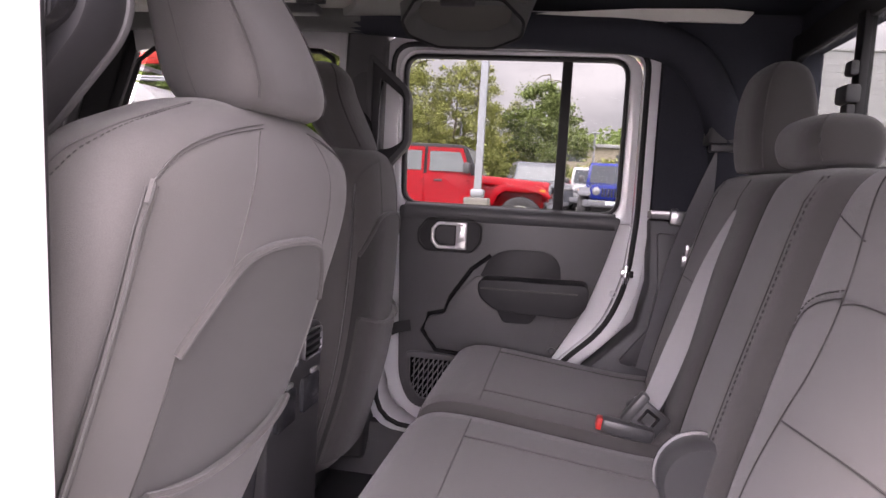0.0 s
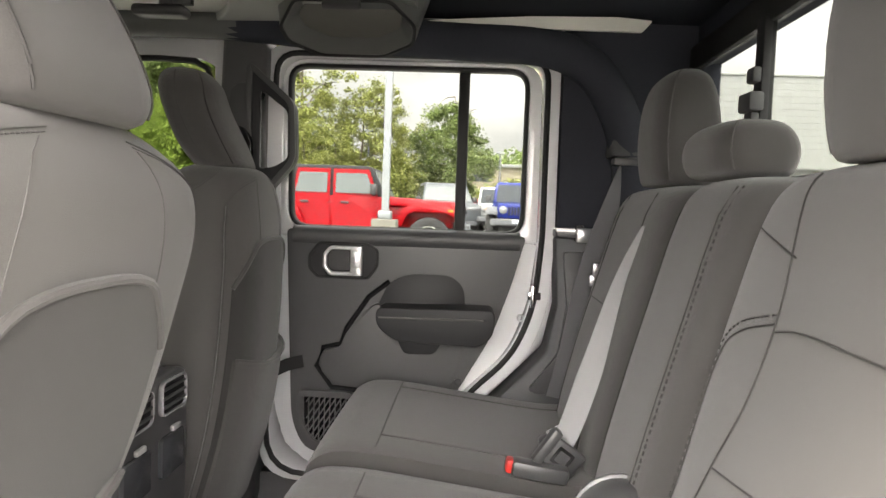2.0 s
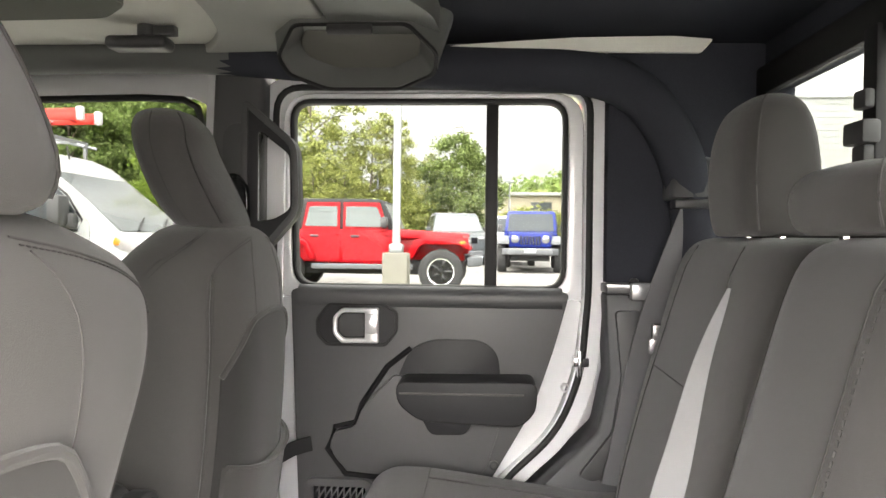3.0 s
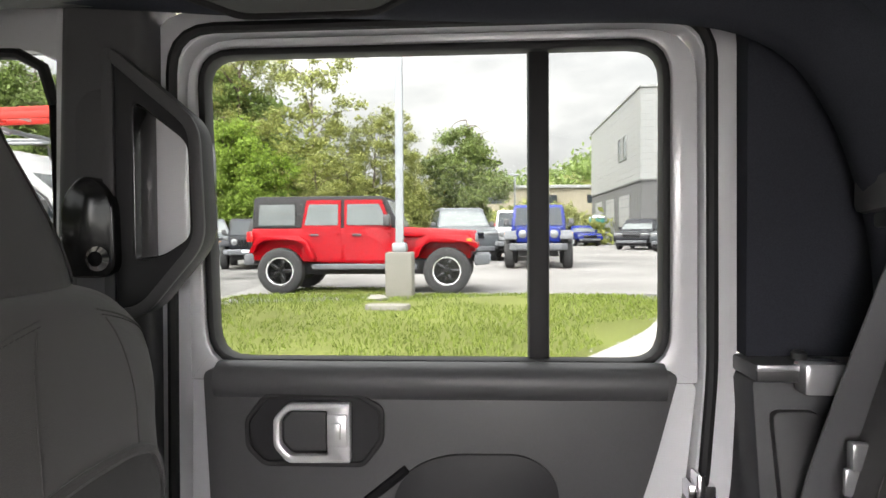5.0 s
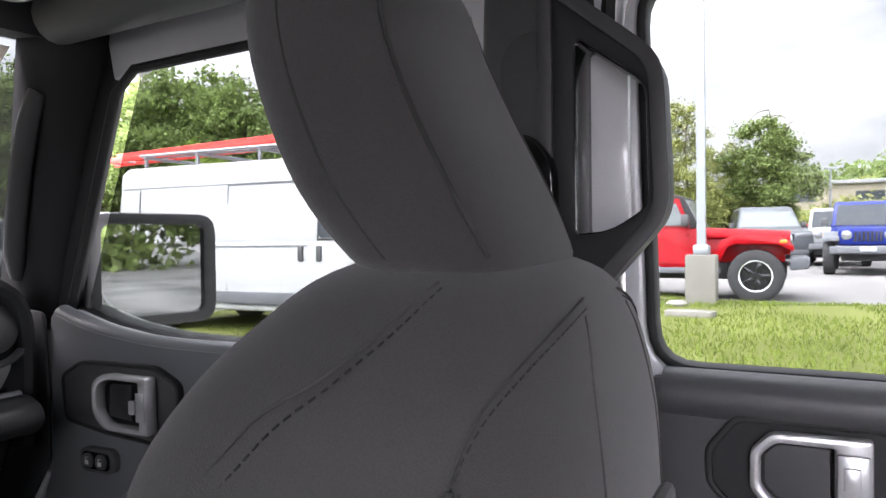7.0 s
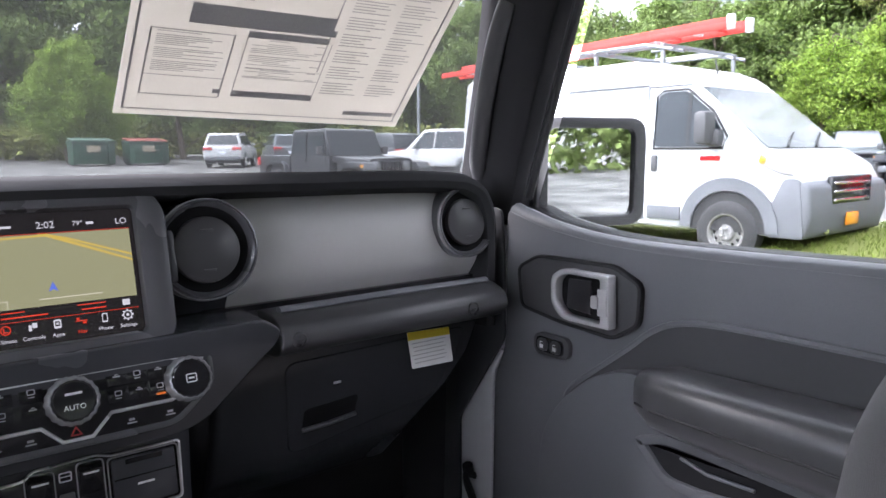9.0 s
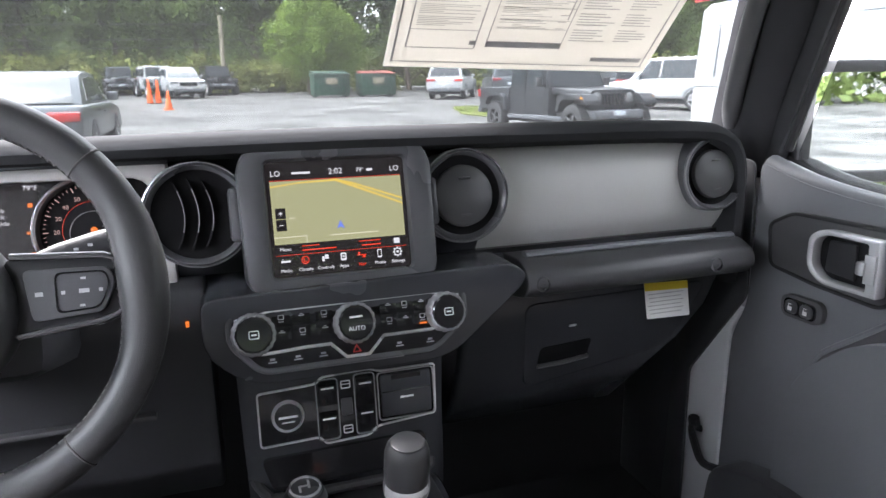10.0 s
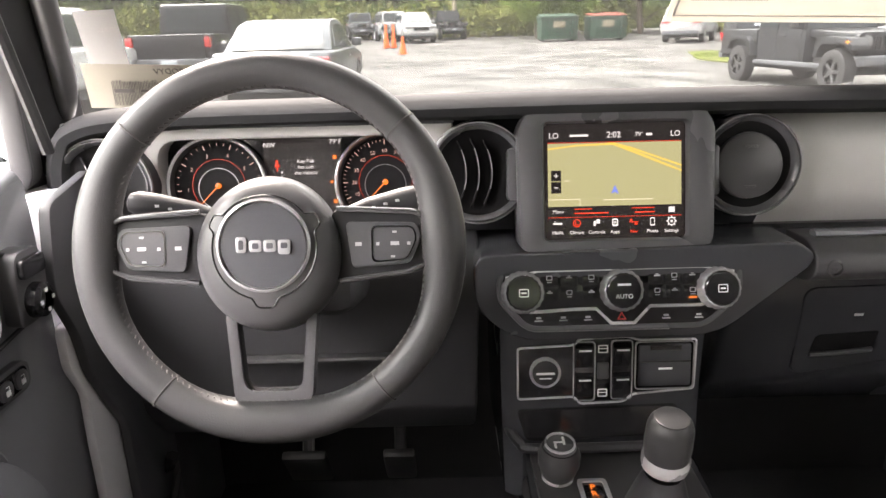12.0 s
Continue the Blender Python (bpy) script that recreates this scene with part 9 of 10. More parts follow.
    if kind == "pickup":
        part("bed_well", box(r + 0.08, ce - 0.06, -hw + 0.12, hw - 0.12, belt - 0.002, belt + 0.006), M_SOFTTOP, car)
    return car


def stand(x, y, heading):
    """Pose of a vehicle on the lot; heading 0 looks along +x (behind the truck), 90 away on the passenger side."""
    return Matrix.Translation((x, y, ground_z(x, y))) @ Matrix.Rotation(radians(heading), 4, "Z")


P_RED = paint("red_car_paint", (0.30, 0.0015, 0.006), 0.3)
P_BLUE = paint("blue_car_paint", (0.007, 0.018, 0.16))
P_WHITE = paint("white_car_paint", (0.40, 0.41, 0.41))
P_SILVER = paint("silver_car_paint", (0.10, 0.11, 0.118), 0.3, 0.4)
P_GREY = paint("granite_grey_car_paint", (0.035, 0.037, 0.040), 0.35, 0.2)
P_BLACK = paint("black_car_paint", (0.014, 0.015, 0.018))
P_DARKGREY = paint("dark_grey_car_paint", (0.045, 0.05, 0.055), 0.3, 0.2)

boxy_car("red four-door off-roader with a black soft top", stand(-1.66, 12.6, 0), P_RED, top=M_SOFTTOP, glass=M_CARGLASSPALE, rim=M_GLOSSBLACK, rk=0.85, edge=M_SILVER)
boxy_car("blue off-roader with black bumper facing the verge", stand(2.0, 20.6, -94), P_BLUE, rim=M_SATIN, flare=M_CLADDING)
boxy_car("white off-roader parked behind the blue one", stand(1.55, 25.5, -94), P_WHITE, flare=M_CLADDING)
smooth_car("silver pickup parked behind the red off-roader", stand(-0.7, 26.0, -78), P_SILVER, 5.6, 1.92, 2.02, 3.6, "pickup", name="pickup")
boxy_car("black off-roader parked at the edge of the trees", stand(-8.4, 25.0, -75), P_BLACK)
smooth_car("silver pickup under the trees", stand(-13.4, 32.5, -60), P_SILVER, 5.6, 1.92, 2.02, 3.6, "pickup", name="pickup")
smooth_car("dark grey pickup beside the white building", stand(11.6, 31.0, -125), P_DARKGREY, 5.5, 1.9, 2.0, 3.5, "pickup", name="pickup")
smooth_car("dark grey suv beside the white building", stand(10.2, 35.2, -120), P_DARKGREY)
smooth_car("black suv near the garage doors", stand(9.0, 39.0, -115), P_BLACK)
smooth_car("small red car far across the lot", stand(1.0, 34.0, -85), P_RED, 4.4, 1.45, 1.78, 2.6, "sedan", name="sedan")
smooth_car("small blue car far across the lot", stand(6.9, 49.0, -80), P_BLUE, 4.4, 1.45, 1.78, 2.6, "sedan", name="sedan")
# ahead of the truck
boxy_car("granite grey pickup with a black bed cover", stand(-14.8, 8.0, 5), P_GREY, 3.49, "truck", rim=M_SATIN, name="pickup")
boxy_car("black pickup seen from behind", stand(-16.6, -5.4, 180), P_BLACK, 3.49, "truck", name="pickup")
smooth_car("pale silver saloon car seen from behind", stand(-12.9, -2.7, 180), P_SILVER, 4.75, 1.46, 1.84, 2.8, "sedan", name="sedan")
smooth_car("white suv close on the driver side", stand(-12.2, -7.0, 180), P_WHITE)
smooth_car("white suv turned away across the lot", stand(-35.5, 12.6, 150), P_WHITE)
smooth_car("blue-grey suv beside the white one", stand(-36.5, 16.0, 165), P_SILVER)
smooth_car("white suv behind the grey pickup", stand(-21.5, 16.3, 200), P_WHITE, 5.2, 1.85, 2.0, 3.1)
smooth_car("dark suv behind the grey pickup", stand(-27.0, 16.5, 185), P_DARKGREY)
boxy_car("grey off-roader at the edge of the woods", stand(-50.5, -5.4, 10), P_SILVER, flare=M_CLADDING)
smooth_car("white suv facing across the lot", stand(-43.0, -1.4, 12), P_WHITE)
boxy_car("white off-roader at the edge of the woods", stand(-45.5, -2.8, 15), P_WHITE, flare=M_CLADDING)
boxy_car("black off-roader at the edge of the woods", stand(-47.5, 0.7, 10), P_BLACK)
smooth_car("silver car at the edge of the woods", stand(-46.0, -9.5, 8), P_SILVER, 4.6, 1.5, 1.8, 2.7, "sedan", name="sedan")
smooth_car("grey car at the edge of the woods", stand(-47.0, -13.8, 8), P_GREY, 4.6, 1.5, 1.8, 2.7, "sedan", name="sedan")
smooth_car("white pickup at the edge of the woods", stand(-44.0, -21.0, 20), P_WHITE, 5.6, 1.92, 2.02, 3.6, "pickup", name="pickup")


def work_van():
    """A high-roofed white van with a ladder rack; it stands parallel to the truck, nose to the rear."""
    van = thing("work_van", "white high-roof van with grey bumper and red ladder", "van")
    van.matrix_basis = stand(-6.02, 7.86, 2.25)
    zb, hw, tb = 1.25, 1.0, 0.085
    lower = [(2.810, 0.40), (2.850, 0.62), (2.810, 0.96), (2.710, 1.12), (2.40, 1.30), (-2.52, 1.30), (-2.54, 0.45), (-2.47, 0.36), (2.730, 0.36)]
    part("body", prism(lower, "y", -hw, hw, 0.07, 3), P_WHITE, van)
    shell = [(2.44, 1.24), (1.98, 1.66), (1.54, 2.02), (1.34, 2.18), (1.05, 2.30), (0.65, 2.36), (-2.37, 2.37), (-2.51, 2.28), (-2.52, 1.24)]
    part("roof", cabin_shell(shell, zb, hw, tb), P_WHITE, van)
    part("windscreen", end_pane(2.40, 1.30, 1.56, 2.00, zb, hw, tb, True, 0.06, 0.016), M_CARGLASSPALE, van)
    for s in (1, -1):
        door = part("cab_door", side_pane(soft([(0.96, 0.48), (0.96, 1.93), (1.06, 2.00), (1.48, 2.00), (1.84, 1.72), (2.06, 1.38), (2.06, 1.06), (1.62, 0.92), (1.46, 0.48)], 0.08, 4), zb, hw, tb, s, 0.010), P_WHITE, van)
        part("door_window", side_pane(soft([(1.06, 1.32), (1.06, 1.90), (1.14, 1.95), (1.44, 1.95), (1.76, 1.70), (1.94, 1.42), (1.90, 1.32)], 0.05, 4), zb, hw, tb, s, 0.018), M_CARGLASS, door)
        part("window_post", side_pane([(1.47, 1.32), (1.47, 1.93), (1.51, 1.92), (1.51, 1.32)], zb, hw, tb, s, 0.022), M_RUBBER, door)
        part("door_handle", box(1.02, 1.10, min(s * (hw - 0.02), s * (hw + 0.03)), max(s * (hw - 0.02), s * (hw + 0.03)), 1.02, 1.22, 0.02), M_BLACK, door, "black upright handle")
        part("door_badge", side_pane([(1.66, 1.16), (1.90, 1.16), (1.90, 1.21), (1.66, 1.21)], zb, hw, tb, s, 0.013), M_TAILLENS, door, "small dark red badge bar")
        slide = part("side_door", side_pane(soft([(-0.42, 0.48), (-0.42, 2.02), (0.86, 2.02), (0.86, 0.48)], 0.05, 3), zb, hw, tb, s, 0.008), P_WHITE, van)
        part("door_handle", box(0.74, 0.82, min(s * (hw - 0.02), s * (hw + 0.03)), max(s * (hw - 0.02), s * (hw + 0.03)), 1.02, 1.22, 0.02), M_BLACK, slide, "black upright handle")
        part("side_crease", side_pane([(-2.46, 2.06), (0.9, 2.06), (0.9, 2.085), (-2.46, 2.085)], zb, hw, tb, s, 0.010), P_WHITE, van)
        part("side_moulding", box(-2.48, -2.25, min(s * hw, s * (hw + 0.03)), max(s * hw, s * (hw + 0.03)), 0.46, 0.62, 0.01), M_CLADDING, van)
        part("side_moulding", box(-1.22, 0.90, min(s * hw, s * (hw + 0.03)), max(s * hw, s * (hw + 0.03)), 0.46, 0.62, 0.01), M_CLADDING, van, "grey side moulding")
        part("side_moulding", box(0.99, 1.44, min(s * hw, s * (hw + 0.03)), max(s * hw, s * (hw + 0.03)), 0.46, 0.62, 0.01), M_CLADDING, van)
        part("wheel_arch", arch(2.02, 0.44, 0.58, 0.40, s * (hw - 0.25), s * (hw + 0.035)), M_CLADDING, van, "grey wheel arch")
        part("wheel_arch", arch(-1.72, 0.37, 0.46, 0.36, s * (hw - 0.25), s * (hw + 0.02)), P_WHITE, van)
        part("wheel_well", arch(2.02, 0.05, 0.45, 0.38, s * (hw - 0.28), s * (hw + 0.012)), M_TYRE, van)
        part("wheel_well", arch(-1.72, 0.05, 0.40, 0.36, s * (hw - 0.28), s * (hw + 0.012)), M_TYRE, van)
        part("headlight", prism(soft([(2.38, 1.27), (2.33, 1.12), (2.62, 1.02), (2.730, 1.02), (2.670, 1.09), (2.62, 1.17)], 0.04, 4), "y", s * (hw - 0.16), s * (hw + 0.014), 0.01), M_SMOKE, van, "long headlight")
        part("turn_light", prism(soft([(2.36, 1.23), (2.34, 1.15), (2.40, 1.12), (2.43, 1.19)], 0.02, 4), "y", s * (hw - 0.1), s * (hw + 0.02), 0.005), M_AMBER, van, "amber turn light")
        mir = part("mirror", box(1.70, 1.86, min(s * (hw + 0.03), s * (hw + 0.27)), max(s * (hw + 0.03), s * (hw + 0.27)), 1.34, 1.70, 0.05), M_BLACK, van, "tall black door mirror")
        part("mirror_arm", box(1.74, 1.92, min(s * (hw - 0.05), s * (hw + 0.10)), max(s * (hw - 0.05), s * (hw + 0.10)), 1.32, 1.50, 0.03), M_BLACK, mir)
        for x in (2.02, -1.72):
            turn = Matrix.Translation((x, s * 0.935, 0.365)) @ Matrix.Rotation(radians(-90 * s), 4, "X")
            w = part("wheel", lathe([(0.20, -0.11), (0.31, -0.11), (0.355, -0.08), (0.365, 0), (0.355, 0.08), (0.31, 0.11), (0.215, 0.10), (0.20, 0.05)], 28, turn), M_TYRE, van, "black tyre")
            part("rim", lathe([(0.215, 0.05), (0.215, 0.105), (0.20, 0.10), (0.17, 0.05), (0.10, 0.06), (0.085, 0.085), (0.035, 0.088), (0.032, 0.075), (0, 0.075)], 28, turn), M_STEELWHEEL, w, "dusty silver steel wheel")
            part("wheel_nuts", join(*[moved(lathe([(0.012, 0.082), (0.012, 0.100), (0, 0.103)], 6), turn @ Matrix.Rotation(2 * math.pi * k / 5, 4, "Z") @ Matrix.Translation((0.060, 0, 0))) for k in range(5)]), M_SILVERDARK, w)
            part("rim_holes", join(*[moved(lathe([(0.014, 0.054), (0.014, 0.062), (0, 0.062)], 10), turn @ Matrix.Rotation(2 * math.pi * k / 12, 4, "Z") @ Matrix.Translation((0.146, 0, -0.003)) @ Matrix.Diagonal((1, 1.25, 1, 1))) for k in range(12)]), M_GLOSSBLACK, w)
    for s in (1, -1):
        for x0, x1, z0, z1 in ((0.910, 0.925, 0.44, 2.03), (-0.455, -0.440, 0.44, 2.05), (0.93, 1.48, 2.018, 2.030), (-0.44, 0.910, 2.04, 2.052), (-2.46, 0.910, 1.215, 1.227), (-0.44, 0.910, 0.44, 0.453), (-2.1, -2.087, 1.35, 2.02)):
            part("panel_gap", side_pane([(x0, z0), (x1, z0), (x1, z1), (x0, z1)], zb, hw, tb, s, 0.0125), M_CLADDING, van, "thin grey panel gap")
        part("window_rubber", tube([(x, s * (hw + 0.004 - (max(0, z - zb)) * tb), z) for x, z in ((1.04, 1.30), (1.04, 1.91), (1.13, 1.97), (1.45, 1.97), (1.78, 1.71), (1.97, 1.42), (1.92, 1.30))], 0.016, 6, True), M_RUBBER, van, "black window rubber")
    for y in (-0.55, 0.15):
        part("wiper", tube([(2.43, y, 1.31), (2.32, y + 0.28, 1.40), (2.24, y + 0.52, 1.47)], 0.014, 6), M_RUBBER, van)
    part("front_bumper", prism([(2.70, 0.34), (2.70, 0.94), (2.810, 0.96), (2.890, 0.90), (2.910, 0.60), (2.850, 0.36)], "y", -hw - 0.012, hw + 0.012, 0.05, 3), M_CLADDING, van, "grey plastic bumper")
    part("bumper_side", join(*[prism(soft([(2.46, 0.36), (2.50, 0.70), (2.62, 0.98), (2.780, 0.98), (2.850, 0.36)], 0.04, 3), "y", s * (hw - 0.04), s * (hw + 0.02), 0.01) for s in (1, -1)]), M_CLADDING, van)
    grille = part("grille", box(2.830, 2.905, -0.52, 0.52, 0.68, 1.00, 0.03), M_GLOSSBLACK, van)
    for k in range(3):
        part("grille_bar", box(2.890, 2.920, -0.48, 0.48, 0.73 + 0.09 * k, 0.76 + 0.09 * k, 0.008), M_CHROME, grille, "chrome grille bar")
    part("number_plate", box(2.910, 2.925, -0.16, 0.16, 0.46, 0.60, 0.004), M_AMBER, van, "orange blank number plate")
    part("tow_ring", lathe([(0.0, 0), (0.03, 0), (0.03, 0.03), (0, 0.03)], 12, face_x(2.890, -0.6, 0.42)), M_CHROME, van)
    part("aerial", tube([(1.25, 0, 2.20), (1.21, 0, 2.40)], 0.012, 6), M_BLACK, van)
    for x in (-2.1, -1.1, 0.0, 1.0):
        part("rack_bar", join(box(x - 0.025, x + 0.025, -0.86, 0.86, 2.50, 2.55, 0.01), box(x - 0.02, x + 0.02, -0.84, -0.80, 2.31, 2.52), box(x - 0.02, x + 0.02, 0.80, 0.84, 2.31, 2.52)), M_GALV, van, "silver roof rack bar")
    for y in (-0.84, 0.84, -0.60, 0.55):
        part("rack_rail", tube([(-2.2, y, 2.55), (0.75, y, 2.55), (1.15, y, 2.46)], 0.022, 8), M_GALV, van, "silver roof rack rail")
    ladder = thing("ladder", "red fibreglass extension ladder on the roof rack", "ladder", (-5.87, 7.86, ground_z(-6.02, 7.86) - 0.20))
    for y in (-0.72, -0.34):
        part("ladder_rail", moved(box(-3.6, 1.75, y - 0.02, y + 0.02, 2.78, 2.86, 0.006), Matrix.Rotation(radians(-1.0), 4, "Y")), M_LADDER, ladder)
        part("ladder_rail", moved(box(-3.1, 1.70, y + 0.03, y + 0.06, 2.85, 2.92, 0.006), Matrix.Rotation(radians(-1.0), 4, "Y")), M_LADDER, ladder)
        part("rail_cap", moved(box(1.72, 1.80, y - 0.03, y + 0.03, 2.77, 2.93, 0.01), Matrix.Rotation(radians(-1.0), 4, "Y")), M_SILVER, ladder, "grey ladder foot")
    for k in range(17):
        part("rung", moved(tube([(-3.4 + 0.305 * k, -0.72, 2.82), (-3.4 + 0.305 * k, -0.34, 2.82)], 0.017, 8), Matrix.Rotation(radians(-1.0), 4, "Y")), M_SILVER if k % 2 else M_LADDER, ladder)


M_LADDER = material("red_ladder_fibreglass", (0.62, 0.035, 0.02), 0.5, scale=60, bump=0.05, vary=0.12)
work_van()

# ---- skips, cones, toilet ----
M_SKIP = material("green_skip_paint", (0.018, 0.060, 0.036), 0.6, scale=20, bump=0.1, vary=0.15, large=1.5, wear=0.25)
M_SKIPRED = material("faded_red_lid", (0.20, 0.04, 0.025), 0.7, scale=20, bump=0.1, vary=0.15, wear=0.2)
M_CONE = material("orange_cone_plastic", (0.85, 0.13, 0.015), 0.55, scale=30, bump=0.0, vary=0.05)
M_TEAL = material("teal_toilet_plastic", (0.02, 0.16, 0.14), 0.5, scale=10, bump=0.0, vary=0.08)
for x, y, lid in ((-40.0, 6.7, M_SKIP), (-40.0, 9.4, M_SKIPRED)):
    skip = thing("dumpster", "dark green steel dumpster with a " + ("faded red" if lid is M_SKIPRED else "green") + " lid", "dumpster", (x, y, ground_z(x, y)), group="dumpsters")
    part("bin", prism([(0.85, 0.10), (0.95, 1.20), (-0.85, 1.35), (-0.75, 0.10)], "y", -1.0, 1.0, 0.03), M_SKIP, skip)
    part("bin_rim", box(-0.90, 1.0, -1.04, 1.04, 1.18, 1.27, 0.02), M_SKIP, skip)
    part("lid", moved(join(box(-0.9, 0.95, -1.0, -0.03, 0, 0.06, 0.02), box(-0.9, 0.95, 0.03, 1.0, 0, 0.06, 0.02)), Matrix.Translation((0, 0, 1.34)) @ Matrix.Rotation(radians(5), 4, "Y")), lid, skip)
    part("sign_plate", box(0.92, 0.94, -0.35, 0.30, 0.72, 1.05, 0.005), M_TAN, skip, "faded tan blank sign plate")
    for s in (1, -1):
        part("rib", box(0.86, 0.97, s * 0.7 - 0.05, s * 0.7 + 0.05, 0.12, 1.2, 0.01), M_SKIP, skip)
        part("caster", box(-0.6, 0.6, s * 0.85 - 0.06, s * 0.85 + 0.06, 0.0, 0.12, 0.02), M_TYRE, skip)
for x, y, h in ((-35.0, -2.55, 1.15), (-35.2, -2.2, 1.1), (-29.2, -1.5, 0.72)):
    cone = thing("traffic_cone", "tall orange traffic marker" if h > 1 else "small orange plastic traffic cone", "traffic cone", (x, y, ground_z(x, y)), group="traffic cones")
    part("cone_body", lathe([(0.15, 0.03), (0.09, h * 0.5), (0.04, h), (0.0, h + 0.01)], 16), M_CONE, cone)
    part("cone_base", box(-0.2, 0.2, -0.2, 0.2, 0, 0.04, 0.01), M_TYRE if h > 1 else M_CONE, cone)
wc = thing("portable_toilet", "teal portable toilet with a pale roof", "toilet cabin", (9.3, 57.0, ground_z(9.3, 57)))
part("cabin", box(-0.6, 0.6, -0.6, 0.6, 0, 2.1, 0.05), M_TEAL, wc)
part("cabin_door", box(-0.42, 0.42, -0.63, -0.58, 0.12, 1.95, 0.02), M_TEAL, wc)
part("cabin_roof", lathe([(0.85, 2.08), (0.80, 2.2), (0.3, 2.35), (0, 2.36)], 4, Matrix.Rotation(radians(45), 4, "Z")), M_PLATE, wc)

# ---- white building on the passenger side ----
bz = 0.2
bld = thing("warehouse_building", "white-sided warehouse with a grey block base", "building", (9.8, 42.8, bz))
part("block_base", box(0, 34, 0, 20.5, -0.5, 4.45), M_DARKBLOCK, bld, "dark grey block base")
for k in range(14):
    z0 = 4.45 + 0.4 * k
    part("siding_panel", box(-0.06, 34.06, -0.06, 20.56, z0 + 0.012, z0 + 0.40), M_SIDING, bld)
part("wall_core", box(0, 34, 0, 20.5, 4.4, 10.05), M_DARKBLOCK, bld)
part("roof", box(-0.15, 34.15, -0.15, 20.65, 10.05, 10.2, 0.03), M_SIDING, bld)
part("base_band", box(-0.08, 34.08, -0.08, 20.58, 4.36, 4.46), M_DARKBLOCK, bld)
for y in (4.2, 6.0):
    win = part("window", box(-0.12, -0.05, y, y + 1.0, 6.2, 7.7, 0.02), M_CARGLASSPALE, bld, "tall pale window")
    part("window_frame", hoop(rect(y - 0.06, y + 1.06, 6.14, 7.76, 0.01, 2), rect(y, y + 1.0, 6.2, 7.7, 0.01, 2), "x", -0.15, -0.05), M_SIDING, win)
for y in (3.5, 9.0, 14.5):
    gate = part("garage_door", box(-0.05, 0.02, y, y + 3.6, -0.2, 3.7), M_SIDING, bld, "white sectional garage door")
    for k in range(6):
        part("door_groove", box(-0.06, -0.045, y, y + 3.6, 0.45 + 0.6 * k, 0.475 + 0.6 * k), M_DARKBLOCK, gate)
for x in (6, 13):
    wl_ = part("wall_lamp", box(x - 0.2, x + 0.2, -0.35, 0.0, 3.6, 3.8, 0.03), M_PLATE, bld)
    part("lamp_bracket", box(x - 0.05, x + 0.05, -0.1, 0.0, 3.5, 3.62), M_GALV, wl_)
long_b = thing("long_building", "low tan building on a bank behind the trees", "building", (-30, 84, 4.6))
part("wall", box(0, 62, 0, 10, -2.0, 2.1), M_TAN, long_b)
part("roof", box(-0.4, 62.4, -0.4, 10.4, 2.1, 2.5, 0.05), M_SIDING, long_b)
for k in range(9):
    part("window", box(5 + 6.2 * k, 7.6 + 6.2 * k, -0.05, 0.02, 0.3, 1.3), M_CARGLASS, long_b)


# ---- trees ----
def leaf_cloud(rng, blobs, count, size):
    """Many small leaf sprays scattered through soft blobs (x, y, z, radius x, y, z); denser towards their skins."""
    weights = np.array([b[3] * b[4] * b[5] for b in blobs]) ** (2 / 3)
    pick = rng.choice(len(blobs), count, p=weights / weights.sum())
    b = np.array(blobs)[pick]
    d = rng.normal(size=(count, 3))
    d /= np.linalg.norm(d, axis=1)[:, None]
    rad = np.abs(rng.normal(0.55, 0.36, count))
    c = b[:, :3] + d * b[:, 3:] * rad[:, None]
    u = rng.normal(size=(count, 3)) + d * 0.2
    u /= np.linalg.norm(u, axis=1)[:, None]
    w = np.cross(u, rng.normal(size=(count, 3)))
    w /= np.linalg.norm(w, axis=1)[:, None]
    s = size * rng.uniform(0.5, 1.3, count)[:, None]
    pts = np.stack([c - u * s, c + w * s * 0.55, c + u * s, c - w * s * 0.55], axis=1)
    pts[:, 2] += rng.normal(size=(count, 3)) * s * 0.2
    v = pts.reshape(-1, 3)
    return v.tolist(), [(4 * i, 4 * i + 1, 4 * i + 2, 4 * i + 3) for i in range(count)]


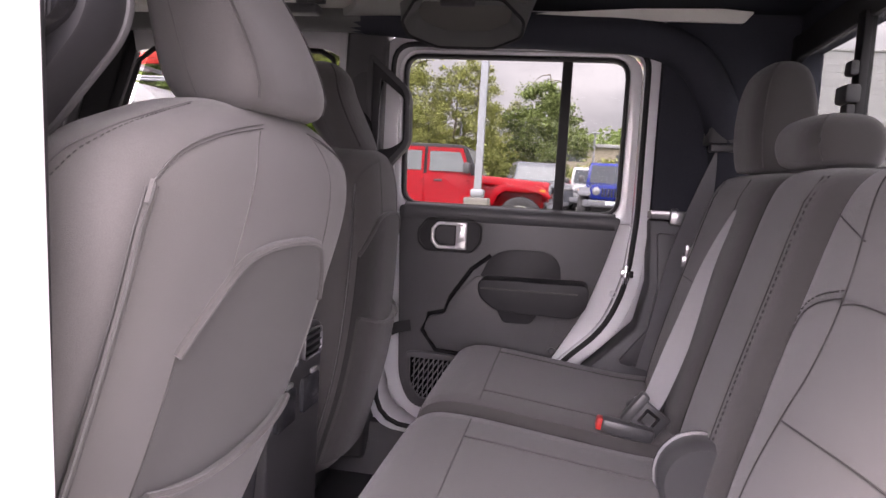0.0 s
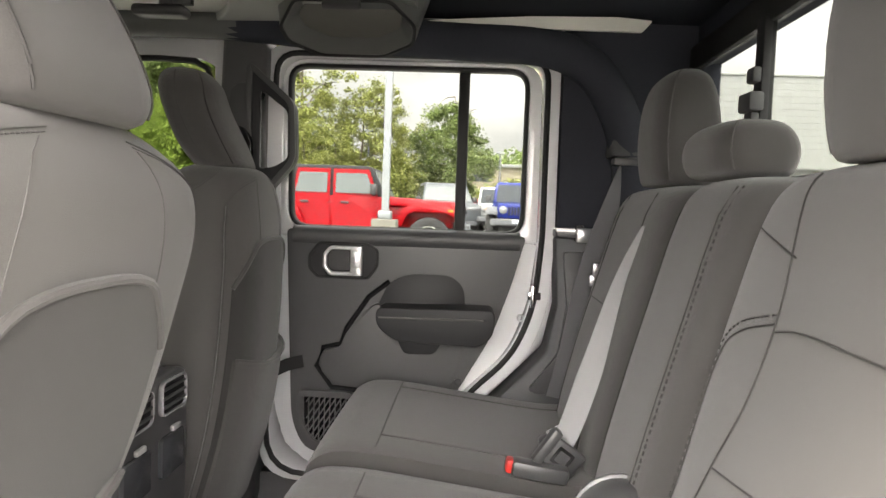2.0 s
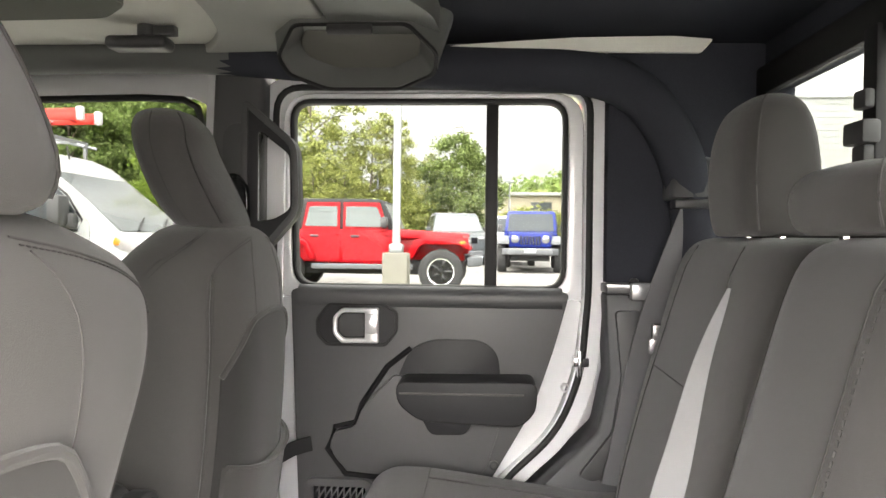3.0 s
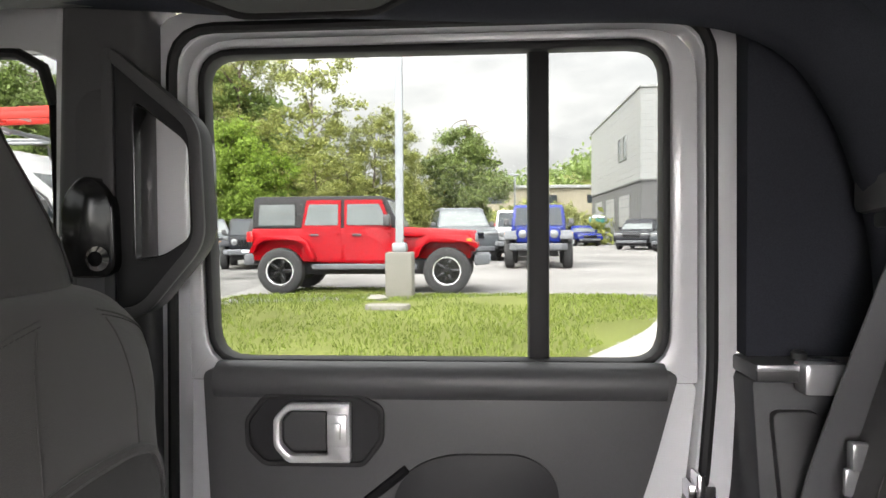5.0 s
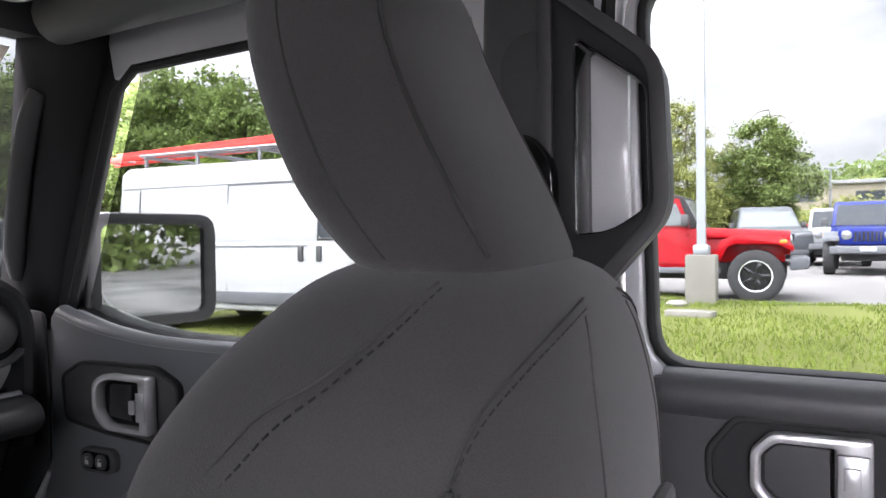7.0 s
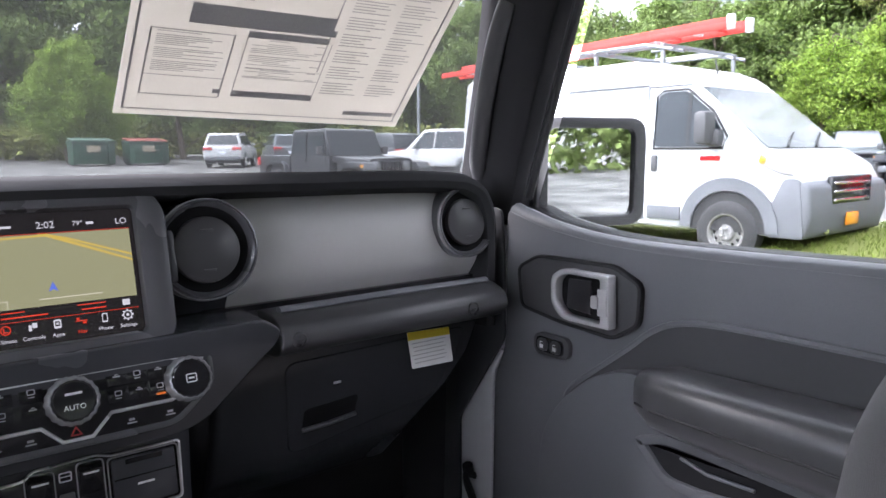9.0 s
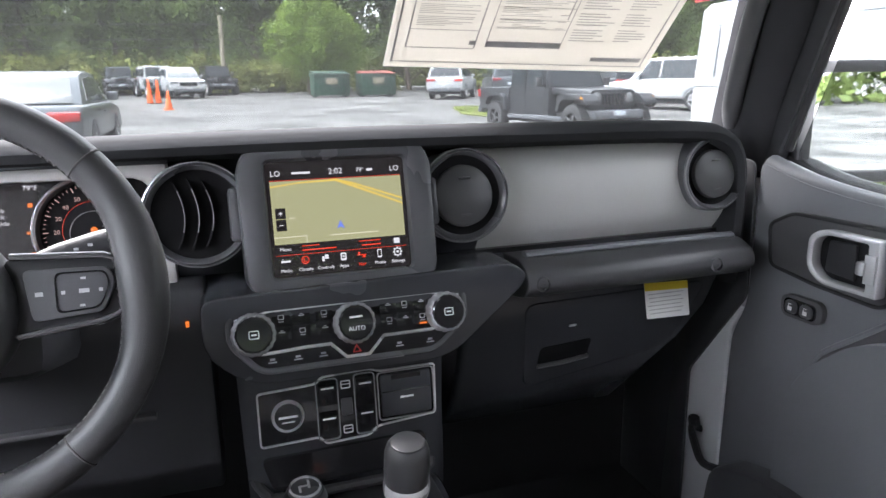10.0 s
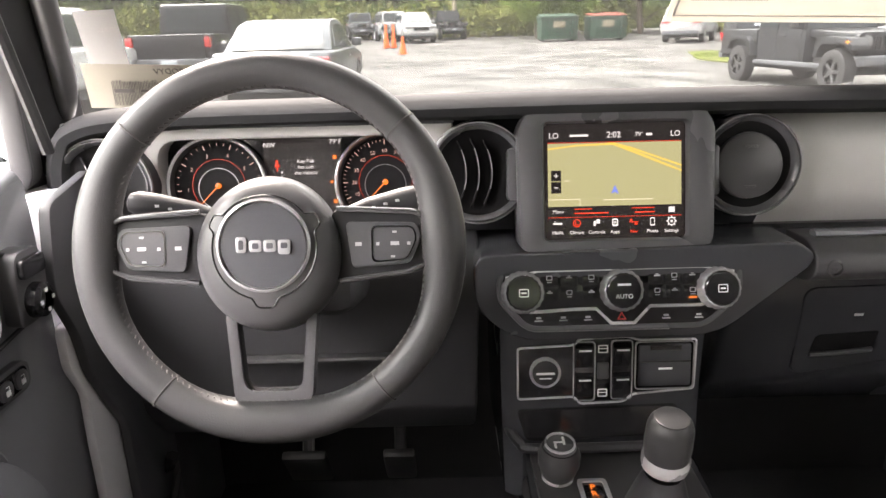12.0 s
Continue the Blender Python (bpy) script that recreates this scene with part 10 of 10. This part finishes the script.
def make_tree(seed, h, r, leaves, mat, label, sparse=False, low=0.25, leaf=0.14):
    """A tapered trunk with limbs; leaf clumps fill an uneven egg, or sit on the limb ends alone where the tree is sparse."""
    rng = np.random.default_rng(seed)
    rnd = random.Random(seed)
    tree = thing("tree", label, "tree", group="trees")
    limbs, blobs = [], []
    trunk = [Vector((0, 0, -0.3)), Vector((rnd.uniform(-0.1, 0.1) * r, rnd.uniform(-0.1, 0.1) * r, h * 0.3)), Vector((rnd.uniform(-0.2, 0.2) * r, rnd.uniform(-0.2, 0.2) * r, h * 0.65)), Vector((rnd.uniform(-0.2, 0.2) * r, rnd.uniform(-0.2, 0.2) * r, h * 0.93))]
    tp = smooth_path(trunk, 4)
    limbs.append(tube(tp, [0.024 * h * (1 - 0.88 * i / len(tp)) * 0.6 for i in range(len(tp))], 8))
    count = 15 if sparse else 18
    for k in range(count):
        t = low + (0.95 - low) * (k + rnd.random()) / count
        p = tp[min(len(tp) - 1, int(t * len(tp)))]
        a = k * 2.4 + rnd.uniform(-0.4, 0.4)
        reach = r * (1.05 - 0.75 * abs(t - 0.45) ** 1.2) * rnd.uniform(0.6, 1.0)
        q = p + Vector((math.cos(a) * reach, math.sin(a) * reach, h * rnd.uniform(0.04, 0.18)))
        if not sparse:
            q = Vector((p.x + (q.x - p.x) * 0.75, p.y + (q.y - p.y) * 0.75, min(q.z, h * 0.84)))
        mid_ = p.lerp(q, 0.5) + Vector((0, 0, h * 0.03))
        limbs.append(tube(smooth_path([p, mid_, q], 3), [0.010 * h * 0.5 * (1 - 0.14 * i) for i in range(7)], 5))
        if sparse:
            for j in range(5):
                c = p.lerp(q, 0.35 + 0.75 * j / 5)
                w = r * rnd.uniform(0.12, 0.27)
                blobs.append((c.x + rnd.uniform(-w, w), c.y + rnd.uniform(-w, w), c.z + rnd.uniform(-w, w), w, w, w * rnd.uniform(0.5, 0.9)))
    zc, rz = h * (1 + low) / 2, h * (1 - low) / 2
    for k in range(14 if sparse else 120):
        d = rng.normal(size=3)
        d /= np.linalg.norm(d)
        f = rnd.uniform(0.35, 0.88)
        w = r * rnd.uniform(0.13, 0.30)
        wide = 1.0 if d[2] < 0 else 1.0 - 0.18 * d[2]
        blobs.append((d[0] * f * r * wide, d[1] * f * r * wide, zc + d[2] * f * rz, w, w, w * rnd.uniform(0.6, 0.9)))
    part("trunk", join(*limbs), M_BARK, tree, "grey-brown trunk and limbs")
    part("crown", leaf_cloud(rng, blobs, leaves, leaf), mat, tree, "leafy crown", smooth=0)
    return tree


def put_tree(tree, x, y, k=1.0, turn=0.0, first=False):
    m = Matrix.Translation((x, y, ground_z(x, y))) @ Matrix.Rotation(turn, 4, "Z") @ Matrix.Scale(k, 4)
    if first:
        tree.matrix_basis = m
        return tree
    made = copy_thing(tree, Matrix.Translation((x, y, ground_z(x, y))) @ Matrix.Rotation(turn, 4, "Z"))
    made.scale = (k, k, k)
    return made


t_round = make_tree(1, 8.4, 2.9, 24000, M_LEAF[0], "round dark green tree across the lot", low=0.10, leaf=0.105)
put_tree(t_round, -1.0, 44.5, 1.06, 0, True)
t_tall = make_tree(2, 15.2, 3.6, 19000, M_LEAF[3], "tall light-leaved tree with open branches", True, 0.30, 0.085)
put_tree(t_tall, -14.6, 42.0, 1.0, 0.4, True)
t_bright = make_tree(3, 8.0, 2.9, 26000, M_LEAF[2], "bright green broadleaf tree", low=0.04, leaf=0.10)
put_tree(t_bright, -13.6, 35.5, 0.98, 0.2, True)
t_dark = make_tree(4, 13.5, 4.6, 13000, M_LEAF[1], "full green woodland tree", low=0.06, leaf=0.19)
put_tree(t_dark, -19.5, 43.0, 1.0, 0.0, True)
t_olive = make_tree(5, 8.2, 2.4, 14000, M_LEAF[3], "thin olive-green tree with open branches", True, 0.05, 0.08)
put_tree(t_olive, -6.6, 40.0, 1.0, 0.0, True)
for x, y, k, a in ((-9.6, 39.0, 1.38, 1.0), (-8.2, 42.0, 0.85, 2.0), (-5.0, 42.0, 1.0, 3.2), (-4.3, 46.0, 0.8, 4.0), (-9.2, 36.5, 0.6, 5.2), (-7.4, 37.5, 0.66, 0.7)):
    put_tree(t_olive, x, y, k, a)
t_scrub = make_tree(6, 5.0, 2.7, 9000, M_LEAF[3], "low olive-brown thicket tree", low=0.02, leaf=0.13)
put_tree(t_scrub, -7.6, 39.0, 0.95, 0.0, True)
for x, y, k, a in ((-5.2, 41.0, 0.9, 1.0), (-3.2, 47.0, 0.8, 2.0), (-9.6, 37.6, 1.0, 3.0), (2.6, 48.0, 0.62, 4.0), (5.4, 50.0, 0.66, 5.0), (-2.0, 50.0, 0.7, 2.5)):
    put_tree(t_scrub, x, y, k, a)
for x, y, k, a in ((-16.4, 36.0, 0.9, 2.0), (-11.2, 37.2, 0.80, 3.0), (-45.0, 6.3, 0.95, 1.0), (-45.4, 8.2, 0.7, 2.2), (-31.0, 30.0, 0.9, 4.0), (-10.4, 40.0, 0.72, 5.0)):
    put_tree(t_bright, x, y, k, a)
rng2 = random.Random(9)
for k in range(26):
    y = -46 + 3.6 * k + rng2.uniform(-1.2, 1.2)
    put_tree(t_dark, -55 + rng2.uniform(-4, 4) + max(0, y - 20) * 0.45, y, rng2.uniform(0.9, 1.25), rng2.uniform(0, 6))
for k in range(14):
    x = -42 + 2.1 * k
    put_tree(t_dark, x + rng2.uniform(-1, 1), 46 + rng2.uniform(-3, 3) - 0.10 * x * 0, rng2.uniform(0.75, 1.05), rng2.uniform(0, 6))
for x, y, k in ((-24, 38, 0.8), (-28, 40, 0.9), (-34, 36, 0.95), (-38, 32, 1.0), (-21, 42, 0.8)):
    put_tree(t_dark, x, y, k, x)
# woodland behind, undergrowth and the far hill
nrng = np.random.default_rng(31)
blobs = []
for _ in range(150):
    y = nrng.uniform(-60, 50)
    x = -63 - nrng.uniform(0, 6) + max(0, y - 10) * 0.5
    blobs.append((x, y, ground_z(x, y) + nrng.uniform(0, 13), 2.6, 2.8, 2.6))
for _ in range(90):
    x = nrng.uniform(-44, -14)
    blobs.append((x, 53 + nrng.uniform(0, 4), nrng.uniform(0.5, 11), 2.6, 2.4, 2.4))
for _ in range(230):
    y = nrng.uniform(-45, 22)
    x = 31 + nrng.uniform(0, 5)
    blobs.append((x, y, ground_z(x, y) + nrng.uniform(0, 12), 2.8, 3.0, 2.6))
tagged(part("woodland", leaf_cloud(nrng, blobs, 110000, 0.30), M_LEAF[0], smooth=0), "dense dark green woodland round the lot", "woods", kind="stuff")
blobs = []
for _ in range(260):
    y = nrng.uniform(-58, 40)
    x = -51.5 + nrng.uniform(-1.5, 1.0) + max(0, y - 15) * 0.45
    blobs.append((x, y, ground_z(x, y) + nrng.uniform(0.1, 2.0), 1.0, 1.3, 0.9))
for _ in range(160):
    x = nrng.uniform(-30, 12)
    blobs.append((x, 50 + nrng.uniform(0, 20) * (1 if x > -4 else 0.2) - (6 if x < -4 else 0), ground_z(x, 50) + nrng.uniform(0, 2.6) * (1 if x > -6 else 0.8), 1.3, 1.3, 1.0))
tagged(part("undergrowth", leaf_cloud(nrng, blobs, 60000, 0.26), M_LEAF[3], smooth=0), "yellow-green scrub and weeds below the trees", "scrub", kind="stuff")
# uneven wall added behind the woods against sky gaps, foliage shade in its colour
M_THICKET = material("dense_shaded_foliage", (0.060, 0.085, 0.028), 0.95, scale=2.5, bump=1.0, vary=0.5, large=0.5, wear=0.2, depth=0.4, spec=0.1)
edge = [(-20 + 78 * math.cos(a), 78 * math.sin(a) * 0.95) for a in np.linspace(radians(258), radians(112), 150)]
wall_v, wall_f = [], []
for i, (x, y) in enumerate(edge):
    crest = 10.5 + 3.0 * noise.noise((i * 0.16, 0.0, 7.0)) + 1.6 * noise.noise((i * 0.5, 3.0, 1.0))
    for j in range(9):
        s = j / 8
        d = 1.0 + 0.03 * noise.noise((i * 0.4, j * 0.6, 4.0)) + 0.05 * s
        wall_v.append((x * d, y * d, ground_z(x, y) - 0.5 + crest * s))
wall_f = [(i * 9 + j, (i + 1) * 9 + j, (i + 1) * 9 + j + 1, i * 9 + j + 1) for i in range(len(edge) - 1) for j in range(8)]
tagged(part("backdrop", (wall_v, wall_f), M_THICKET, smooth=80), "dark wall drawn as shaded foliage behind the woods", "woods", kind="structure")
hill_v = []
hx, hy = np.linspace(-90, 150, 40), np.linspace(105, 260, 14)
for x in hx:
    for y in hy:
        hump = 26 * math.exp(-((x - 55) / 45) ** 2) + 9 * math.exp(-((x + 20) / 50) ** 2)
        hill_v.append((x, y, -2 + hump * ease(105, 190, y) + 1.5 * noise.noise((x * 0.08, y * 0.08, 2))))
hill_f = [(i * 14 + j, (i + 1) * 14 + j, (i + 1) * 14 + j + 1, i * 14 + j + 1) for i in range(39) for j in range(13)]
hill = part("hill", (hill_v, hill_f), M_GRASSBED, smooth=80)
tagged(hill, "low wooded hill beyond the buildings", "hill", kind="structure")
blobs = []
for _ in range(600):
    i = nrng.integers(0, len(hill_v))
    x, y, z = hill_v[i]
    blobs.append((x + nrng.uniform(-3, 3), y + nrng.uniform(-5, 5), z + 1.5, 4.0, 5.0, 3.2))
tagged(part("hill_woods", leaf_cloud(nrng, blobs, 34000, 0.9), M_LEAF[1], smooth=0), "far green woods on the hill", "woods", kind="stuff")
bank_v, bank_f = [], []
for i, x in enumerate(np.linspace(-40, 10, 26)):
    for j, y in enumerate(np.linspace(58, 84, 9)):
        bank_v.append((x, y, 0.2 + 3.6 * ease(58, 80, y) + 0.3 * noise.noise((x * 0.3, y * 0.3, 0))))
bank_f = [(i * 9 + j, (i + 1) * 9 + j, (i + 1) * 9 + j + 1, i * 9 + j + 1) for i in range(25) for j in range(8)]
tagged(part("grass_bank", (bank_v, bank_f), M_GRASSBED, smooth=80), "overgrown bank below the tan building", "bank", kind="structure")

# ---- poles and wires at the woods ----
post = thing("utility_pole", "plain brown wooden utility pole", "utility pole", (-47.5, 1.2, ground_z(-47.5, 1.2)))
part("pole", tube([(0, 0, 0), (0, 0, 4.9)], [0.16, 0.13], 10), M_TAN, post)
for k, z in enumerate((3.2, 3.7, 4.6)):
    wire = part("overhead_wire", tube(smooth_path([(-48, -55, z + 1.2), (-47.6, -28, z + 0.2), (-47.5, 1.2, z + 0.6), (-47.4, 30, z + 0.2)], 6), 0.025, 5), M_RUBBER)
    tagged(wire, "dark sagging wire along the woods", "wire", group="overhead wires")
